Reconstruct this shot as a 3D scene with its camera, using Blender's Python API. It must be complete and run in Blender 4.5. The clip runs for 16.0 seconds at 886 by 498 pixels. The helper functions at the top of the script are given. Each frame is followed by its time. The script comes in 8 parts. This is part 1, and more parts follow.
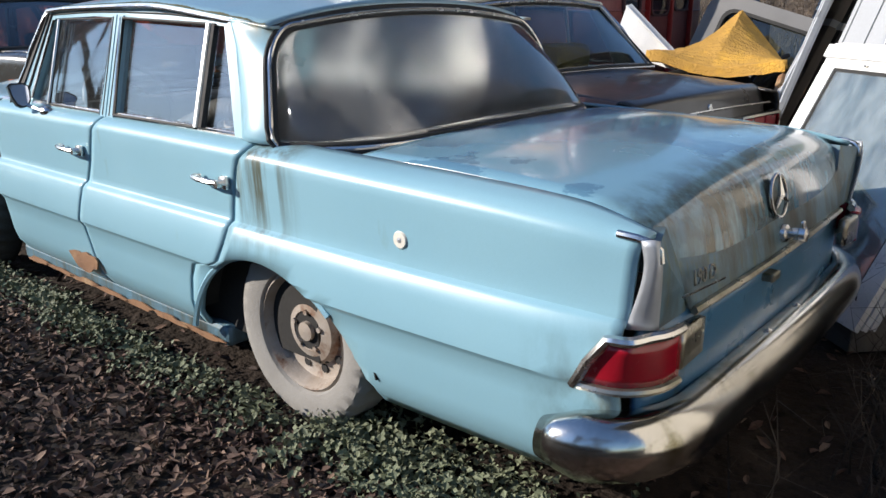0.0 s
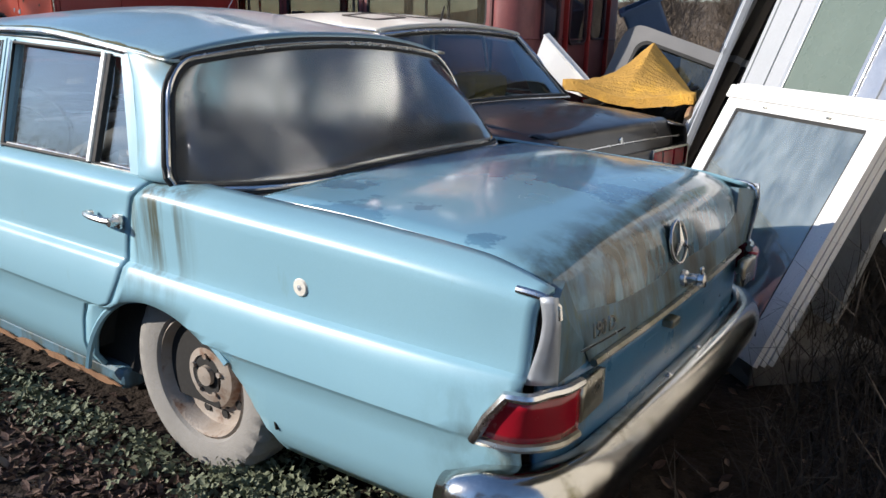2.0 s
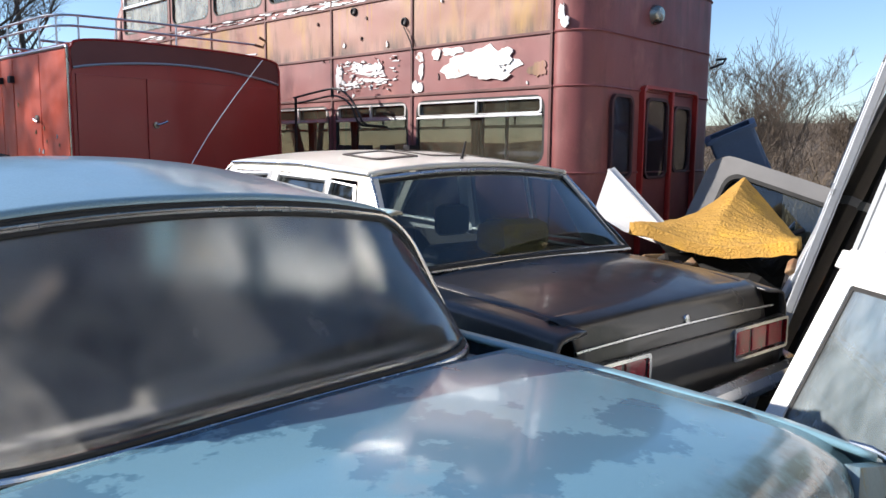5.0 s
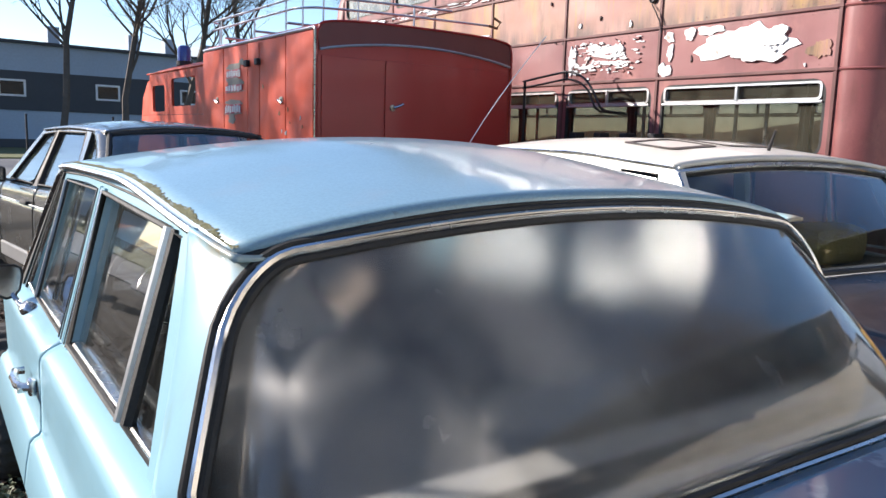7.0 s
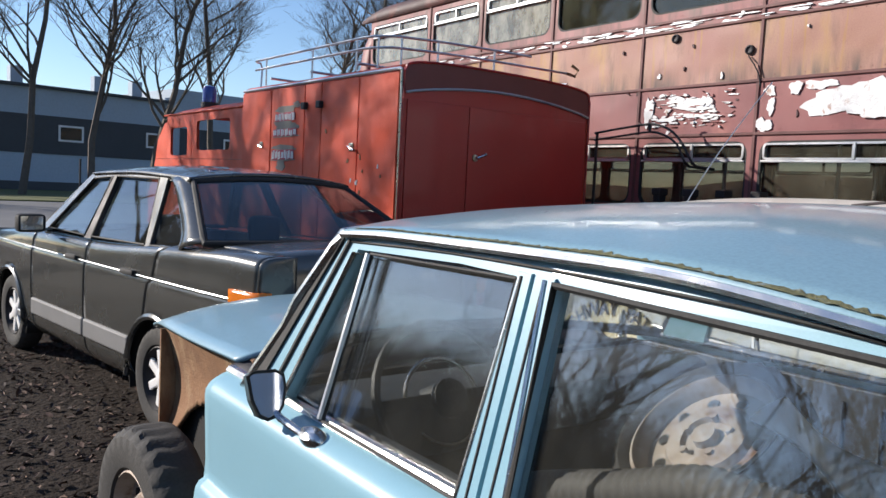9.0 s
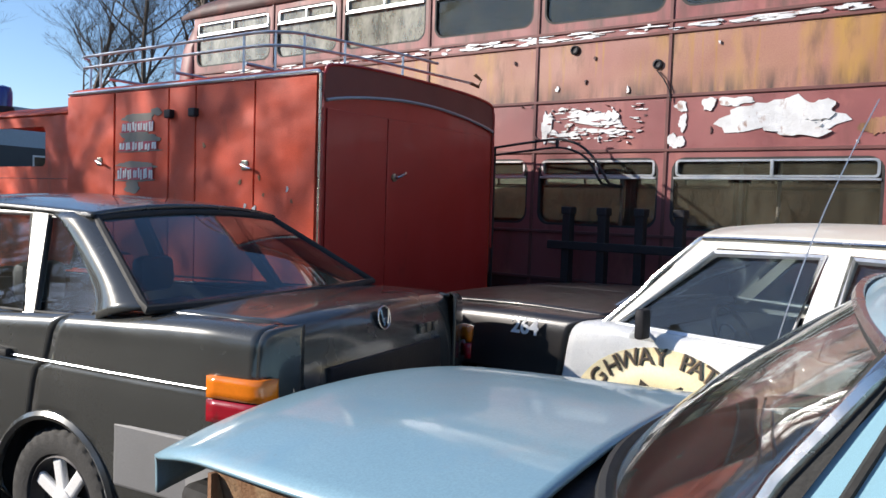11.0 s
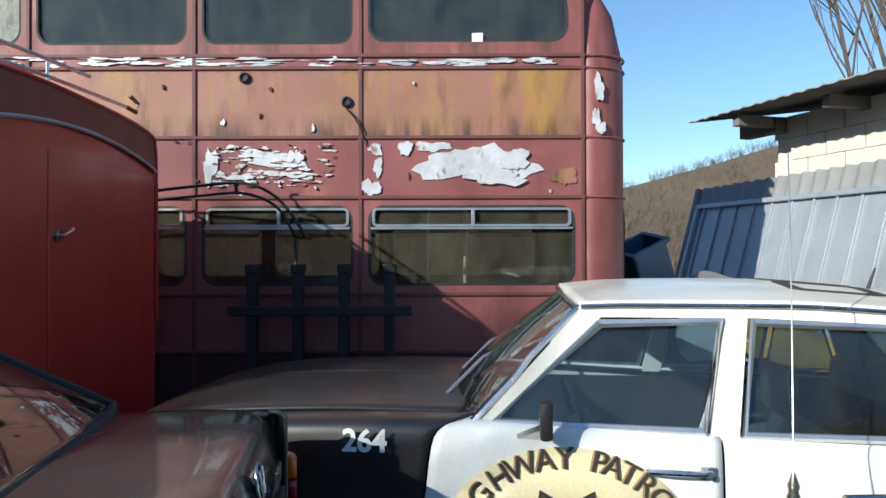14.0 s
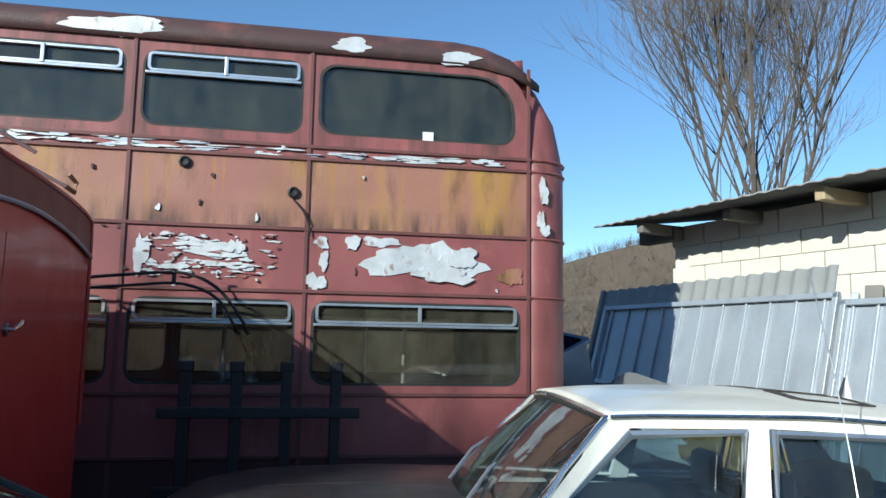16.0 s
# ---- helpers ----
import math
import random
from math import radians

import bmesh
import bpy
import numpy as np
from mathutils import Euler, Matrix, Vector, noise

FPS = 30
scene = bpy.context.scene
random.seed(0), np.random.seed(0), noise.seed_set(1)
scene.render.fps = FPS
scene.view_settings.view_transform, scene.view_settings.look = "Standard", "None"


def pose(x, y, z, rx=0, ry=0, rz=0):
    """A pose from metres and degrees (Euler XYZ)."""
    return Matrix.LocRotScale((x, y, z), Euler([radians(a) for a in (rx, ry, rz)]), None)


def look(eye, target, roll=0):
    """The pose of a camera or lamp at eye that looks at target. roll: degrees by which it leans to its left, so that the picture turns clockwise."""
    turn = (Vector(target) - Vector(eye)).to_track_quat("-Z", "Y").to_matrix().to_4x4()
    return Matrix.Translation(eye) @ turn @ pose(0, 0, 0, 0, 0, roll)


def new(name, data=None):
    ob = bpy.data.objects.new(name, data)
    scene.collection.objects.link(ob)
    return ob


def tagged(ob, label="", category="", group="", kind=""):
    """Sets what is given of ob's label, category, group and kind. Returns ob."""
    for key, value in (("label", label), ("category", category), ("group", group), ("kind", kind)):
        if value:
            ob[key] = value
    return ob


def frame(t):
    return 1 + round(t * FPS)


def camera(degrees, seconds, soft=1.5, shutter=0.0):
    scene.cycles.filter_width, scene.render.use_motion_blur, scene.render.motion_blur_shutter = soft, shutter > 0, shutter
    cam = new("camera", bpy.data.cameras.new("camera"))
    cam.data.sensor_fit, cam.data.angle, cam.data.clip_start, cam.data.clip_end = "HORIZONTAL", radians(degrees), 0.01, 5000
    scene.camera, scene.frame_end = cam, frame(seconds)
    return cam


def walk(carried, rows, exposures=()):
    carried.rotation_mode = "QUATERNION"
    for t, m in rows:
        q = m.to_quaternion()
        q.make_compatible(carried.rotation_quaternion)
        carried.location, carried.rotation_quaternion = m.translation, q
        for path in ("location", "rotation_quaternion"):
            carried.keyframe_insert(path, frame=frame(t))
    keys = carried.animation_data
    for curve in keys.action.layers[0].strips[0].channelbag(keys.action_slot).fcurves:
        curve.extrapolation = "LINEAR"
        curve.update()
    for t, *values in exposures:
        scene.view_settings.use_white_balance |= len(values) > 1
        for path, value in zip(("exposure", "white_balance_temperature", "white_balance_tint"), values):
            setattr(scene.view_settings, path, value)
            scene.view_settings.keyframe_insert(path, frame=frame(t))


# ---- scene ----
# ---- camera and its walk ----
cam = camera(59.7, 16.0)
METRES, TILT, LEAN, TURN = 7.6, -17.0, 0.5, 40.5
START = (1.897, -1.466, 1.334)
ROWS = [
    (0.0, 0.0, 0.0, 0.0, 0.0, 0.0, -0.0),
    (0.5, 0.0155, 0.0063, 0.0019, -4.26, 0.41, -0.91),
    (1.0, 0.0167, 0.0064, 0.0036, -9.84, 1.2, -0.33),
    (1.5, 0.0042, -0.0038, 0.0044, -7.67, 1.82, -0.29),
    (2.0, 0.0079, 0.0045, 0.0115, -5.53, 1.09, -0.23),
    (2.5, 0.0212, 0.0284, 0.0248, -9.19, 3.04, 0.12),
    (3.0, 0.0334, 0.0513, 0.033, -10.44, 5.86, 0.1),
    (3.5, 0.0528, 0.077, 0.0428, -4.97, 8.25, -0.92),
    (6.0, 0.0706, 0.1763, 0.0771, 6.59, 9.07, -3.33),
    (6.5, 0.0468, 0.1827, 0.0768, 11.77, 8.2, -5.41),
    (7.0, 0.0046, 0.1882, 0.078, 14.2, 8.08, -6.6),
    (7.5, -0.0283, 0.1968, 0.0766, 17.41, 8.04, -8.42),
    (8.0, -0.0664, 0.2181, 0.0822, 19.42, 8.55, -9.8),
    (8.5, -0.1007, 0.2293, 0.0855, 17.38, 9.96, -9.99),
    (9.0, -0.1522, 0.2342, 0.0888, 10.71, 12.08, -6.81),
    (11.5, -0.3458, 0.3525, 0.1337, -9.0, 13.7, -0.04),
    (12.0, -0.3663, 0.3854, 0.1472, -13.74, 13.38, 1.63),
    (12.5, -0.3907, 0.4153, 0.1602, -21.44, 12.82, 4.79),
    (13.0, -0.4053, 0.4483, 0.1716, -28.67, 12.21, 7.82),
    (13.5, -0.4081, 0.4799, 0.1842, -32.64, 13.64, 9.79),
    (14.0, -0.4233, 0.5062, 0.1903, -39.15, 13.93, 10.68),
    (14.5, -0.4459, 0.5258, 0.1955, -47.01, 11.75, 12.38),
    (15.0, -0.4592, 0.5433, 0.2079, -46.29, 14.8, 11.92),
    (15.5, -0.4642, 0.5605, 0.2155, -46.26, 18.95, 11.5),
    (16.0, -0.4744, 0.5728, 0.2175, -50.08, 18.5, 11.97),
]
walk(cam, [(t, pose(*START, TILT, LEAN, TURN) @ pose(METRES * x, METRES * y, METRES * z, 90 + pitch, roll, yaw)) for t, x, y, z, yaw, pitch, roll in ROWS],
     [(0.0, 0.56, 6450, 13), (3.0, 0.5, 6350, 13), (7.0, 1.05, 6500, 15), (8.0, 0.6, 6500, 14), (9.0, 0.5, 6450, 14), (12.0, 0.70, 6400, 11), (14.0, 0.55, 6050, 4), (16.0, 0.52, 5750, -1)])

# ---- light ----
SUN_TO = Vector((0.74, 0.67, 0.0)).normalized()
SUN_UP = radians(25)
world = bpy.data.worlds.new("sky")
scene.world = world
world.use_nodes = True
wn = world.node_tree.nodes
sky = wn.new("ShaderNodeTexSky")
sky.sky_type, sky.sun_disc = "NISHITA", False
sky.sun_elevation, sky.sun_rotation = SUN_UP, math.atan2(-SUN_TO.x, -SUN_TO.y)
sky.air_density, sky.dust_density, sky.ozone_density = 1.0, 0.2, 4.0
wn["Background"].inputs[1].default_value = 0.116
world.node_tree.links.new(sky.outputs[0], wn["Background"].inputs[0])
sun = new("sun", bpy.data.lights.new("sun", "SUN"))
sun.data.energy, sun.data.angle, sun.data.color = 5.0, radians(0.5), (1.0, 0.93, 0.82)
SUN_WAY = Vector((SUN_TO.x * math.cos(SUN_UP), SUN_TO.y * math.cos(SUN_UP), -math.sin(SUN_UP)))
sun.matrix_world = look((0, 0, 30), Vector((0, 0, 30)) + SUN_WAY)


# ---- materials ----
def tree_of(name):
    m = bpy.data.materials.new(name)
    m.use_nodes = True
    nt = m.node_tree
    return m, nt, nt.nodes["Principled BSDF"]


def noise_node(nt, scale, detail=4, rough=0.55, stretch=(1, 1, 1), src="Object"):
    co = nt.nodes.new("ShaderNodeTexCoord")
    mp = nt.nodes.new("ShaderNodeMapping")
    mp.inputs["Scale"].default_value = stretch
    nz = nt.nodes.new("ShaderNodeTexNoise")
    nz.inputs["Scale"].default_value, nz.inputs["Detail"].default_value, nz.inputs["Roughness"].default_value = scale, detail, rough
    nt.links.new(co.outputs[src], mp.inputs[0])
    nt.links.new(mp.outputs[0], nz.inputs["Vector"])
    return nz.outputs["Fac"]


def ramp(nt, fac, lo, hi):
    r = nt.nodes.new("ShaderNodeMapRange")
    r.inputs["From Min"].default_value, r.inputs["From Max"].default_value = lo, hi
    nt.links.new(fac, r.inputs["Value"])
    return r.outputs["Result"]


def blend(nt, fac, a, b):
    mx = nt.nodes.new("ShaderNodeMix")
    mx.data_type = "RGBA"
    nt.links.new(fac, mx.inputs["Factor"])
    for i, v in ((6, a), (7, b)):
        if isinstance(v, tuple):
            mx.inputs[i].default_value = (*v[:3], 1)
        else:
            nt.links.new(v, mx.inputs[i])
    return mx.outputs[2]


def surf(name, base, alt=None, rough=0.6, metal=0.0, scale=3.0, fine=60.0, bump=0.1, layers=(), coat=0.0, amount=0.6, stretch=(1, 1, 1), spec=0.5, dist=0.01):
    """base and alt vary by a broad noise, then layers (colour, scale, low, high, stretch) lie over them."""
    m, nt, p = tree_of(name)
    alt = alt or tuple(c * 0.75 for c in base)
    col = blend(nt, ramp(nt, noise_node(nt, scale, stretch=stretch), 0.5 - amount / 2, 0.5 + amount / 2), base, alt)
    fn = noise_node(nt, fine, 3)
    col = blend(nt, ramp(nt, fn, 0.35, 0.9), col, tuple(c * 0.8 for c in base))
    rgh = rough
    for lc, ls, lo, hi, st in layers:
        msk = ramp(nt, noise_node(nt, ls, 6, 0.62, st), lo, hi)
        col = blend(nt, msk, col, lc)
    nt.links.new(col, p.inputs["Base Color"])
    p.inputs["Roughness"].default_value, p.inputs["Metallic"].default_value = rgh, metal
    p.inputs["Coat Weight"].default_value = coat
    p.inputs["Coat Roughness"].default_value = 0.08
    p.inputs["Specular IOR Level"].default_value = spec
    rr = nt.nodes.new("ShaderNodeMapRange")
    rr.inputs["To Min"].default_value, rr.inputs["To Max"].default_value = max(rough - 0.1, 0.02), min(rough + 0.15, 1)
    nt.links.new(noise_node(nt, scale * 2.3), rr.inputs["Value"])
    nt.links.new(rr.outputs[0], p.inputs["Roughness"])
    if bump:
        b = nt.nodes.new("ShaderNodeBump")
        b.inputs["Strength"].default_value, b.inputs["Distance"].default_value = bump, dist
        nt.links.new(fn, b.inputs["Height"])
        nt.links.new(b.outputs[0], p.inputs["Normal"])
    return m


def glass(name, tint=(0.8, 0.86, 0.86), dirt=(0.35, 0.35, 0.3), dirtiness=0.15, gloss=0.02, rough_pass=0.0, lit=False, shine=0.045):
    """A thin pane: tinted see-through, mirror gloss by Fresnel, and a film of dirt."""
    m, nt, p = tree_of(name)
    nt.nodes.remove(p)
    out = nt.nodes["Material Output"]
    if rough_pass:
        tr = nt.nodes.new("ShaderNodeBsdfRefraction")
        tr.inputs["IOR"].default_value = 1.2
        tr.inputs["Roughness"].default_value = rough_pass
    else:
        tr = nt.nodes.new("ShaderNodeBsdfTransparent")
    tr.inputs["Color"].default_value = (*tint, 1)
    gl = nt.nodes.new("ShaderNodeBsdfGlossy")
    gl.inputs["Roughness"].default_value = gloss
    df = nt.nodes.new("ShaderNodeBsdfTranslucent" if lit else "ShaderNodeBsdfDiffuse")
    df.inputs["Color"].default_value = (*dirt, 1)
    lw = nt.nodes.new("ShaderNodeLayerWeight")
    lw.inputs["Blend"].default_value = 0.5
    pw = nt.nodes.new("ShaderNodeMath")
    pw.operation = "POWER"
    pw.inputs[1].default_value = 3.5
    fr = nt.nodes.new("ShaderNodeMapRange")
    fr.inputs["To Min"].default_value, fr.inputs["To Max"].default_value = shine, 0.9
    nt.links.new(lw.outputs["Facing"], pw.inputs[0])
    nt.links.new(pw.outputs[0], fr.inputs["Value"])
    m1, m2 = nt.nodes.new("ShaderNodeMixShader"), nt.nodes.new("ShaderNodeMixShader")
    rr = nt.nodes.new("ShaderNodeMapRange")
    rr.inputs["From Min"].default_value, rr.inputs["From Max"].default_value = 0.35, 0.8
    rr.inputs["To Min"].default_value, rr.inputs["To Max"].default_value = dirtiness * 0.35, dirtiness * 1.6
    nt.links.new(noise_node(nt, 6, 6, 0.7, (1, 1, 0.5)), rr.inputs["Value"])
    nt.links.new(rr.outputs[0], m1.inputs[0])
    nt.links.new(tr.outputs[0], m1.inputs[1])
    nt.links.new(df.outputs[0], m1.inputs[2])
    nt.links.new(fr.outputs[0], m2.inputs[0])
    nt.links.new(m1.outputs[0], m2.inputs[1])
    nt.links.new(gl.outputs[0], m2.inputs[2])
    nt.links.new(m2.outputs[0], out.inputs[0])
    return m


BLUE = surf("weathered_blue_paint", (0.225, 0.42, 0.515), (0.26, 0.46, 0.55), 0.34, 0, 2.2, 900, 0.0, coat=0.3,
            layers=(((0.15, 0.2, 0.12), 9, 0.66, 0.9, (1, 1, 0.25)), ((0.12, 0.07, 0.04), 26, 0.76, 0.82, (1, 1, 1))))
BLUE_TOP = surf("blue_roof_paint", (0.195, 0.335, 0.415), (0.23, 0.38, 0.455), 0.30, 0, 1.6, 160, 0.012, coat=0.6,
                layers=(((0.17, 0.31, 0.40), 3.2, 0.52, 0.7, (1, 1, 1)), ((0.27, 0.33, 0.37), 5, 0.55, 0.9, (1, 1, 1)), ((0.15, 0.22, 0.25), 40, 0.68, 0.8, (1, 1, 1))))
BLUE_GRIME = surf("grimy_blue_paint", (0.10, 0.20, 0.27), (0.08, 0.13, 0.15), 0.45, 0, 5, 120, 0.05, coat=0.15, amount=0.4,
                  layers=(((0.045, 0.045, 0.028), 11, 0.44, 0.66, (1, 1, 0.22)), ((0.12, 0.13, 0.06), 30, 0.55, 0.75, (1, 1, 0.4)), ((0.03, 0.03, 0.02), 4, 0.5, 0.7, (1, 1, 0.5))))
# Blue of the rear panel and number recess, deeper than on the other panels.
BLUE_DEEP = surf("deep_blue_rear_paint", (0.050, 0.150, 0.27), (0.060, 0.17, 0.29), 0.28, 0, 2.5, 160, 0.006, coat=0.4,
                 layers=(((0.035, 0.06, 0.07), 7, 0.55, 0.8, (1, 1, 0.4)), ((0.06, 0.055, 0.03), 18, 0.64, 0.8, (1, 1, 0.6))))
CHROME = surf("worn_chrome", (0.75, 0.75, 0.74), (0.60, 0.59, 0.57), 0.22, 1.0, 8, 90, 0.02)
CHROME_DULL = surf("dull_mossy_chrome", (0.50, 0.48, 0.43), (0.22, 0.21, 0.15), 0.26, 0.9, 3, 60, 0.08, amount=0.35,
                   layers=(((0.10, 0.10, 0.05), 7, 0.5, 0.75, (1, 1, 1)), ((0.25, 0.11, 0.03), 14, 0.68, 0.76, (1, 1, 1))))
CHROME_BUMPER = surf("pitted_bumper_chrome", (0.66, 0.65, 0.62), (0.46, 0.45, 0.41), 0.14, 1.0, 3, 60, 0.03, amount=0.4,
                     layers=(((0.13, 0.12, 0.05), 6, 0.58, 0.74, (1, 1, 1)), ((0.36, 0.17, 0.05), 12, 0.70, 0.76, (1, 1, 1))))
RUBBER = surf("black_rubber", (0.018, 0.018, 0.018), (0.03, 0.03, 0.028), 0.7, 0, 8, 150, 0.15)
TYRE_GREY = surf("dusty_tyre", (0.30, 0.29, 0.27), (0.20, 0.19, 0.175), 0.85, 0, 5, 120, 0.2)
TYRE = surf("tyre_rubber", (0.03, 0.03, 0.03), (0.06, 0.057, 0.052), 0.8, 0, 6, 100, 0.2)
RIM_RUST = surf("rusty_steel_rim", (0.40, 0.36, 0.32), (0.26, 0.20, 0.15), 0.6, 0.3, 9, 120, 0.2, amount=0.4,
                layers=(((0.15, 0.07, 0.035), 12, 0.55, 0.7, (1, 1, 1)),))
RUST = surf("rusty_sheet_metal", (0.30, 0.16, 0.08), (0.13, 0.065, 0.035), 0.8, 0.1, 6, 90, 0.3, amount=0.4,
            layers=(((0.42, 0.30, 0.17), 5, 0.5, 0.7, (1, 1, 0.4)), ((0.05, 0.03, 0.02), 11, 0.6, 0.75, (1, 1, 0.5))))
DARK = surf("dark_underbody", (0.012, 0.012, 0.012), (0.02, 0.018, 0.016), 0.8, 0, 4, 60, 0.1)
SEAT = surf("dark_seat_vinyl", (0.03, 0.035, 0.04), (0.05, 0.055, 0.06), 0.5, 0, 5, 80, 0.1)
SEAT_PALE = surf("pale_pleated_vinyl", (0.42, 0.42, 0.40), (0.33, 0.33, 0.31), 0.5, 0, 5, 80, 0.1)
RED_LENS = surf("red_lens", (0.34, 0.008, 0.02), (0.22, 0.006, 0.015), 0.2, 0, 12, 90, 0.05, coat=0.5, layers=(((0.07, 0.04, 0.03), 14, 0.55, 0.75, (1, 1, 0.5)),))
AMBER_LENS = surf("amber_lens", (0.75, 0.20, 0.01), (0.6, 0.14, 0.01), 0.15, 0, 12, 90, 0.05, coat=0.6)
GREY_PAINT = surf("dark_grey_metallic_paint", (0.075, 0.077, 0.072), (0.092, 0.093, 0.086), 0.22, 0.4, 2, 400, 0.005, coat=0.8,
                  layers=(((0.16, 0.155, 0.14), 6, 0.66, 0.95, (1, 1, 1)),))
GREY_TRIM = surf("grey_plastic_trim", (0.20, 0.20, 0.20), (0.15, 0.15, 0.15), 0.55, 0, 5, 150, 0.08)
BLACK_PAINT = surf("dull_black_paint", (0.018, 0.017, 0.017), (0.035, 0.030, 0.028), 0.3, 0, 2.5, 200, 0.02, coat=0.35,
                   layers=(((0.07, 0.06, 0.055), 5, 0.58, 0.85, (1, 1, 1)),))
CREAM = surf("cream_white_paint", (0.74, 0.71, 0.63), (0.66, 0.63, 0.54), 0.32, 0, 2, 150, 0.02, coat=0.3,
             layers=(((0.45, 0.42, 0.33), 8, 0.66, 0.9, (1, 1, 1)),))
WHITE_PAINT = surf("white_door_paint", (0.80, 0.80, 0.78), (0.74, 0.74, 0.71), 0.28, 0, 2, 150, 0.01, coat=0.3,
                   layers=(((0.5, 0.46, 0.38), 9, 0.7, 0.95, (1, 1, 0.3)),))
VAN_RED = surf("faded_red_van_paint", (0.66, 0.078, 0.034), (0.70, 0.11, 0.05), 0.5, 0, 1.6, 120, 0.03, amount=0.5, spec=0.3,
               layers=(((0.25, 0.05, 0.03), 4, 0.62, 0.85, (1, 1, 0.3)), ((0.34, 0.22, 0.14), 18, 0.73, 0.78, (1, 1, 1))))
# Deeper red for the rear: the shade of that side is in the colour.
VAN_REAR = surf("shaded_deep_red_paint", (0.42, 0.03, 0.025), (0.33, 0.025, 0.02), 0.36, 0, 1.6, 120, 0.04, coat=0.2,
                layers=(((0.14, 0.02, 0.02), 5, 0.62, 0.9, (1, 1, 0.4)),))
BUS_RED = surf("weathered_maroon_paint", (0.27, 0.085, 0.080), (0.20, 0.058, 0.060), 0.5, 0, 1.2, 90, 0.08, amount=0.5,
               layers=(((0.13, 0.045, 0.035), 5, 0.55, 0.8, (1, 1, 0.2)), ((0.38, 0.14, 0.11), 3, 0.56, 0.8, (1, 1, 0.6)), ((0.17, 0.085, 0.06), 40, 0.62, 0.75, (1, 1, 0.6)), ((0.10, 0.05, 0.035), 22, 0.70, 0.78, (1, 1, 1))))
BUS_OCHRE = surf("rust_streaked_bus_panel", (0.30, 0.125, 0.10), (0.33, 0.17, 0.10), 0.5, 0, 1.0, 90, 0.08, amount=0.35,
                 layers=(((0.36, 0.20, 0.045), 2.2, 0.51, 0.70, (1, 1, 0.25)), ((0.33, 0.165, 0.035), 16, 0.56, 0.72, (1, 1, 0.05)), ((0.11, 0.05, 0.03), 4.5, 0.55, 0.75, (1, 1, 0.25)), ((0.42, 0.28, 0.14), 14, 0.66, 0.78, (1, 1, 0.12)), ((0.14, 0.07, 0.05), 45, 0.64, 0.75, (1, 1, 0.5))))
BARE_ALU = surf("bare_weathered_aluminium", (0.66, 0.67, 0.68), (0.48, 0.48, 0.48), 0.45, 0.25, 9, 70, 0.2, amount=0.35, layers=(((0.30, 0.20, 0.16), 13, 0.58, 0.68, (1, 1, 0.6)),))
BUS_SEAM = surf("grimy_seam_paint", (0.15, 0.050, 0.046), (0.095, 0.036, 0.032), 0.6, 0, 5, 80, 0.1, amount=0.4)
BUS_DARK = surf("grimy_dark_red", (0.09, 0.03, 0.03), (0.05, 0.025, 0.025), 0.6, 0, 3, 80, 0.1)
ALU = surf("aluminium_trim", (0.70, 0.71, 0.72), (0.55, 0.56, 0.57), 0.3, 0.85, 6, 90, 0.05)
STEEL = surf("galvanised_steel", (0.46, 0.49, 0.52), (0.36, 0.39, 0.43), 0.45, 0.5, 2.5, 40, 0.12,
             layers=(((0.28, 0.30, 0.33), 3, 0.55, 0.8, (1, 1, 0.4)),))
GATE_BLUE = surf("blue_grey_sheet_metal", (0.09, 0.14, 0.23), (0.07, 0.11, 0.18), 0.5, 0.2, 3, 60, 0.1)
OLD_WIRE = surf("dull_rusty_wire", (0.24, 0.22, 0.20), (0.13, 0.11, 0.095), 0.6, 0.2, 6, 90, 0.1)
OLD_WOOD = surf("grey_weathered_wood", (0.20, 0.18, 0.16), (0.11, 0.10, 0.09), 0.8, 0, 3, 50, 0.3, stretch=(1, 6, 1))
PALE_WOOD = surf("pale_sawn_timber", (0.42, 0.33, 0.20), (0.33, 0.25, 0.15), 0.8, 0, 4, 50, 0.3)
PVC = surf("white_window_profile", (0.80, 0.80, 0.79), (0.72, 0.72, 0.70), 0.4, 0, 4, 100, 0.03, layers=(((0.5, 0.47, 0.42), 9, 0.68, 0.9, (1, 1, 1)),))
FOAM = surf("aged_yellow_foam", (0.60, 0.34, 0.07), (0.42, 0.24, 0.06), 0.95, 0, 5, 60, 0.8, layers=(((0.75, 0.42, 0.06), 3, 0.5, 0.7, (1, 1, 1)),), dist=0.02)
BLOCK = surf("whitewashed_block", (0.66, 0.62, 0.54), (0.55, 0.51, 0.44), 0.9, 0, 3, 40, 0.3)
ROOF_SHEET = surf("fibre_cement_roofing", (0.30, 0.30, 0.29), (0.20, 0.20, 0.19), 0.85, 0, 3, 40, 0.2)
SOIL = surf("damp_leafy_soil", (0.019, 0.014, 0.011), (0.036, 0.027, 0.021), 0.95, 0, 1.3, 22, 0.6, amount=0.45, spec=0.15,
            layers=(((0.028, 0.02, 0.016), 3.1, 0.5, 0.66, (1, 1, 1)), ((0.060, 0.046, 0.036), 0.9, 0.54, 0.70, (1, 1, 1)), ((0.012, 0.009, 0.007), 14, 0.56, 0.68, (1, 1, 1))), dist=0.05)
TARMAC = surf("grey_tarmac", (0.15, 0.15, 0.155), (0.11, 0.11, 0.11), 0.9, 0, 1, 60, 0.3)
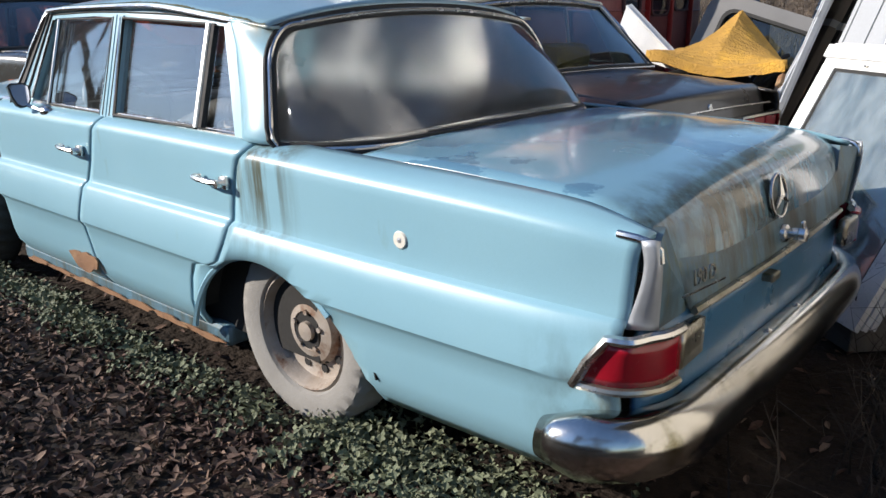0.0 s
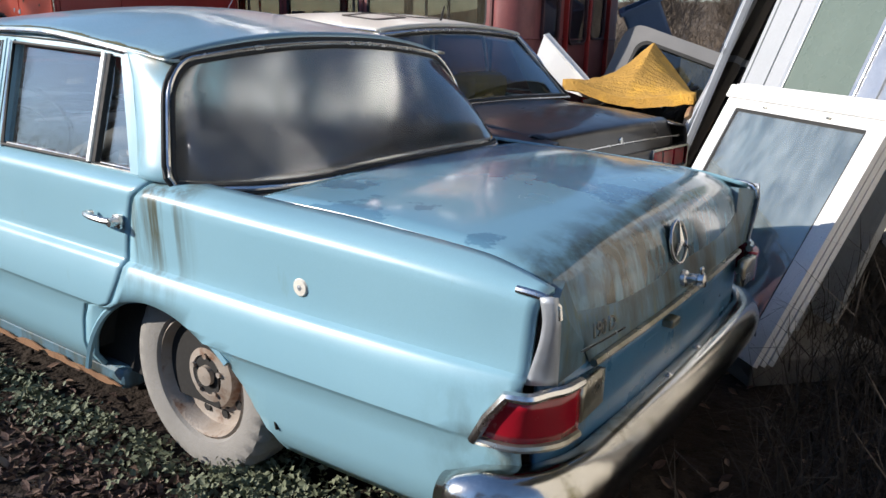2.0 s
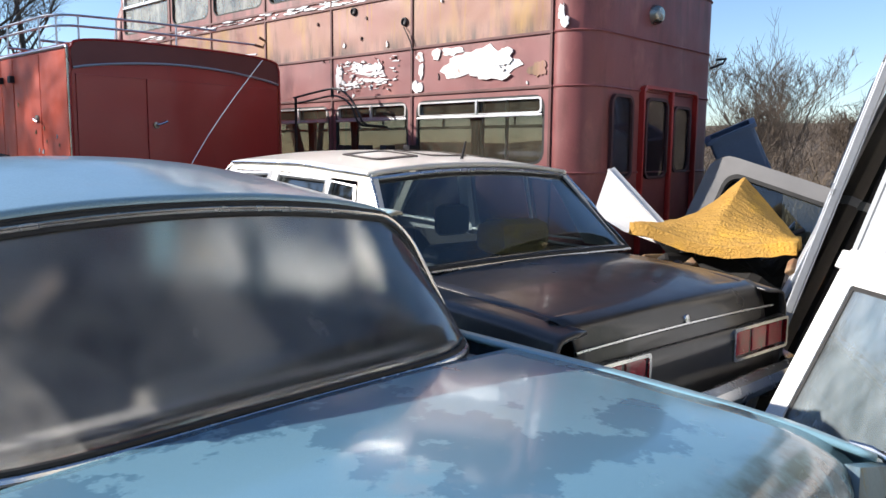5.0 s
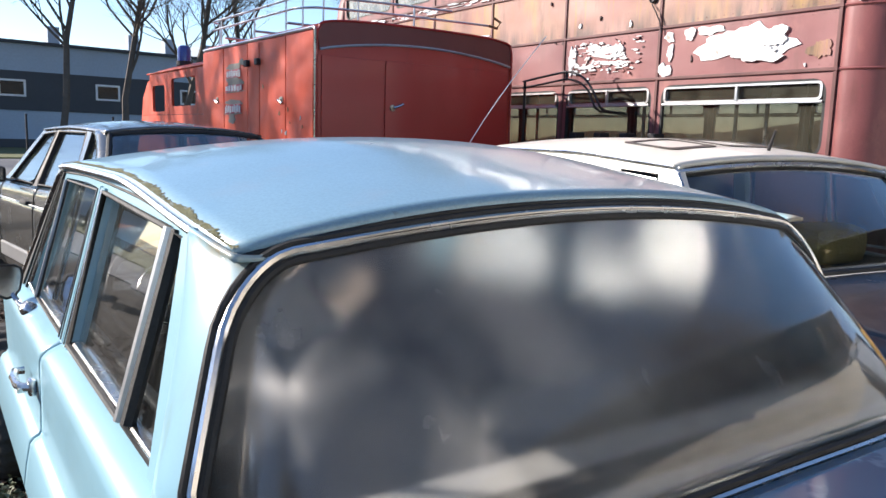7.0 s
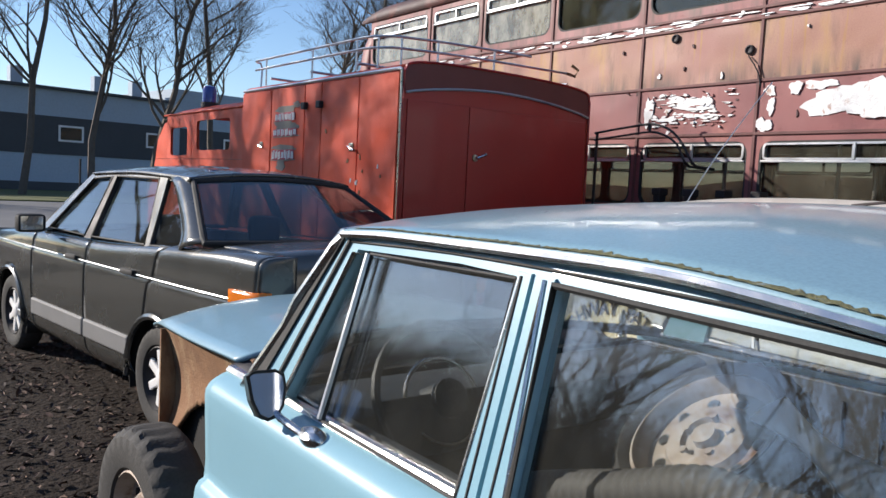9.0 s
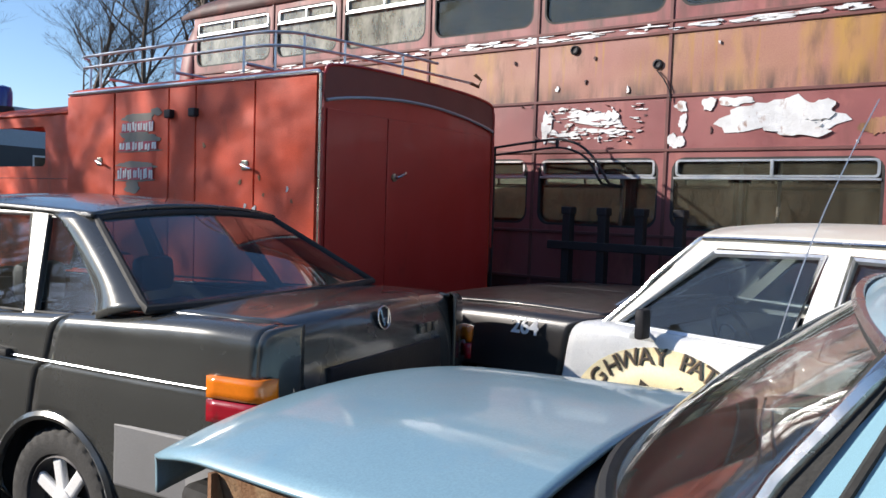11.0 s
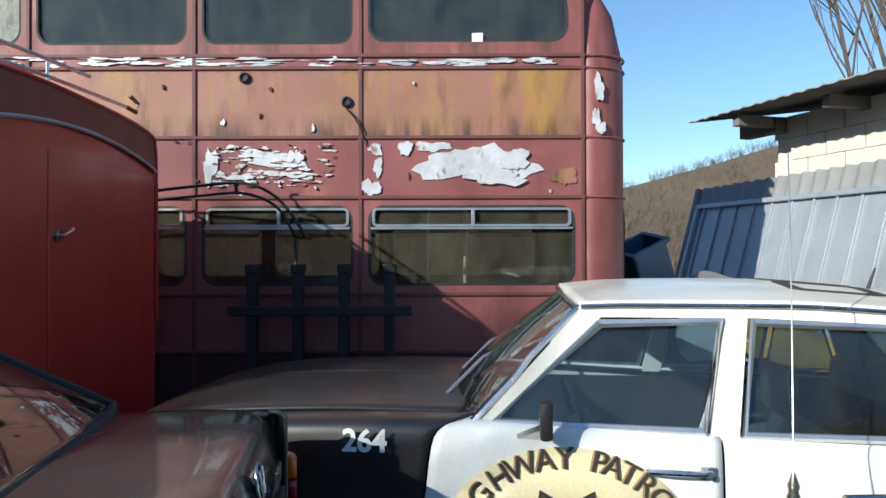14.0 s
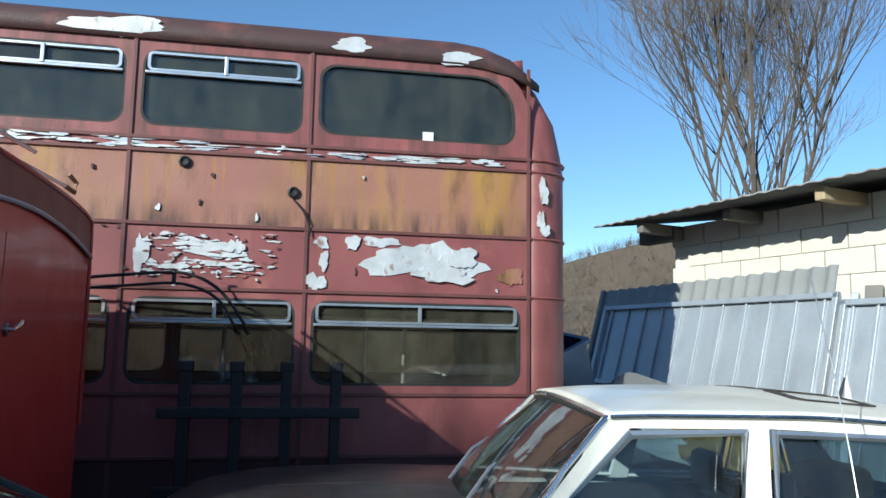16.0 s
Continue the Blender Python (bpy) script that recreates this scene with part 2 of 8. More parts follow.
GRASS = surf("short_grass", (0.10, 0.12, 0.035), (0.13, 0.12, 0.05), 0.95, 0, 2, 60, 0.5)
BARK = surf("grey_bark", (0.13, 0.105, 0.085), (0.07, 0.055, 0.045), 0.9, 0, 4, 60, 0.5)
TWIG = surf("brown_twigs", (0.14, 0.105, 0.075), (0.085, 0.065, 0.048), 0.9, 0, 2, 50, 0.2)
HILL = surf("bare_wooded_hill", (0.17, 0.12, 0.075), (0.11, 0.085, 0.055), 1.0, 0, 0.25, 2.5, 0.9, amount=0.5, dist=0.6)
FACADE = surf("pale_blue_facade", (0.42, 0.50, 0.58), (0.36, 0.43, 0.50), 0.8, 0, 0.3, 8, 0.05)
FACADE_DARK = surf("dark_cladding", (0.06, 0.065, 0.075), (0.045, 0.05, 0.055), 0.6, 0, 0.4, 8, 0.05)
BLACK_STEEL = surf("black_steel", (0.02, 0.02, 0.024), (0.035, 0.03, 0.03), 0.55, 0.3, 4, 70, 0.1)
HOSE = surf("grey_ribbed_hose", (0.085, 0.082, 0.078), (0.06, 0.058, 0.055), 0.7, 0, 6, 80, 0.1)
BUS_ROOF = surf("dark_weathered_roof_paint", (0.075, 0.035, 0.032), (0.05, 0.028, 0.026), 0.6, 0, 2, 60, 0.3, layers=(((0.17, 0.06, 0.05), 3, 0.5, 0.7, (1, 1, 1)),))
BADGE = surf("yellow_badge", (0.80, 0.68, 0.38), (0.74, 0.66, 0.44), 0.45, 0, 5, 90, 0.02)
INK = surf("dark_lettering", (0.05, 0.035, 0.025), (0.03, 0.025, 0.02), 0.5, 0, 9, 90, 0.0)
BADGE_EDGE = surf("brown_letter_edge", (0.40, 0.28, 0.14), (0.30, 0.2, 0.1), 0.5, 0, 9, 90, 0.0)
WHITE_INK = surf("white_lettering", (0.8, 0.8, 0.78), (0.7, 0.7, 0.68), 0.5, 0, 9, 90, 0.0)
BEACON_BLUE = surf("blue_beacon_glass", (0.02, 0.04, 0.30), (0.02, 0.03, 0.2), 0.15, 0, 9, 90, 0.0, coat=0.6)
MOSS = surf("olive_gutter_moss", (0.17, 0.165, 0.075), (0.10, 0.10, 0.05), 0.95, 0, 40, 220, 0.6, amount=0.3, layers=(((0.22, 0.26, 0.24), 55, 0.55, 0.65, (1, 1, 1)),), dist=0.004)


def streaked(mat, colour, where, scale=22.0, lo=0.42, hi=0.62, stretch=(1, 1, 0.07)):
    """Lays streaks of run-down dirt on a paint; where gives (axis, from, to) of their spread."""
    nt = mat.node_tree
    p = nt.nodes["Principled BSDF"]
    src = p.inputs["Base Color"].links[0].from_socket
    fac = ramp(nt, noise_node(nt, scale, 5, 0.6, stretch), lo, hi)
    co = nt.nodes.new("ShaderNodeTexCoord")
    sp = nt.nodes.new("ShaderNodeSeparateXYZ")
    nt.links.new(co.outputs["Object"], sp.inputs[0])
    for axis, a, b in where:
        mu = nt.nodes.new("ShaderNodeMath")
        mu.operation = "MULTIPLY"
        nt.links.new(fac, mu.inputs[0])
        nt.links.new(ramp(nt, sp.outputs[axis], a, b), mu.inputs[1])
        fac = mu.outputs[0]
    nt.links.new(blend(nt, fac, src, colour), p.inputs["Base Color"])
    return mat


def blue_paint(name):
    return surf(name, (0.225, 0.42, 0.515), (0.26, 0.46, 0.55), 0.34, 0, 2.2, 900, 0.0, coat=0.3,
                layers=(((0.15, 0.2, 0.12), 9, 0.66, 0.9, (1, 1, 0.25)), ((0.12, 0.07, 0.04), 26, 0.76, 0.82, (1, 1, 1))))


def dented(mat, scale, depth):
    """Adds broad shallow dents to a sheet-metal paint."""
    nt = mat.node_tree
    p = nt.nodes["Principled BSDF"]
    b = nt.nodes.new("ShaderNodeBump")
    b.inputs["Strength"].default_value, b.inputs["Distance"].default_value = 0.6, depth
    nt.links.new(noise_node(nt, scale, 2, 0.4), b.inputs["Height"])
    if p.inputs["Normal"].links:
        nt.links.new(p.inputs["Normal"].links[0].from_socket, b.inputs["Normal"])
    nt.links.new(b.outputs[0], p.inputs["Normal"])


dented(VAN_RED, 2.4, 0.09)
dented(VAN_REAR, 2.0, 0.04)
dented(BUS_RED, 1.6, 0.05)
dented(BUS_OCHRE, 1.6, 0.05)
BLUE_WING = streaked(blue_paint("blue_wing_paint"), (0.085, 0.10, 0.075), ((0, 0.12, -0.02), (2, 0.55, 0.80)))
streaked(BLUE_WING, (0.06, 0.065, 0.045), ((0, 0.9, 1.2), (2, 0.70, 0.50)), 14, 0.45, 0.7, (1, 1, 0.5))
BLUE_PILLAR = streaked(blue_paint("blue_pillar_paint"), (0.19, 0.22, 0.15), ((2, 1.16, 0.98),), 16, 0.5, 0.75, (1, 1, 0.15))
streaked(BLUE_PILLAR, (0.30, 0.27, 0.19), ((2, 1.24, 1.30),), 14, 0.35, 0.6, (1, 1, 0.4))
# Sharp dark patches put mirrored trees and bus into the boot's colour.
BOOT_PAINT = streaked(surf("glossy_boot_paint", (0.15, 0.31, 0.41), (0.19, 0.36, 0.46), 0.2, 0, 1.6, 900, 0.0, coat=0.7,
                      layers=(((0.09, 0.20, 0.29), 2.6, 0.53, 0.55, (1, 1, 1)), ((0.26, 0.31, 0.35), 6, 0.6, 0.9, (1, 1, 1)))),
                      (0.045, 0.05, 0.035), ((0, 1.02, 1.17),), 13, 0.36, 0.6, (1, 1, 0.18))
streaked(BUS_RED, (0.085, 0.04, 0.032), ((2, 2.2, 3.2),), 7, 0.46, 0.70, (1, 1, 0.15))
streaked(BUS_OCHRE, (0.06, 0.035, 0.025), ((2, 2.68, 2.52),), 9, 0.40, 0.65, (1, 1, 0.12))
GLASS = glass("window_glass", (0.90, 0.93, 0.93), dirtiness=0.03)
GLASS_SASH = glass("dusty_sash_glass", (0.66, 0.74, 0.76), (0.50, 0.56, 0.58), 0.30, shine=0.10)
GLASS_DIRTY = glass("dirty_window_glass", (0.92, 0.94, 0.93), (0.30, 0.30, 0.27), 0.045, shine=0.15)
GLASS_DARK = glass("tinted_window_glass", (0.62, 0.70, 0.72), dirtiness=0.025, shine=0.06)
GLASS_FOG = glass("fogged_window_glass", (1.0, 1.0, 1.0), (0.90, 0.91, 0.90), 0.24, 0.03, 0.27, True)
GLASS_BUS = glass("grimy_bus_glass", (0.74, 0.72, 0.68), (0.30, 0.29, 0.22), 0.10, 0.04)
GLASS_UPPER = glass("filmed_upper_glass", (0.70, 0.72, 0.66), (0.55, 0.55, 0.48), 0.5, 0.05)
GLASS_MID = glass("algae_filmed_glass", (0.52, 0.55, 0.52), (0.33, 0.33, 0.22), 0.08, 0.04, shine=0.06)
MIRROR = surf("mirror_face", (0.85, 0.87, 0.9), (0.8, 0.82, 0.85), 0.02, 1.0, 9, 90, 0.0)


# ---- shape helpers ----
def part(name, bm, material, parent=None, label="", smooth=False, solid=0.0):
    me = bpy.data.meshes.new(name)
    bm.normal_update()
    bm.to_mesh(me)
    bm.free()
    me.materials.append(material)
    ob = new(name, me)
    if smooth:
        me.shade_smooth()
        me.set_sharp_from_angle(angle=radians(38))
    if parent:
        ob.parent = parent
    if label:
        ob["label"] = label
    if solid:
        md = ob.modifiers.new("thickness", "SOLIDIFY")
        md.thickness, md.offset = solid, -1
    return ob


def thing(name, m, label, category, group=""):
    ob = new(name)
    ob.empty_display_size = 0.2
    ob.matrix_world = m
    return tagged(ob, label, category, group)


def box(bm, x0, x1, y0, y1, z0, z1, bev=0.0, m=None):
    r = bmesh.ops.create_cube(bm, size=1, matrix=Matrix.Translation(((x0 + x1) / 2, (y0 + y1) / 2, (z0 + z1) / 2)) @ Matrix.Diagonal((abs(x1 - x0), abs(y1 - y0), abs(z1 - z0), 1)))
    vs = r["verts"]
    if bev:
        es = list({e for v in vs for e in v.link_edges})
        b = bmesh.ops.bevel(bm, geom=es, offset=bev, segments=2, affect="EDGES", profile=0.5)
        vs = list({v for f in b["faces"] for v in f.verts} | {v for v in vs if v.is_valid})
    if m:
        bmesh.ops.transform(bm, matrix=m, verts=vs)
    return bm


def boxed(*a, **k):
    return box(bmesh.new(), *a, **k)


def rod(bm, p, q, r, r2=None, n=8):
    p, q = Vector(p), Vector(q)
    d = q - p
    m = Matrix.Translation((p + q) / 2) @ d.to_track_quat("Z", "Y").to_matrix().to_4x4()
    bmesh.ops.create_cone(bm, cap_ends=True, segments=n, radius1=r, radius2=r if r2 is None else r2, depth=d.length, matrix=m)
    return bm


def tube(bm, pts, r, n=6, closed=False, flat=1.0):
    """A tube along points; flat squeezes it across its second axis."""
    pts = [Vector(p) for p in pts]
    rings, k = [], len(pts)
    up = Vector((0.03, 0.02, 1))
    for i, p in enumerate(pts):
        a = pts[(i - 1) % k] if closed or i else p
        b = pts[(i + 1) % k] if closed or i < k - 1 else p
        d = (b - a).normalized()
        s = d.cross(up)
        s = s.normalized() if s.length > 1e-4 else Vector((1, 0, 0))
        u = s.cross(d)
        rings.append([bm.verts.new(p + r * (math.cos(2 * math.pi * j / n) * s + flat * math.sin(2 * math.pi * j / n) * u)) for j in range(n)])
    for i in range(k if closed else k - 1):
        a, b = rings[i], rings[(i + 1) % k]
        for j in range(n):
            bm.faces.new((a[j], a[(j + 1) % n], b[(j + 1) % n], b[j]))
    if not closed:
        bm.faces.new(rings[0][::-1])
        bm.faces.new(rings[-1])
    return bm


def lathe(bm, prof, m, n=32):
    """Turns (radius, height) pairs round z, then places them by m."""
    rings = []
    for r, h in prof:
        rings.append([bm.verts.new(m @ Vector((r * math.cos(2 * math.pi * j / n), r * math.sin(2 * math.pi * j / n), h))) for j in range(n)])
    for a, b in zip(rings, rings[1:]):
        for j in range(n):
            bm.faces.new((a[j], a[(j + 1) % n], b[(j + 1) % n], b[j]))
    return bm


def grid(f, us, vs, keep=None, bm=None):
    bm = bm or bmesh.new()
    vv = [[bm.verts.new(f(u, v)) for v in vs] for u in us]
    for i in range(len(us) - 1):
        for j in range(len(vs) - 1):
            q = (vv[i][j], vv[i + 1][j], vv[i + 1][j + 1], vv[i][j + 1])
            if keep is None or keep([w.co for w in q]):
                bm.faces.new(q)
    loose = [v for v in bm.verts if not v.link_faces]
    bmesh.ops.delete(bm, geom=loose, context="VERTS")
    return bm


def lin(a, b, n):
    return [a + (b - a) * i / (n - 1) for i in range(n)]


def soft(xs, ys, x):
    """A smooth curve through (xs, ys)."""
    if x <= xs[0]:
        return ys[0]
    if x >= xs[-1]:
        return ys[-1]
    i = max(j for j in range(len(xs) - 1) if xs[j] <= x)
    h = xs[i + 1] - xs[i]
    t = (x - xs[i]) / h
    sl = [(ys[j + 1] - ys[j]) / (xs[j + 1] - xs[j]) for j in range(len(xs) - 1)]

    def tan(j):
        if j == 0:
            return sl[0]
        if j == len(xs) - 1:
            return sl[-1]
        return 0 if sl[j - 1] * sl[j] <= 0 else 2 * sl[j - 1] * sl[j] / (sl[j - 1] + sl[j])
    a, b = tan(i) * h, tan(i + 1) * h
    return (2 * t ** 3 - 3 * t ** 2 + 1) * ys[i] + (t ** 3 - 2 * t ** 2 + t) * a + (-2 * t ** 3 + 3 * t ** 2) * ys[i + 1] + (t ** 3 - t ** 2) * b


def slab(pts, way, bm=None):
    """A flat polygon of 3D points, thickened by the vector way."""
    bm = bm or bmesh.new()
    a = [bm.verts.new(p) for p in pts]
    b = [bm.verts.new(Vector(p) + Vector(way)) for p in pts]
    bm.faces.new(a)
    bm.faces.new(b[::-1])
    n = len(a)
    for i in range(n):
        bm.faces.new((a[i], b[i], b[(i + 1) % n], a[(i + 1) % n]))
    bmesh.ops.recalc_face_normals(bm, faces=bm.faces)
    return bm


def rounded(x0, x1, z0, z1, r0, n=5, big=None):
    """The outline of a rectangle with round corners; big is the radius at its upper right."""
    out, b = [], r0 if big is None else big
    for cx, cz, a, r in ((x1 - b, z1 - b, 0, b), (x0 + r0, z1 - r0, 90, r0), (x0 + r0, z0 + r0, 180, r0), (x1 - r0, z0 + r0, 270, r0)):
        out += [(cx + r * math.cos(radians(a + 90 * i / n)), cz + r * math.sin(radians(a + 90 * i / n))) for i in range(n + 1)]
    return out


def ring(outer, inner, to3, way, bm=None):
    """A plate between two outlines of equally many points, thickened by way."""
    bm = bm or bmesh.new()
    way, n = Vector(way), len(outer)
    o0, i0 = [bm.verts.new(to3(*p)) for p in outer], [bm.verts.new(to3(*p)) for p in inner]
    o1, i1 = [bm.verts.new(Vector(to3(*p)) + way) for p in outer], [bm.verts.new(Vector(to3(*p)) + way) for p in inner]
    for k in range(n):
        j = (k + 1) % n
        for q in ((o0[k], o0[j], i0[j], i0[k]), (o1[j], o1[k], i1[k], i1[j]), (o0[j], o0[k], o1[k], o1[j]), (i0[k], i0[j], i1[j], i1[k])):
            bm.faces.new(q)
    bmesh.ops.recalc_face_normals(bm, faces=bm.faces)
    return bm


def square_like(rect, outline):
    """Points on a rectangle's edge that answer to those of an outline within it."""
    x0, x1, z0, z1 = rect
    cx, cz = (x0 + x1) / 2, (z0 + z1) / 2
    out, n = [], len(outline)
    q = n // 4
    for k, (x, z) in enumerate(outline):
        c, i = divmod(k, q)
        sx, sz = ((x1, z1), (x0, z1), (x0, z0), (x1, z0))[c]
        half = (q - 1) / 2
        if abs(i - half) < 0.6:
            out.append((sx, sz))
        elif (i < half) == (c % 2 == 0):
            out.append((sx, z))
        else:
            out.append((x, sz))
    return out


def words(text, size, depth, material, m, parent, name="lettering"):
    cu = bpy.data.curves.new(name, "FONT")
    cu.body, cu.size, cu.extrude, cu.align_x, cu.align_y = text, size, depth, "CENTER", "CENTER"
    ob = new(name, cu)
    ob.data.materials.append(material)
    ob.parent = parent
    ob.matrix_local = m
    return ob


def rough_blob(cx, cz, w, h, seed, n=26, jag=0.35):
    """A jagged outline, for flaked paint."""
    rnd = random.Random(seed)
    ph = [rnd.uniform(0, 6.28) for _ in range(4)]
    out = []
    for i in range(n):
        a = 2 * math.pi * i / n
        k = 1 + jag * (0.5 * math.sin(2 * a + ph[0]) + 0.35 * math.sin(3 * a + ph[1]) + 0.3 * math.sin(5 * a + ph[2])) + rnd.uniform(-jag, jag) * 0.4
        out.append((cx + w / 2 * k * math.cos(a), cz + h / 2 * k * math.sin(a)))
    return out


# ---- cars ----
def wheel(parent, x, y, r, width, side, tyre_mat, rim_mat, rim_r, style="steel", turn=0.0):
    """A wheel: tyre with tread blocks and a pressed rim. side -1 shows its face to -y."""
    w = new("wheel")
    w.parent = parent
    w.matrix_local = pose(x, y, r, 90 if side < 0 else -90, 0, turn)
    h = width / 2
    tp = [(rim_r, h * 0.62), (rim_r + 0.012, h * 0.86), (rim_r + (r - rim_r) * 0.45, h), (r - 0.028, h * 0.93), (r - 0.006, h * 0.72), (r, h * 0.5), (r + 0.002, 0.0), (r, -h * 0.5), (r - 0.006, -h * 0.72), (r - 0.028, -h * 0.93), (rim_r + (r - rim_r) * 0.45, -h), (rim_r, -h * 0.7)]
    bm, nseg, rings = bmesh.new(), 120, []
    for k, (rr, hh) in enumerate(tp):
        tread = 3 < k < 7
        rings.append([bm.verts.new(((rr - (0.009 if tread and (j // 2) % 2 else 0)) * math.cos(2 * math.pi * (j + (k % 2) * tread) / nseg), (rr - (0.009 if tread and (j // 2) % 2 else 0)) * math.sin(2 * math.pi * (j + (k % 2) * tread) / nseg), hh)) for j in range(nseg)])
    for a, b in zip(rings, rings[1:]):
        for j in range(nseg):
            bm.faces.new((a[j], a[(j + 1) % nseg], b[(j + 1) % nseg], b[j]))
    ty = part("tyre", bm, tyre_mat, w, smooth=True)
    R = rim_r
    if style == "steel":
        prof = [(R + 0.006, h * 0.72), (R - 0.004, h * 0.80), (R - 0.014, h * 0.62), (R - 0.024, h * 0.2), (R - 0.05, h * 0.12), (R * 0.62, h * 0.18), (R * 0.55, h * 0.42), (R * 0.34, h * 0.5), (R * 0.30, h * 0.32), (R * 0.17, h * 0.32), (R * 0.16, h * 0.62), (0.001, h * 0.66)]
    else:
        prof = [(R + 0.006, h * 0.72), (R - 0.004, h * 0.80), (R - 0.014, h * 0.6), (R - 0.03, h * 0.3), (R * 0.5, h * 0.1), (0.001, h * 0.1)]
    part("rim", lathe(bmesh.new(), prof, Matrix(), 40), rim_mat, w, smooth=True)
    if style == "steel":
        for k in range(5):
            a = 2 * math.pi * k / 5 + 0.3
            b = bmesh.new()
            c = Vector((math.cos(a) * R * 0.33, math.sin(a) * R * 0.33, 0))
            rod(b, c + Vector((0, 0, h * 0.32)), c + Vector((0, 0, h * 0.58)), 0.010, n=6)
            part("wheel_bolt", b, rim_mat, w)
        for k in range(10):
            a = 2 * math.pi * k / 10
            b = bmesh.new()
            c = Vector((math.cos(a) * R * 0.70, math.sin(a) * R * 0.70, 0))
            rod(b, c + Vector((0, 0, h * 0.05)), c + Vector((0, 0, h * 0.20)), 0.016, n=8)
            part("vent_hole", b, DARK, w)
    elif style == "alloy":
        for k in range(7):
            a = 2 * math.pi * k / 7
            b = boxed(R * 0.12, R * 0.93, -R * 0.15, R * 0.15, h * 0.35, h * 0.66, 0.01, Matrix.Rotation(a, 4, "Z"))
            part("spoke", b, PVC if k % 7 else ALU, w, "pale worn wheel-trim spoke")
        part("hub_cap", lathe(bmesh.new(), [(R * 0.28, h * 0.3), (R * 0.28, h * 0.7), (R * 0.2, h * 0.78), (0.001, h * 0.8)], Matrix(), 24), PVC, w, smooth=True)
    return w


class Body:
    """The skin of one side of a car: control lines (half width, height) at stations along it."""

    def __init__(self, stations, arches):
        self.xs = [s[0] for s in stations]
        self.ctl = [s[1] for s in stations]
        self.arches = arches

    def at(self, x, v):
        n = len(self.ctl[0])
        pts = [(soft(self.xs, [c[k][0] for c in self.ctl], x), soft(self.xs, [c[k][1] for c in self.ctl], x)) for k in range(n)]
        t = list(range(n))
        s = v * (n - 1)
        return soft(t, [p[0] for p in pts], s), soft(t, [p[1] for p in pts], s)

    def panel(self, name, x0, x1, v0, v1, material, parent, side=-1, label="", nx=0, nv=26, lean0=0.0, lean1=0.0, curve=None, curve0=None):
        """The stretch x0..x1, v0..v1 of the skin. lean0 and lean1 slant its ends; curve(v) shifts its rear end."""
        nx = nx or max(4, int((x1 - x0) / 0.035))
        cache = {}

        def f(u, v):
            a = x0 + lean0 * (v - 0.5) + (curve0(v) if curve0 else 0)
            b = x1 + lean1 * (v - 0.5) + (curve(v) if curve else 0)
            x = a + (b - a) * u
            w, z = self.at(x, v)
            for ax, az, ar in self.arches:
                d = math.hypot(x - ax, z - az)
                if d < ar and z < az + ar and d > 1e-5 and z > 0.1:
                    cache[(round(x, 5), round(z, 5))] = (ax + (x - ax) * ar / d, az + (z - az) * ar / d)
            return Vector((x, side * w, z))

        def keep(q):
            return any((round(c.x, 5), round(c.z, 5)) not in cache for c in q)
        bm = grid(f, lin(0, 1, nx), lin(v0, v1, nv), None)
        dead = []
        for fc in bm.faces:
            ins = [any(math.hypot(v.co.x - ax, v.co.z - az) < ar for ax, az, ar in self.arches) for v in fc.verts]
            if all(ins):
                dead.append(fc)
        bmesh.ops.delete(bm, geom=dead, context="FACES")
        for v in bm.verts:
            for ax, az, ar in self.arches:
                d = math.hypot(v.co.x - ax, v.co.z - az)
                if d < ar:
                    v.co.x, v.co.z = ax + (v.co.x - ax) * ar / d, max(az + (v.co.z - az) * ar / d, 0.15)
        if side > 0:
            bmesh.ops.reverse_faces(bm, faces=bm.faces)
        return part(name, bm, material, parent, label, True, 0.014)

    def strip(self, name, x0, x1, v, r, material, parent, side=-1, out=0.0, flat=1.0, label="", n=24):
        pts = []
        for x in lin(x0, x1, n):
            w, z = self.at(x, v)
            pts.append((x, side * (w + out), z))
        return part(name, tube(bmesh.new(), pts, r, 6, False, flat), material, parent, label, True)


def lid(name, prof, half, drop, material, parent, label="", edge=0.0, nv=25, power=2.4):
    """A bonnet or boot lid: a profile (x, z) along the car, sinking by drop(x) towards half(x) at its sides."""
    ln = [0.0]
    for a, b in zip(prof, prof[1:]):
        ln.append(ln[-1] + math.hypot(b[0] - a[0], b[1] - a[1]))
    px, pz = [p[0] for p in prof], [p[1] for p in prof]

    def f(u, v):
        x, z = soft(ln, px, u * ln[-1]), soft(ln, pz, u * ln[-1])
        return Vector((x - edge * abs(v) ** 3 * (1 if x > -1 else -1), half(x) * v, z - drop(x) * abs(v) ** power))
    return part(name, grid(f, lin(0, 1, 46), lin(-1, 1, nv)), material, parent, label, True, 0.012)


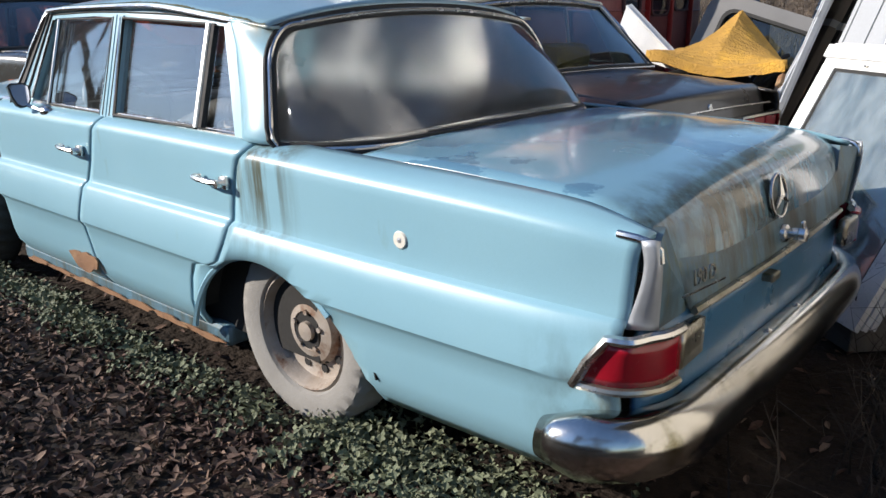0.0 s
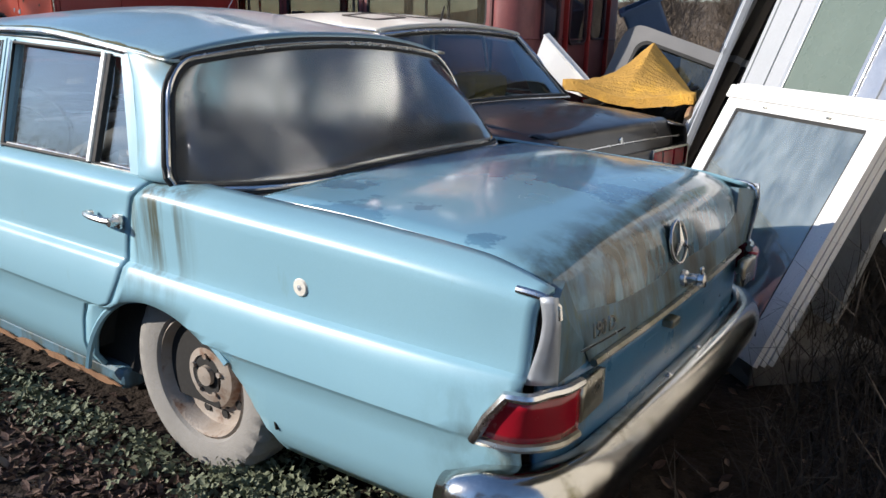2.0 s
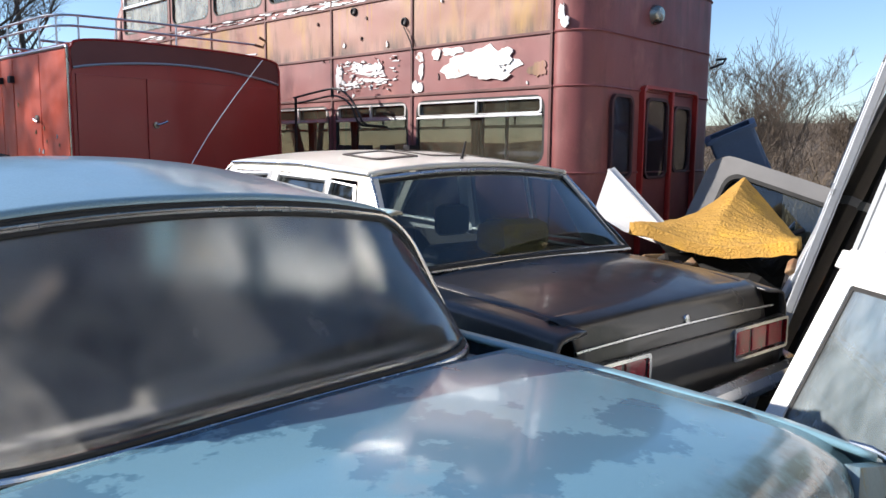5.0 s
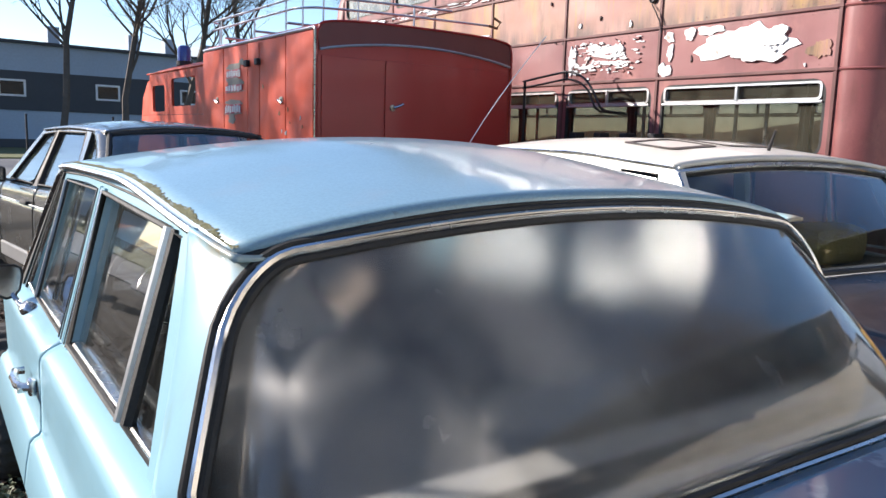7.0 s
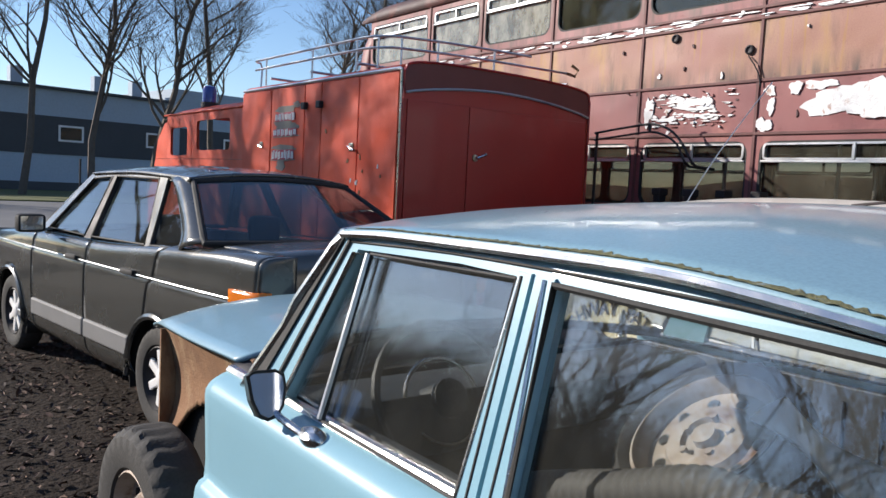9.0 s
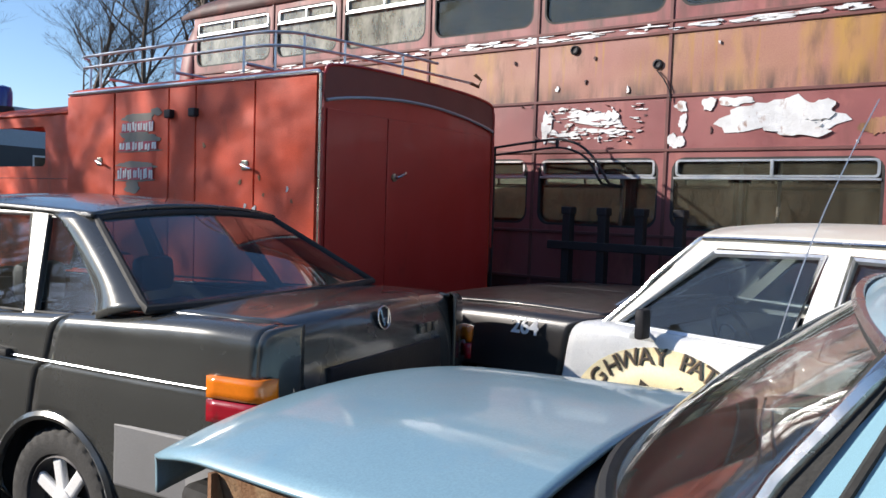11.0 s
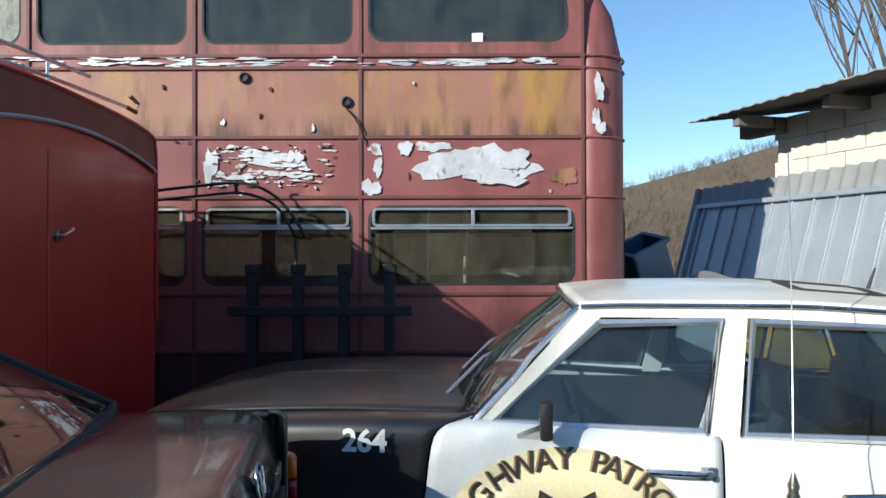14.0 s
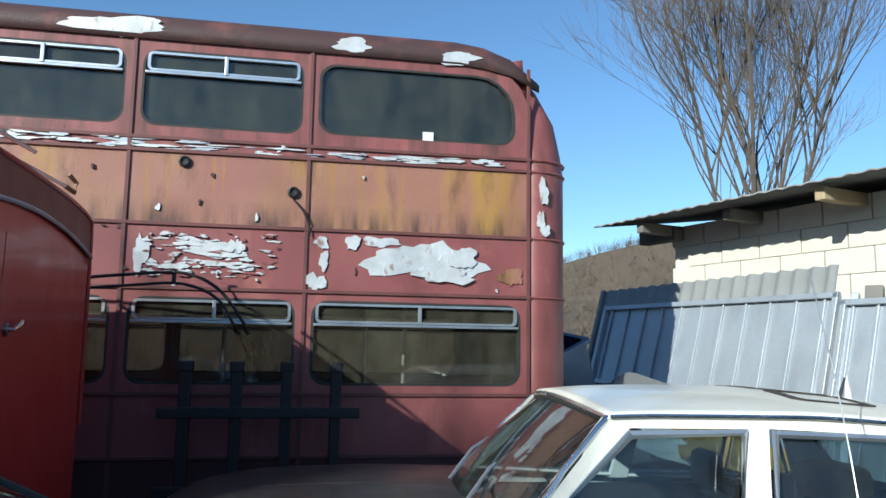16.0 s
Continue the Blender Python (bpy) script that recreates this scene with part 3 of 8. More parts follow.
class Cabin:
    """The upper part of a car: belt line, roof line, the curved screens, pillars and panes."""

    def __init__(self, car, wb, wr, zb, zr, scr, rear, crown, roof_bulge=(0.1, 0.08), corner=0.0):
        self.car, self.wb, self.wr, self.zb, self.zr, self.scr, self.rear, self.crown, self.rbul, self.round = car, wb, wr, zb, zr, scr, rear, crown, roof_bulge, corner

    def spot(self, x, z, side=-1, out=0.0):
        t = (z - self.zb(x)) / (self.zr(x) - self.zb(x))
        return Vector((x, side * (self.wb + (self.wr - self.wb) * t + out), z))

    def pillar(self, name, poly, material, side=-1, out=0.0, thick=0.03, label=""):
        pts = [self.spot(x, z, side, out) for x, z in poly]
        return part(name, slab(pts, (0, -side * thick, 0)), material, self.car, label)

    def pane(self, name, poly, material, side=-1, out=-0.018, trim=None, trim_r=0.0045, trim_name="window_trim", sub=None):
        pts = [self.spot(x, z, side, out) for x, z in poly]
        p = part(name, slab(pts, (0, -side * 0.004, 0)), material, self.car)
        p.visible_shadow = False
        if trim:
            part(trim_name, tube(bmesh.new(), [self.spot(x, z, side, 0.004) for x, z in poly], trim_r, 6, True), trim, p, smooth=True)
        return p

    def screen_spot(self, which, t, v, out=0.0):
        xb, xt, bulge_b, bulge_t, zb, zt, rise_b, rise_t, pw = self.scr if which == "front" else self.rear
        s = -1 if which == "front" else 1
        k = 1 - abs(v) ** pw
        wide = 0.985
        if self.round and which == "rear":
            wide = 0.988
            c = max(0.0, (t - 0.70) / 0.30)
            v = v * (1 - self.round * (1 - math.sqrt(max(0.0, 1 - c * c))) - 0.02 * max(0.0, 1 - t / 0.12) ** 2)
        b = Vector((xb + s * bulge_b * k, v * self.wb * wide, zb + rise_b * (1 - v * v)))
        q = Vector((xt + s * bulge_t * k, v * self.wr * wide, zt + rise_t * (1 - v * v)))
        p = b.lerp(q, t)
        p.x += s * 0.035 * math.sin(math.pi * t) * k + s * out
        return p

    def screen(self, which, material, name, rubber, trim, n=25):
        fine = [0, 0.06, 0.15, 0.3, 0.5, 0.68, 0.76, 0.83, 0.89, 0.93, 0.96, 0.98, 0.992, 1.0]
        bm = grid(lambda u, v: self.screen_spot(which, u, v), fine, lin(-1, 1, n))
        g = part(name, bm, material, self.car, "", True, 0.004)
        g.visible_shadow = False
        edge = [(0, v) for v in lin(-1, 1, n)] + [(u, 1) for u in lin(0.08, 1, 8)] + [(1, v) for v in lin(1, -1, n)[1:]] + [(u, -1) for u in lin(0.92, 0.08, 8)]
        if self.round and which == "rear":
            edge = [(0, v) for v in lin(-1, 1, n)] + [(u, 1) for u in fine[1:]] + [(1, v) for v in lin(1, -1, n)[1:]] + [(u, -1) for u in fine[-2:0:-1]]
            pts = [self.screen_spot(which, u, v) for u, v in edge]
            mid = self.screen_spot(which, 0.5, 0.0)

            def band(off, lift):
                out, m = [], len(pts)
                for i, p in enumerate(pts):
                    d = (pts[(i + 1) % m] - pts[i - 1]).normalized()
                    nrm = Vector((0.92, 0.35 * p.y / 0.7, 0.4)).normalized()
                    o = d.cross(nrm).normalized()
                    if o.dot(p - Vector((p.x, 0, mid.z))) < 0:
                        o = -o
                    out.append(p + o * off + nrm * lift)
                return out
            part("rubber_seal", tube(bmesh.new(), band(0.002, 0.003), 0.008, 8, True), rubber, g, smooth=True)
            part("chrome_trim", tube(bmesh.new(), band(0.016, 0.006), 0.0085, 8, True), trim, g, smooth=True)
            part("outer_seal", tube(bmesh.new(), band(0.029, 0.002), 0.007, 8, True), rubber, g, smooth=True)
            return g
        part("rubber_seal", tube(bmesh.new(), [self.screen_spot(which, u, v, 0.002) for u, v in edge], 0.018, 8, True), rubber, g, smooth=True)
        if trim:
            part("chrome_trim", tube(bmesh.new(), [self.screen_spot(which, u, v, 0.012) + Vector((0, math.copysign(0.016, v) * (abs(v) > 0.99), 0.012 * (u > 0.5) - 0.008 * (u < 0.5))) for u, v in edge], 0.012, 6, True), trim, g, smooth=True)
        return g

    def roof(self, material, label="", rail=None, over=0.0, tail=0.045, fall=3.2):
        xf, xr = self.scr[1], self.rear[1]

        def f(u, v):
            k = 1 - abs(v) ** 3
            a, b = xf - self.rbul[0] * k, xr + self.rbul[1] * k + over
            x = a + (b - a) * u
            e = max(0.0, 1 - ((abs(u - 0.5) / 0.5) ** fall))
            base = soft([0, 0.12, 0.5, 0.85, 1], [self.zr(xf) - 0.005, self.zr(xf + 0.12) + 0.0, self.zr((xf + xr) / 2), self.zr(xr - 0.15), self.zr(xr) - 0.005], u)
            rise = (1 - abs(v) ** 2.3) * (0.045 + (tail - 0.045) * u * u + self.crown * e)
            pull = u ** 10 * abs(v) ** 7 if tail > 0.05 else 0.0
            return Vector((x - 0.05 * pull, v * (self.wr + 0.012 - 0.018 * pull), base + 0.012 + rise - 0.010 * pull))
        self.roof_at = f
        ob = part("roof", grid(f, lin(0, 1, 40), lin(-1, 1, 31)), material, self.car, label, True, 0.022)
        if rail:
            for s in (-1, 1):
                part("drip_rail", tube(bmesh.new(), [f(u, s) + Vector((0, s * 0.004, -0.010)) for u in lin(0, 1, 30)], 0.008, 6), rail, self.car, smooth=True)
        return ob


def seat(parent, x, y, w, material, back=0.62, name="seat", head=False):
    s = new(name)
    s.parent = parent
    s.matrix_local = pose(x, y, 0)
    part("cushion", boxed(-0.28, 0.26, -w / 2, w / 2, 0.28, 0.50, 0.06), material, s, smooth=True)
    part("backrest", boxed(-0.08, 0.10, -w / 2, w / 2, 0.40, 0.40 + back, 0.06, Matrix.Translation((0.26, 0, 0)) @ Matrix.Rotation(radians(12), 4, "Y")), material, s, smooth=True)
    if head:
        part("headrest", boxed(0.30, 0.40, -0.13, 0.13, 0.42 + back, 0.62 + back, 0.045), material, s, smooth=True)
    return s


def steering(parent, x, y, z, material, r=0.20):
    s = new("steering_wheel")
    s.parent = parent
    s.matrix_local = pose(x, y, z, 0, 62, 0)
    part("wheel_rim", tube(bmesh.new(), [(r * math.cos(a), r * math.sin(a), 0) for a in lin(0, 2 * math.pi, 33)[:-1]], 0.012, 8, True), material, s, smooth=True)
    part("horn_ring", tube(bmesh.new(), [(r * 0.55 * math.cos(a), r * 0.55 * math.sin(a), -0.02) for a in lin(0, 2 * math.pi, 25)[:-1]], 0.006, 6, True), CHROME, s, smooth=True)
    b = boxed(-0.02, 0.02, -r, r, -0.02, 0.0, 0.004)
    part("spoke", b, material, s)
    part("hub", lathe(bmesh.new(), [(0.05, -0.12), (0.05, 0.02), (0.03, 0.03), (0.001, 0.03)], Matrix(), 16), material, s, smooth=True)
    return s


def tub(parent, x0, x1, w, z0, z1, material=None):
    """The dark inside of a car: floor, bulkheads and inner sills."""
    b = bmesh.new()
    box(b, x0, x1, -w, w, z0, z0 + 0.04)
    for s in (-1, 1):
        box(b, x0, x1, s * w - 0.015, s * w + 0.015, z0, z1)
    box(b, x0 - 0.02, x0 + 0.02, -w, w, z0, z1)
    box(b, x1 - 0.02, x1 + 0.02, -w, w, z0, z1)
    return part("inner_shell", b, material or DARK, parent)


def handle(parent, p, side=-1, material=None, length=0.15):
    h = new("door_handle")
    h.parent = parent
    h.matrix_local = Matrix.Translation(p)
    s = side
    part("grip", tube(bmesh.new(), [(-length / 2, s * 0.012, 0.004), (-length / 2, s * 0.034, 0.004), (-length * 0.2, s * 0.042, 0.003), (length * 0.25, s * 0.040, 0), (length * 0.45, s * 0.03, 0), (length / 2, s * 0.005, 0)], 0.011, 8), material or CHROME, h, smooth=True)
    part("escutcheon", boxed(length * 0.28, length * 0.56, s * 0.0, s * 0.02, -0.025, 0.02, 0.008), material or CHROME, h, smooth=True)
    part("button", rod(bmesh.new(), (length * 0.42, s * 0.01, -0.003), (length * 0.42, s * 0.042, -0.003), 0.013, n=12), CHROME, h, smooth=True)
    return h


def disc_emblem(parent, m, r, name="emblem", star=True):
    e = new(name)
    e.parent = parent
    e.matrix_local = m
    part("ring", tube(bmesh.new(), [(r * math.cos(a), r * math.sin(a), 0) for a in lin(0, 2 * math.pi, 33)[:-1]], r * 0.09, 8, True), CHROME, e, smooth=True)
    part("disc", lathe(bmesh.new(), [(r, -0.004), (r * 0.5, 0.002), (0.001, 0.003)], Matrix(), 24), BLUE_GRIME if star else BLACK_STEEL, e, smooth=True)
    return e


# ---- the blue saloon ----
blue = thing("blue_saloon", pose(0, 0.834, 0) @ Matrix.Diagonal((1, 1.04, 1, 1)), "weathered light-blue vintage saloon, mossy, front wing missing", "car")
AR_B = ((-0.08, 0.12, 0.46),)
side_ctl = lambda w, top, sh: [(0.775 * w, 0.20), (0.835 * w, 0.30), (0.860 * w, 0.49), (0.882 * w, 0.525), (0.866 * w, 0.668), (0.843 * w, 0.690), (0.845 * w, 0.76), (0.850 * w, top - 0.05), (0.838 * w, top - 0.02), (0.805 * w, top), (sh * w, top + 0.012)]
blue_rear = Body([(-0.75, side_ctl(1.0, 0.945, 0.77)), (-0.13, side_ctl(1.0, 0.940, 0.74)), (0.3, side_ctl(0.997, 0.930, 0.735)), (0.7, side_ctl(0.985, 0.918, 0.735)), (1.0, side_ctl(0.97, 0.902, 0.745)), (1.22, [(0.72, 0.35), (0.775, 0.38), (0.80, 0.46), (0.815, 0.60), (0.815, 0.666), (0.80, 0.683), (0.797, 0.76), (0.795, 0.825), (0.79, 0.852), (0.775, 0.870), (0.755, 0.874)])], AR_B)
blue_side = Body([(-2.6, side_ctl(0.985, 0.945, 0.76)), (-2.0, side_ctl(1.0, 0.955, 0.77)), (-1.1, side_ctl(1.0, 0.955, 0.77)), (-0.1, side_ctl(1.0, 0.945, 0.77))], AR_B)
V_STEPS = [0, 0.1, 0.2, 0.3, 0.4, 0.5, 0.6, 0.7, 0.8, 1]
rear_gap = lambda v: soft(V_STEPS, [-0.56, -0.55, -0.47, -0.31, -0.235, -0.23, -0.215, -0.175, -0.150, -0.125], v)
front_gap = lambda v: soft(V_STEPS, [-1.25, -1.27, -1.30, -1.29, -1.25, -1.24, -1.20, -1.14, -1.12, -1.105], v)
for s in (-1, 1):
    q = blue_rear.panel("rear_wing", 0.0, 1.19, 0, 1, BLUE_WING, blue, s, nx=44, curve=lambda v: 0.05 * max(0, v - 0.35) - 0.02, curve0=lambda v: rear_gap(v) + 0.004)
    q2 = blue_side.panel("rear_door", 0.0, 0.0, 0, 0.97, BLUE, blue, s, nx=34, curve=lambda v: rear_gap(v) - 0.004, curve0=lambda v: front_gap(v) + 0.004)
    fd = blue_side.panel("front_door", -2.14, 0.0, 0, 0.97, BLUE, blue, s, nx=32, curve=lambda v: front_gap(v) - 0.004)
    for d, x in ((q2, -0.31), (fd, -1.315)):
        w, z = blue_side.at(x, 0.66)
        handle(d, (x, s * w, 0.815), s)
    blue_side.strip("belt_chrome", -2.14, -1.125, 0.965, 0.016, CHROME, fd, s, 0.0, 0.8)
    blue_side.strip("belt_chrome", -1.112, -0.14, 0.965, 0.016, CHROME, q2, s, 0.0, 0.8)
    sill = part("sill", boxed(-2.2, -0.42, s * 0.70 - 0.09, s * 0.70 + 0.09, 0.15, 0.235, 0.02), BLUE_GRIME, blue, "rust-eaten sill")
    arch = [(-0.08 + 0.463 * math.cos(a), s * (0.862 - 0.012 * abs(math.cos(a))), 0.12 + 0.463 * math.sin(a)) for a in lin(radians(165), radians(48), 26)]
    part("wheel_arch_lip", tube(bmesh.new(), arch, 0.012, 6), BLUE, blue, "", True)
    well = grid(lambda u, v: Vector((-0.06 + 0.47 * math.cos(u), s * (0.835 - 0.36 * v), 0.20 + 0.49 * math.sin(u))), lin(radians(12), radians(168), 20), lin(0, 1, 3))
    part("wheel_well", well, DARK, blue, "", True, 0.01)
    wheel(blue, 0.0, s * 0.715, 0.325, 0.175, s, TYRE_GREY, RIM_RUST, 0.202, "steel")
    wheel(blue, -2.70, s * 0.80, 0.325, 0.175, s, TYRE, RIM_RUST, 0.185, "steel", 3)
    # tail end of the wing: chrome blade, lamp and its inner reflector
    fin = [(1.16, s * 0.802, 0.845), (1.20, s * 0.795, 0.868), (1.238, s * 0.765, 0.858), (1.245, s * 0.76, 0.80), (1.225, s * 0.765, 0.72), (1.20, s * 0.80, 0.655)]
    def fin_f(w, e):
        a = Vector((soft([0, 0.25, 1], [1.195, 1.205, 1.172], w), s * 0.806, 0.868 - 0.209 * w))
        b = Vector((soft([0, 0.25, 1], [1.228, 1.236, 1.226], w), s * soft([0, 0.25, 1], [0.785, 0.780, 0.755], w), 0.870 - 0.215 * w))
        return a.lerp(b, e) + Vector((0.010, s * 0.006, 0.004)) * math.sin(math.pi * e)
    part("fin_trim", grid(fin_f, lin(0, 1, 14), lin(0, 1, 7)), STEEL, blue, "dull aluminium fin edge", True, 0.008)
    part("fin_cap", tube(bmesh.new(), [(1.135, s * 0.798, 0.873), (1.180, s * 0.797, 0.871), (1.212, s * 0.790, 0.863), (1.228, s * 0.784, 0.848), (1.232, s * 0.784, 0.82)], 0.009, 8), CHROME, blue, "", True)
    lamp = new("tail_lamp")
    lamp.parent = blue
    lamp.matrix_local = Matrix()
    lpx = lambda u, v: soft([0, 0.3, 0.6, 0.8, 1], [1.085 + 0.07 * v, 1.165 + 0.035 * v, 1.222, 1.245, 1.252], u)
    lpy = lambda u: soft([0, 0.3, 0.6, 0.8, 1], [0.852, 0.837, 0.79, 0.745, 0.69], u)
    part("red_lens", grid(lambda u, v: Vector((lpx(u, v), s * lpy(u), 0.528 + 0.105 * v)), lin(0, 1, 18), lin(0, 1, 6)), RED_LENS, lamp, "", True, 0.03)
    part("amber_reflector", grid(lambda u, v: Vector((1.255 - 0.005 * u, s * (0.685 - 0.13 * u), 0.54 + 0.09 * v)), lin(0, 1, 8), lin(0, 1, 4)), CHROME_DULL, lamp, "grime-covered inner reflector", True, 0.03)
    part("chrome_bezel", tube(bmesh.new(), [(lpx(0, 0) - 0.01, s * 0.856, 0.515), (lpx(0, 0.5) - 0.01, s * 0.856, 0.585)] + [(lpx(u, 1), s * lpy(u), 0.647) for u in lin(0, 1, 12)], 0.013, 8), CHROME, lamp, "", True)
    part("lower_bezel", tube(bmesh.new(), [(lpx(u, 0), s * lpy(u), 0.517) for u in lin(0, 1, 12)], 0.011, 8), CHROME_DULL, lamp, "", True)
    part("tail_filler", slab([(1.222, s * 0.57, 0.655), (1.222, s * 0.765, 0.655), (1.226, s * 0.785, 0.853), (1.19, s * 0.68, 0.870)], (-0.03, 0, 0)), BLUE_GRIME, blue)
# boot
lid("boot_lid", [(0.275, 0.965), (0.6, 0.972), (0.9, 0.962), (1.06, 0.944), (1.15, 0.91), (1.195, 0.855), (1.222, 0.76), (1.235, 0.655)],
    lambda x: soft([0.27, 0.7, 1.05, 1.165, 1.20, 1.236], [0.725, 0.717, 0.725, 0.735, 0.71, 0.615], x), lambda x: soft([0.27, 0.8, 1.15, 1.19, 1.22], [0.025, 0.04, 0.035, 0.012, 0.0], x), BOOT_PAINT, blue, "blue boot lid with moss, grime and painted reflection patches", 0.02)
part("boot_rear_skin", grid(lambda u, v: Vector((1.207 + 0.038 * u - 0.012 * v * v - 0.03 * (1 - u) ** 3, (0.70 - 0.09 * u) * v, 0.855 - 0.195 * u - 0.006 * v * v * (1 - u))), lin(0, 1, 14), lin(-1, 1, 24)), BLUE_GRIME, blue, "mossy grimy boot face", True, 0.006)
part("boot_chrome_strip", tube(bmesh.new(), [(1.250 - 0.012 * (y / 0.6) ** 2, y, 0.655) for y in lin(-0.60, 0.60, 20)], 0.011, 6), CHROME_DULL, blue, "", True)
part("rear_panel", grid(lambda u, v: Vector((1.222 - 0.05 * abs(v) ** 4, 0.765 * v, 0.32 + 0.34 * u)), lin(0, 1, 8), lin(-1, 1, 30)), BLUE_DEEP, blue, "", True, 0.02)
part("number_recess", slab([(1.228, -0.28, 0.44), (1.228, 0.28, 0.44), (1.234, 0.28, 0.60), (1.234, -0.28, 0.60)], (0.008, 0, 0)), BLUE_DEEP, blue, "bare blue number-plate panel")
part("plate_lamp", boxed(1.24, 1.275, -0.16, -0.10, 0.605, 0.63, 0.006), CHROME_DULL, blue)
e = disc_emblem(blue, pose(1.218, -0.02, 0.822, 0, 78, 0), 0.062)
for k in range(3):
    a = radians(180 + 120 * k)
    part("star_arm", slab([(0.064 * math.cos(a), 0.064 * math.sin(a), 0.010), (0.011 * math.cos(a + 1.05), 0.011 * math.sin(a + 1.05), 0.010), (0, 0, 0.018), (0.011 * math.cos(a - 1.05), 0.011 * math.sin(a - 1.05), 0.010)], (0, 0, -0.006)), CHROME, e)
lk = new("boot_lock")
lk.parent = blue
lk.matrix_local = pose(1.236, 0.0, 0.708, 0, 84, 0)
part("lock_base", lathe(bmesh.new(), [(0.028, 0), (0.026, 0.012), (0.018, 0.018), (0.018, 0.045), (0.024, 0.05), (0.022, 0.066), (0.001, 0.07)], Matrix(), 20), CHROME, lk, smooth=True)
part("lock_handle", boxed(-0.04, 0.012, -0.012, 0.012, 0.05, 0.062, 0.005), CHROME, lk)
words("190 D", 0.052, 0.002, CHROME_DULL, pose(1.243, -0.57, 0.738, 90, 0, 90) @ pose(0, 0, 0, -8, 0, -5), blue, "model_lettering")
part("lettering_bar", slab([(1.244, -0.69, 0.716), (1.244, -0.45, 0.697), (1.244, -0.45, 0.702), (1.244, -0.69, 0.721)], (0.005, 0, 0)), CHROME, blue)
# rear bumper: a deep curved section wrapped round the corners
bumper = new("rear_bumper")
bumper.parent = blue
bumper.matrix_local = Matrix()


def bumper_spot(u, v):
    """u from left end to right end, v from top inner edge round to the bottom."""
    c = max(-1.0, min(1.0, u))
    edge = abs(c)
    turn = max(0.0, (edge - 0.72) / 0.28)
    y = c * 0.86 if turn == 0 else math.copysign(0.62 + 0.26 * math.sin(turn * math.pi / 2), c)
    x = 1.272 - 0.02 * edge ** 2 - 0.235 * (1 - math.cos(turn * math.pi / 2))
    a = radians(120 - 190 * v)
    fat = 1 - 0.45 * max(0, turn - 0.75) / 0.25
    out = 0.060 * math.cos(a) * fat
    n = Vector((math.cos(turn * math.pi / 2), math.copysign(math.sin(turn * math.pi / 2), c), 0))
    return Vector((x, y, 0.372 + 0.078 * math.sin(a) * fat)) + n * out


part("bumper_bar", grid(bumper_spot, lin(-1, 1, 61), lin(0, 1, 16)), CHROME_BUMPER, bumper, "long chrome bar grown with moss", True, 0.01)
part("bumper_ledge", grid(lambda u, v: Vector((1.20 + 0.075 * v, 0.66 * u, 0.428 + 0.014 * v)), lin(-1, 1, 20), lin(0, 1, 5)), CHROME_DULL, bumper, "mossy upper ledge", True, 0.01)
part("bumper_seam", tube(bmesh.new(), [bumper_spot(0.0, v) + Vector((0.002, 0, 0)) for v in lin(0, 1, 14)], 0.004, 5), DARK, bumper)
for y in (-0.145, 0.105):
    part("bumper_bolt", lathe(bmesh.new(), [(0.024, 0), (0.022, 0.006), (0.014, 0.010), (0.012, 0.02), (0.001, 0.024)], pose(1.268, y, 0.444, 0, 10, 0), 16), CHROME, bumper, smooth=True)
# cabin
zb_b = lambda x: 0.955
zr_b = lambda x: soft([-1.8, -1.3, -0.8, -0.14], [1.355, 1.37, 1.365, 1.30], x)
cb = Cabin(blue, 0.80, 0.695, zb_b, zr_b, (-1.985, -1.715, 0.31, 0.11, 0.965, 1.345, 0.03, 0.045, 2.2), (-0.05, -0.168, 0.29, 0.012, 0.945, 1.272, 0.018, 0.06, 6.0), 0.045, (0.10, 0.0), 0.115)
cb.screen("front", GLASS_DIRTY, "windscreen", RUBBER, CHROME)
cb.screen("rear", GLASS_FOG, "rear_window", RUBBER, CHROME)
cb.roof(BLUE_TOP, "domed blue roof with algae along its gutter", CHROME, 0.0, 0.072, 2.0)
for s in (-1, 1):
    def pillar_f(w, e):
        """The rear pillar: w runs up it and round under the roof corner, e from the door frame to the glass."""
        fx = soft([0, 0.5, 0.7, 0.85, 1], [-0.185, -0.295, -0.362, -0.27, -0.166], w)
        fz = soft([0, 0.5, 0.7, 0.85, 1], [0.95, 1.22, 1.322, 1.314, 1.300], w)
        a = cb.spot(fx, fz, s, 0.006) if w < 0.7 else Vector((fx, s * soft([0.7, 1], [0.704, 0.700], w), fz))
        u = soft([0, 0.5, 0.8, 1], [0, 0.58, 0.90, 1.0], w)
        b = cb.screen_spot("rear", u, s) + Vector((-0.012, s * 0.012, 0.014 * w))
        p = a.lerp(b, e)
        p.y += s * 0.012 * math.sin(math.pi * e) * (1 - w)
        return p
    part("rear_pillar", grid(pillar_f, lin(0, 1, 30), lin(0, 1, 12)), BLUE_PILLAR, blue, "blue rear pillar with green drip stains", True, 0.01)


def seal_f(v, e):
    a = cb.roof_at(1.0, v) + Vector((-0.004, 0, -0.010))
    b = cb.screen_spot("rear", 1.0, v) + Vector((0.004, 0, 0.012))
    return a.lerp(b, e) + Vector((-0.012 * math.sin(math.pi * e), 0, 0))


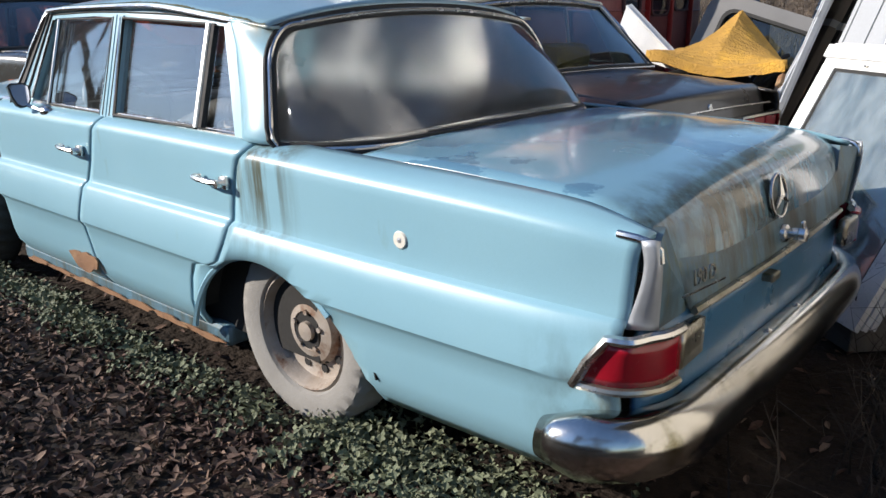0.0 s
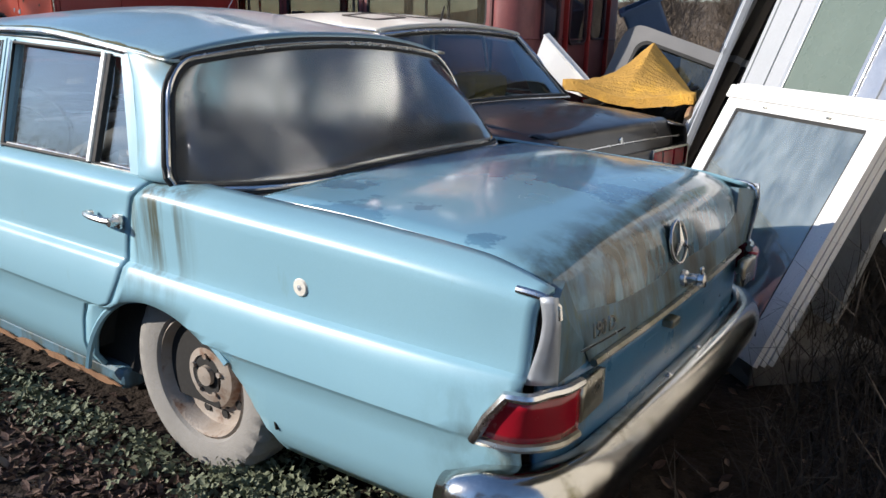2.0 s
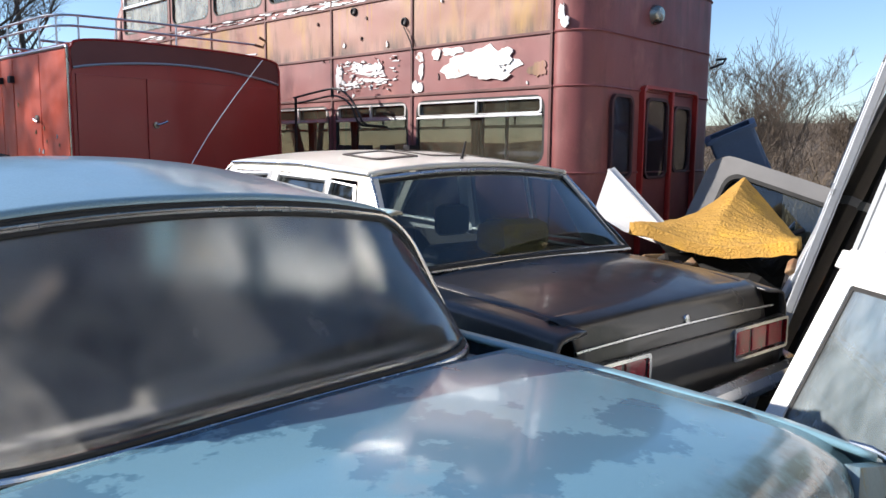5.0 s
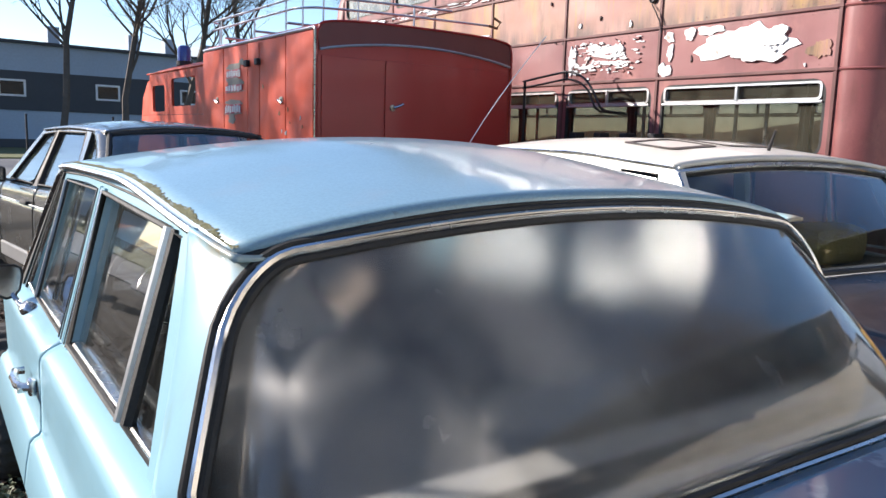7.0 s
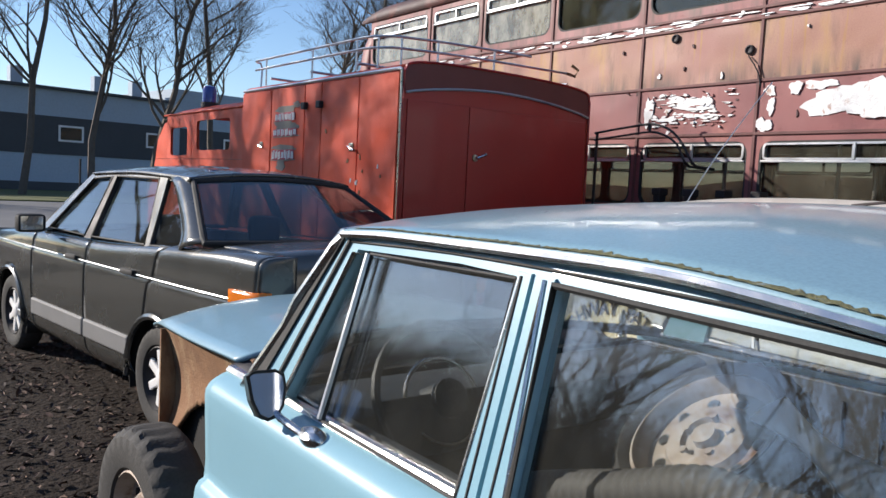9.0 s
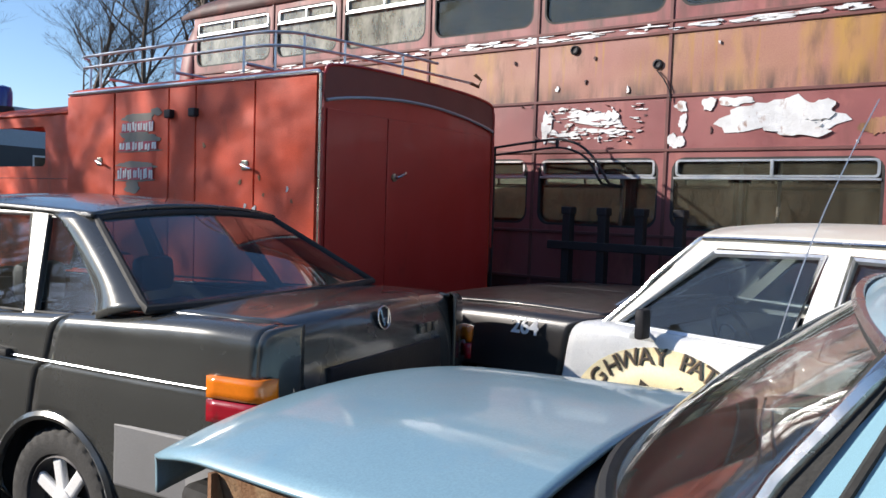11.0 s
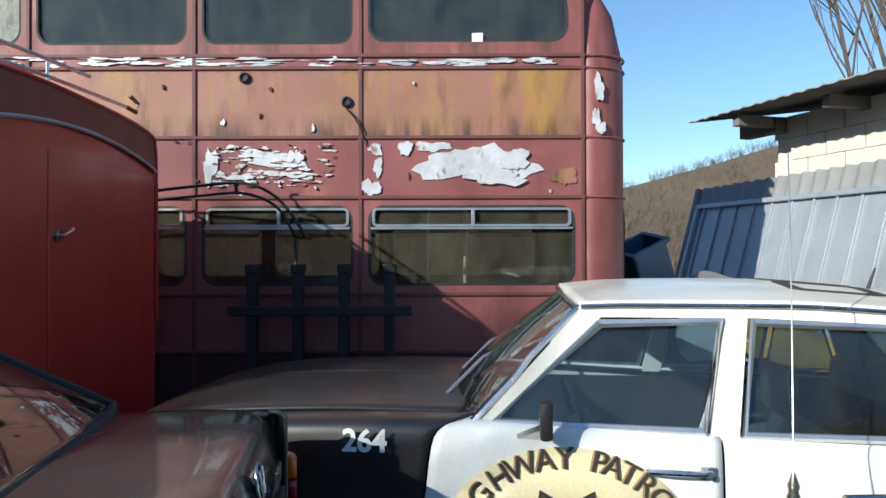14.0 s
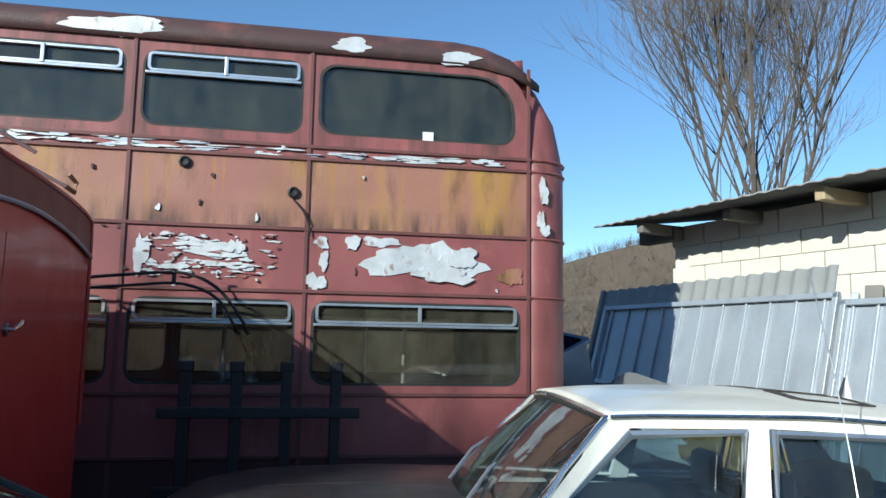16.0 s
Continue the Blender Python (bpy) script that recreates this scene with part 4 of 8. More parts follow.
part("roof_edge_seal", grid(seal_f, lin(-1, 1, 40), lin(0, 1, 6)), RUBBER, blue, "perished black seal under the roof edge", True, 0.008)
for s in (-1, 1):
    ft, fb = 1.318, 0.975
    cb.pillar("window_frame_top", [(-1.725, 1.362), (-1.3, 1.374), (-0.8, 1.366), (-0.37, 1.330), (-0.375, 1.296), (-0.9, 1.322), (-1.3, 1.334), (-1.655, 1.326)], BLUE, s, 0.0)
    cb.pillar("front_pillar", [(-1.975, 0.958), (-1.80, 0.958), (-1.655, 1.33), (-1.735, 1.362)], BLUE, s, 0.0)
    cb.pillar("screen_seal", [(-1.995, 0.958), (-1.935, 0.958), (-1.715, 1.352), (-1.742, 1.364)], RUBBER, s, 0.007, 0.03)
    part("frame_groove", tube(bmesh.new(), [cb.spot(-1.868, 0.96, s, 0.001), cb.spot(-1.693, 1.342, s, 0.001)], 0.007, 6), RUBBER, blue)
    cb.pillar("centre_pillar", [(-1.152, 0.955), (-1.109, 0.955), (-1.109, 1.338), (-1.142, 1.338)], BLUE, s, 0.006, 0.04)
    cb.pillar("door_front_frame", [(-1.099, 0.955), (-1.046, 0.955), (-1.056, 1.336), (-1.099, 1.336)], BLUE, s, 0.006, 0.04)
    cb.pillar("door_rear_frame", [(-0.236, 0.958), (-0.186, 0.958), (-0.345, 1.322), (-0.388, 1.30)], BLUE, s, 0.012)
    cb.pane("quarter_light", [(-1.795, 0.985), (-1.615, 0.972), (-1.605, 1.318), (-1.66, 1.318)], GLASS_DIRTY, s, trim=CHROME, trim_r=0.006)
    cb.pane("door_glass", [(-1.605, 0.972), (-1.155, 0.966), (-1.142, 1.326), (-1.590, 1.322)], GLASS_DIRTY, s, trim=RUBBER)
    cb.pane("door_glass", [(-1.044, 0.966), (-0.485, 0.966), (-0.492, 1.305), (-1.056, 1.326)], GLASS_DIRTY, s, trim=RUBBER, trim_r=0.007)
    cb.pane("quarter_light", [(-0.455, 0.966), (-0.238, 0.966), (-0.388, 1.296), (-0.465, 1.302)], GLASS_DIRTY, s, trim=RUBBER)
    for p, q, r in (((-1.612, 0.975), (-1.598, 1.322), 0.008), ((-0.474, 0.966), (-0.482, 1.308), 0.010)):
        part("window_divider", tube(bmesh.new(), [cb.spot(p[0], p[1], s, 0.006), cb.spot(q[0], q[1], s, 0.006)], r, 6), ALU, blue)
    part("divider_rubber", tube(bmesh.new(), [cb.spot(-0.452, 0.966, s, -0.004), cb.spot(-0.460, 1.305, s, -0.004)], 0.013, 6), RUBBER, blue)
    for x, r, mt in ((-1.156, 0.0035, CHROME), (-1.130, 0.0028, RUBBER), (-1.078, 0.0028, RUBBER), (-1.044, 0.0045, CHROME)):
        part("pillar_bead", tube(bmesh.new(), [cb.spot(x, 0.96, s, 0.006), cb.spot(x * 0.5 - 0.555 if mt is CHROME else x, 1.332, s, 0.006)], r, 6), mt, blue, "", True)
    part("top_bead", tube(bmesh.new(), [cb.spot(x, soft([-1.7, -1.3, -0.8, -0.39], [1.340, 1.350, 1.342, 1.313], x), s, 0.001) for x in lin(-1.69, -0.40, 12)], 0.003, 6), RUBBER, blue, "", True)
# inside
tub(blue, -2.1, 0.05, 0.74, 0.22, 0.93)
part("parcel_shelf", boxed(-0.12, 0.30, -0.72, 0.72, 0.86, 0.90, 0.01), SEAT_PALE, blue)
part("dashboard", boxed(-2.05, -1.72, -0.74, 0.74, 0.78, 0.93, 0.04), SEAT, blue, smooth=True)
seat(blue, -1.05, -0.37, 0.60, SEAT, 0.52)
seat(blue, -1.05, 0.37, 0.60, SEAT_PALE, 0.40)
seat(blue, -0.38, 0.0, 1.36, SEAT, 0.50, "rear_bench")
steering(blue, -1.74, -0.38, 0.93, SEAT, 0.205)
for s in (-1, 1):
    part("door_trim", boxed(-2.0, -0.32, s * 0.705 - 0.012, s * 0.705 + 0.012, 0.50, 0.945, 0.005), SEAT, blue, "dark pleated door trim")
    for k in range(15):
        part("trim_pleat", tube(bmesh.new(), [(-1.92 + 0.11 * k, s * 0.690, 0.55), (-1.92 + 0.11 * k, s * 0.690, 0.90)], 0.006, 5), SEAT, blue)
part("headlining", grid(lambda u, v: cb.roof_at(0.03 + 0.93 * u, 0.93 * v) - Vector((0, 0, 0.035)), lin(0, 1, 6), lin(-1, 1, 8)), SEAT_PALE, blue, "", True, 0.008)
for k in range(9):
    part("seat_pleat", tube(bmesh.new(), [(-0.13, -0.60 + 0.15 * k, 0.86), (-0.06, -0.60 + 0.15 * k, 0.50)], 0.008, 5), SEAT_PALE, blue)
part("filler_patch", lathe(bmesh.new(), [(0.026, 0.0), (0.022, 0.004), (0.001, 0.005)], pose(0.52, -0.838, 0.755, 90, 0, 0), 18), CREAM, blue, "pale bare filler spot", True)
part("filler_hole", lathe(bmesh.new(), [(0.008, 0.005), (0.001, 0.0065)], pose(0.52, -0.838, 0.755, 90, 0, 0), 12), STEEL, blue)
st = random.Random(3)
part("rust_hole", slab([(a, -0.848, c) for a, c in rough_blob(-1.375, 0.315, 0.22, 0.10, 8, 20, 0.3)], (0, -0.006, 0)), RUST, blue, "rusted-out patch at the door foot")
for k in range(7):
    x = -2.0 + 0.24 * k
    part("sill_rust", slab([(a, -0.80, c) for a, c in rough_blob(x, 0.178, 0.24, 0.025, 70 + k, 18, 0.4)], (0, -0.006, 0)), RUST, blue, "flaking rust along the sill")
for s in (-1, 1):
    def moss_f(u, v, s=s):
        wide = 0.005 + 0.017 * max(0.0, 0.5 + 0.8 * noise.noise(Vector((u * 14, 5 * s, 0))) + 0.5 * noise.noise(Vector((u * 160, 0, s))))
        p = cb.roof_at(u, s * (0.997 - wide * 1.5 * v))
        return p + Vector((0, 0, 0.0008 + 0.0022 * (1 - v) * (1 + noise.noise(Vector((u * 120, v * 3, 0))))))
    part("gutter_moss", grid(moss_f, lin(0.02, 0.998, 420), lin(0, 1, 5)), MOSS, blue, "thin olive moss along the gutter", True)
whip = new("whip_aerial")
whip.parent = blue
whip.matrix_local = Matrix()
w0, w1 = Vector((-2.24, 0.86, 0.90)), Vector((-2.00, 1.40, 1.98))
part("aerial_rod", tube(bmesh.new(), [w0.lerp(w1, k / 10) + Vector((-0.02, -0.05, 0.02)) * math.sin(math.pi * k / 10) for k in range(11)], 0.0024, 5), ALU, whip)
part("aerial_foot", lathe(bmesh.new(), [(0.022, 0), (0.015, 0.02), (0.02, 0.04), (0.013, 0.06), (0.017, 0.075), (0.005, 0.11)], Matrix.Translation(w0), 12), CHROME_DULL, whip, smooth=True)
# bonnet end: no left wing, so the rusty inner wing shows
lid("bonnet", [(-2.30, 1.0), (-2.7, 0.998), (-3.1, 0.985), (-3.3, 0.95), (-3.43, 0.88), (-3.47, 0.76)], lambda x: soft([-3.47, -3.35, -3.1, -2.7, -2.3], [0.54, 0.62, 0.665, 0.69, 0.70], x),
    lambda x: soft([-3.5, -3.3, -2.9, -2.3], [0.04, 0.085, 0.085, 0.065], x), BLUE_TOP, blue, "pale blue bonnet with rust streaks", 0.0)
part("bonnet_crease", tube(bmesh.new(), [(x, 0.0, soft([-3.3, -3.1, -2.7, -2.3], [0.95, 0.985, 0.998, 1.0], x)) for x in lin(-3.28, -2.32, 14)], 0.006, 6), BLUE_TOP, blue, "", True)
part("cowl", grid(lambda u, v: Vector((-2.30 + 0.20 * u - 0.03 * (1 - v * v), 0.72 * v, 0.985 - 0.03 * u - 0.05 * v * v)), lin(0, 1, 6), lin(-1, 1, 20)), BLACK_STEEL, blue, "dirty cowl with leaves", True, 0.02)
part("inner_wing", grid(lambda u, v: Vector((-3.06 + 0.79 * u, -0.675 + 0.05 * math.sin(v * 3), 0.45 + 0.46 * v + 0.035 * u)), lin(0, 1, 64), lin(0, 1, 34), lambda q: math.hypot(sum(c.x for c in q) / 4 + 2.70, sum(c.z for c in q) / 4 - 0.36) > 0.33), RUST, blue, "rust-brown inner wing", True, 0.012)
part("inner_wing_end", slab([(-3.06, -0.68, 0.42), (-3.06, -0.30, 0.42), (-3.06, -0.30, 0.86), (-3.06, -0.68, 0.90)], (-0.012, 0, 0)), RUST, blue)
part("door_shut_panel", slab([(-2.15, -0.80, 0.25), (-2.30, -0.78, 0.30), (-2.36, -0.77, 0.55), (-2.30, -0.77, 0.84), (-2.15, -0.80, 0.93)], (0, 0.05, 0)), BLUE, blue)
blue_front = Body([(-3.50, side_ctl(0.90, 0.85, 0.60)), (-3.2, side_ctl(0.965, 0.875, 0.68)), (-2.16, side_ctl(1.0, 0.90, 0.72))], ((-2.70, 0.325, 0.375),))
blue_front.panel("front_wing", -3.45, -2.16, 0, 1, BLUE, blue, 1)
part("grille", boxed(-3.50, -3.42, -0.30, 0.30, 0.42, 0.84, 0.03), CHROME_DULL, blue)
part("engine_bay", boxed(-3.3, -2.25, -0.60, 0.66, 0.30, 0.80, 0.03), DARK, blue)
part("headlamp", lathe(bmesh.new(), [(0.09, -0.05), (0.10, 0.0), (0.085, 0.03), (0.001, 0.05)], pose(-3.45, 0.62, 0.68, 0, -90, 0), 20), CHROME, blue, smooth=True)
mir = new("wing_mirror")
mir.parent = blue
mir.matrix_local = pose(-1.725, -0.865, 0.955)
head = pose(0.0, 0.0, 0.055, 0, -17, 2)
HEAD = [(-0.040, 0.042), (-0.030, 0.048), (0.022, 0.046), (0.038, 0.036), (0.040, 0.010), (0.030, -0.030), (0.014, -0.050), (-0.006, -0.055), (-0.024, -0.044), (-0.036, -0.010)]
part("mirror_shell", slab([head @ Vector((-0.004, y, z)) for y, z in HEAD], head.to_3x3() @ Vector((-0.022, 0, 0))), BLUE_GRIME, mir, "dark painted mirror shell")
part("mirror_frame", tube(bmesh.new(), [head @ Vector((-0.002, y, z)) for y, z in HEAD], 0.0042, 6, True), RUBBER, mir, smooth=True)
part("mirror_glass", slab([head @ Vector((-0.002, 0.93 * y, 0.93 * z)) for y, z in HEAD], head.to_3x3() @ Vector((0.003, 0, 0))), MIRROR, mir)
part("mirror_arm", tube(bmesh.new(), [(-0.012, 0.012, 0.02), (0.03, 0.016, 0.006), (0.09, 0.022, -0.002), (0.13, 0.034, -0.012)], 0.008, 8), CHROME, mir, smooth=True)
part("mirror_foot", lathe(bmesh.new(), [(0.030, -0.01), (0.028, 0.008), (0.019, 0.020), (0.001, 0.024)], pose(0.13, 0.04, -0.012, 50, 0, 0) @ Matrix.Diagonal((1.5, 0.8, 1, 1)), 18), CHROME, mir, smooth=True)

spare = thing("spare_wheel", pose(-1.22, 0.82, 0.90), "rusty spare rim lying on the front seats", "wheel")
sw = wheel(spare, 0, 0, 0.24, 0.14, -1, TYRE, RIM_RUST, 0.18, "steel")
sw.matrix_local = pose(0, 0, 0.0, 38, -14, 0)
hs = thing("ribbed_hose", pose(0, 0.80, 0), "thick grey ribbed hose laid over the front seat", "hose")
hx, hy, hz = [-1.55, -1.35, -1.15, -0.95, -0.78, -0.62], [-0.33, -0.35, -0.36, -0.36, -0.33, -0.25], [0.74, 0.82, 0.89, 0.955, 0.95, 0.84]
hpts = [Vector((soft(lin(0, 1, 6), hx, t), soft(lin(0, 1, 6), hy, t), soft(lin(0, 1, 6), hz, t))) for t in lin(0, 1, 44)]
hb_ = bmesh.new()
rr_ = []
for k in range(len(hpts) * 4 - 4):
    a, b = hpts[k // 4], hpts[k // 4 + 1]
    p, d = a.lerp(b, (k % 4) / 4), (b - a).normalized()
    sx = d.cross(Vector((0, 0, 1))).normalized()
    uz = sx.cross(d)
    r = 0.045 + 0.0018 * math.sin(k * math.pi / 2)
    rr_.append([hb_.verts.new(p + r * (math.cos(6.2832 * j / 16) * sx + math.sin(6.2832 * j / 16) * uz)) for j in range(16)])
for a, b in zip(rr_, rr_[1:]):
    for j in range(16):
        hb_.faces.new((a[j], a[(j + 1) % 16], b[(j + 1) % 16], b[j]))
part("hose_body", hb_, HOSE, hs, "", True)
rag = thing("pale_cloth", pose(-0.80, 0.46, 1.03, 0, 28, 10), "pale cloth draped on the hose", "cloth")
part("cloth", grid(lambda u, v: Vector((0.24 * (u - 0.5), 0.17 * (v - 0.5), 0.05 - 0.03 * math.cos(4 * (v - 0.5)) * 0 + 0.015 * math.sin(5 * u + 3 * v))), lin(0, 1, 10), lin(0, 1, 8)), PVC, rag, "", True, 0.006)
bag = thing("black_bag", pose(-0.58, 0.55, 0.50), "black plastic sack on the rear seat", "bag")
bgm = bmesh.new()
bmesh.ops.create_icosphere(bgm, subdivisions=4, radius=0.27)
for v in bgm.verts:
    v.co *= 1 + 0.22 * noise.noise(v.co * 6)
    v.co.z = max(v.co.z, -0.2) * 1.1 + 0.22
part("sack", bgm, SEAT, bag, "", True)


# ---- ground ----
def ground_z(x, y):
    return 0.02 * noise.noise(Vector((x * 0.8, y * 0.8, 0))) + 0.012 * noise.noise(Vector((x * 4, y * 4, 3)))


gx = [-400, -120, -60, -35, -25] + lin(-18, 8, 105) + [14, 25, 60, 150, 400]
gy = [-400, -150, -60, -30, -18, -12] + lin(-8, 11, 77) + [16, 25, 60, 150, 400]
tagged(part("ground", grid(lambda x, y: Vector((x, y, ground_z(x, y) if -18 < x < 8 and -8 < y < 11 else 0)), gx, gy), SOIL, smooth=True), "bare damp soil strewn with dead leaves", "ground", kind="structure")
tagged(part("road", slab([(-60, -60, 0), (-19.5, -60, 0), (-21.5, 60, 0), (-58, 60, 0)], (0, 0, 0.035)), TARMAC), "grey tarmac road beyond the yard", "road", kind="structure")
tagged(part("verge", slab([(-75, -60, 0), (-35, -60, 0), (-37, 60, 0), (-75, 60, 0)], (0, 0, 0.09)), GRASS), "grass verge along the road", "grass", kind="structure")


# ---- the double-decker bus ----
bus = thing("double_decker_bus", pose(0, 5.22, 0), "derelict maroon double-decker bus with peeling paint", "bus")
BAYS = [-2.20, -3.83, -5.05, -6.27, -7.47, -8.52, -9.98]
ROWS_Z = [(0.42, 0.92), (0.92, 1.34), (1.34, 2.05), (2.05, 2.49), (2.49, 3.00), (3.00, 3.09), (3.09, 3.80)]


def bus_side(y, s, detail):
    """One side of the bus; s is -1 where it faces -y."""
    for b, (x1, x0) in enumerate(zip(BAYS, BAYS[1:])):
        for k, (z0, z1) in enumerate(ROWS_Z):
            if k in (2, 6):
                hole = rounded(x0 + 0.055, x1 - 0.055, z0 + (0.062 if k == 2 else 0.085), z1 - (0.06 if k == 2 else 0.075), 0.11)
                rect = (x0 + 0.003, x1 - 0.003, z0 + 0.003, z1 - 0.003)
                if b == 0 and k == 6:
                    hole = rounded(x0 + 0.055, x1 - 0.10, z0 + 0.10, z1 - 0.08, 0.12, 5, 0.30)
                to3 = lambda a, c: Vector((a, y, c))
                outer = square_like(rect, hole)
                if b == 0 and k == 6:
                    outer = rounded(rect[0], rect[1], rect[2], rect[3], 0.002, 5, 0.34)
                p = part("window_panel", ring(outer, hole, to3, (0, -s * 0.05, 0)), BUS_RED, bus)
                hx = [h[0] for h in hole]
                hz = [h[1] for h in hole]
                a0, a1, c0, c1 = min(hx), max(hx), min(hz), max(hz)
                g = part("window_glass", slab([(a, y - s * 0.025, c) for a, c in hole], (0, -s * 0.004, 0)), (GLASS_UPPER if b > 2 else GLASS_MID) if k == 6 else GLASS_BUS, bus)
                g.visible_shadow = False
                inner = [(cx + (a - cx) * 0.972, cz + (c - cz) * 0.94) for cx, cz in (((a0 + a1) / 2, (c0 + c1) / 2),) for a, c in hole]
                part("window_rubber", ring(hole, inner, to3, (0, -s * 0.028, 0)), RUBBER, g)
                if not (b == 0 and k == 6):
                    zt = c1 - 0.155
                    i2 = [(a, c) for a, c in inner]
                    top = rounded(a0 + 0.03, a1 - 0.03, zt, c1 - 0.018, 0.035)
                    tin = rounded(a0 + 0.05, a1 - 0.05, zt + 0.016, c1 - 0.034, 0.022)
                    part("vent_frame", ring(top, tin, lambda a, c: Vector((a, y + s * 0.004, c)), (0, -s * 0.03, 0)), ALU, g)
                    m = (a0 + a1) / 2 + 0.01
                    part("vent_mullion", boxed(m - 0.012, m + 0.012, y - 0.012, y + 0.012, zt, c1 - 0.02, 0.003), ALU, g)
                    part("window_rail", boxed(a0 + 0.02, a1 - 0.02, y - 0.012, y + 0.014, zt - 0.022, zt - 0.004, 0.003), ALU, g)
                continue
            mt = BUS_OCHRE if k == 4 else (BUS_DARK if k == 0 else BUS_RED)
            part("side_panel", boxed(x0 + 0.003, x1 - 0.003, min(y, y - s * 0.04), max(y, y - s * 0.04), z0 + 0.003, z1 - 0.003, 0.004), mt, bus)
        part("seam_strip", boxed(x1 - 0.014, x1 + 0.014, y + s * 0.006 - 0.007, y + s * 0.006 + 0.007, 0.45, 3.8, 0.003), BUS_SEAM, bus)
    for z in (0.92, 1.34, 2.05, 2.49, 3.00, 3.09):
        part("rub_rail", boxed(BAYS[-1], BAYS[0] + 0.02, y + s * 0.007 - 0.009, y + s * 0.007 + 0.009, z - 0.013, z + 0.013, 0.004), BUS_SEAM, bus)
    if detail:
        rv = bmesh.new()
        for z in (1.30, 2.09, 2.45, 2.53, 2.97, 3.13):
            for i in range(90):
                x = BAYS[0] - 0.05 - i * 0.085
                box(rv, x - 0.003, x + 0.003, min(y, y + s * 0.003), max(y, y + s * 0.003), z - 0.003, z + 0.003)
        part("rivets", rv, BUS_RED, bus)["kind"] = "stuff"


bus_side(0.0, -1, True)
bus_side(2.40, 1, False)
# corner posts, end wall with its doorway, roof, floors
RC = 0.26


def bus_ring(x_end, sx):
    """Outline of the rounded end in plan."""
    out = [(BAYS[0] if sx > 0 else BAYS[-1], 0.0)]
    for a in lin(-90, 0, 9):
        out.append((x_end - sx * RC + sx * RC * math.cos(radians(a)), RC + RC * math.sin(radians(a))))
    for a in lin(0, 90, 9):
        out.append((x_end - sx * RC + sx * RC * math.cos(radians(a)), 2.40 - RC + RC * math.sin(radians(a))))
    out.append((BAYS[0] if sx > 0 else BAYS[-1], 2.40))
    return out


for nm, x_end, sx in (("end_wall", -1.85, 1), ("front_wall", -10.40, -1)):
    pl = bus_ring(x_end, sx)
    zs = [0.42, 1.34, 2.05, 2.06, 2.49, 2.50, 3.0, 3.15, 3.42, 3.66, 3.82, 3.93]
    ins = [0, 0, 0, 0, 0, 0, 0, 0.02, 0.08, 0.22, 0.36, 0.42]

    def f(i, j, pl=pl, zs=zs, ins=ins, sx=sx):
        x, y = pl[i]
        d = ins[j]
        xx = x - sx * d * (1 if 0 < i < len(pl) - 1 else 0.0)
        return Vector((max(xx, BAYS[0] - 0.12) if sx > 0 else min(xx, BAYS[-1] + 0.1), max(d * 0.45, min(2.4 - d * 0.45, y)), zs[j]))
    part(nm, grid(f, range(len(pl)), range(len(zs))), BUS_RED, bus, "maroon rounded end", True, 0.03)
    for z in (1.34, 2.05, 2.49, 3.00, 3.09):
        part("rub_rail", tube(bmesh.new(), [(x + sx * 0.004, y, z) for x, y in pl], 0.011, 5), BUS_RED, bus)
for y0, y1, z0, z1, lens in ((0.34, 0.70, 1.28, 2.00, True), (0.92, 1.34, 1.28, 2.00, True), (1.44, 1.80, 1.33, 1.95, True)):
    o = rounded(y0, y1, z0, z1, 0.09)
    i = rounded(y0 + 0.025, y1 - 0.025, z0 + 0.025, z1 - 0.025, 0.07)
    p = part("end_window", slab([(-1.84, a, c) for a, c in i], (0.004, 0, 0)), GLASS_DARK, bus)
    part("window_surround", ring(o, i, lambda a, c: Vector((-1.845, a, c)), (0.03, 0, 0)), BUS_DARK, p)
part("platform_door", ring(rounded(0.84, 1.90, 0.45, 2.10, 0.06), rounded(0.865, 1.875, 0.48, 2.07, 0.05), lambda a, c: Vector((-1.85, a, c)), (0.05, 0, 0)), VAN_REAR, bus)
part("door_post", boxed(-1.85, -1.80, 1.37, 1.41, 0.45, 2.08, 0.01), VAN_REAR, bus)
part("grab_handle", tube(bmesh.new(), [(-1.84, 2.2, 2.35), (-1.73, 2.25, 2.40), (-1.73, 2.32, 2.45), (-1.84, 2.34, 2.45)], 0.012, 6), BLACK_STEEL, bus)
part("end_lamp", lathe(bmesh.new(), [(0.09, 0), (0.08, 0.05), (0.06, 0.07), (0.001, 0.075)], pose(-1.85, 1.05, 2.72, 0, 90, 0), 20), CHROME_DULL, bus, smooth=True)


def roof_f(u, v):
    x = -2.12 - 8.1 * u
    e = min(1.0, (1 - abs(2 * u - 1)) * 9)
    a = math.pi * v
    return Vector((x, 1.2 - 1.2 * math.cos(a) * (1 if 0.02 < v < 0.98 else 1), 3.62 + 0.17 * min(1, u * 15) ** 0.5 + (0.34 * math.sin(a) ** 0.6) * (0.45 + 0.55 * e ** 0.5)))


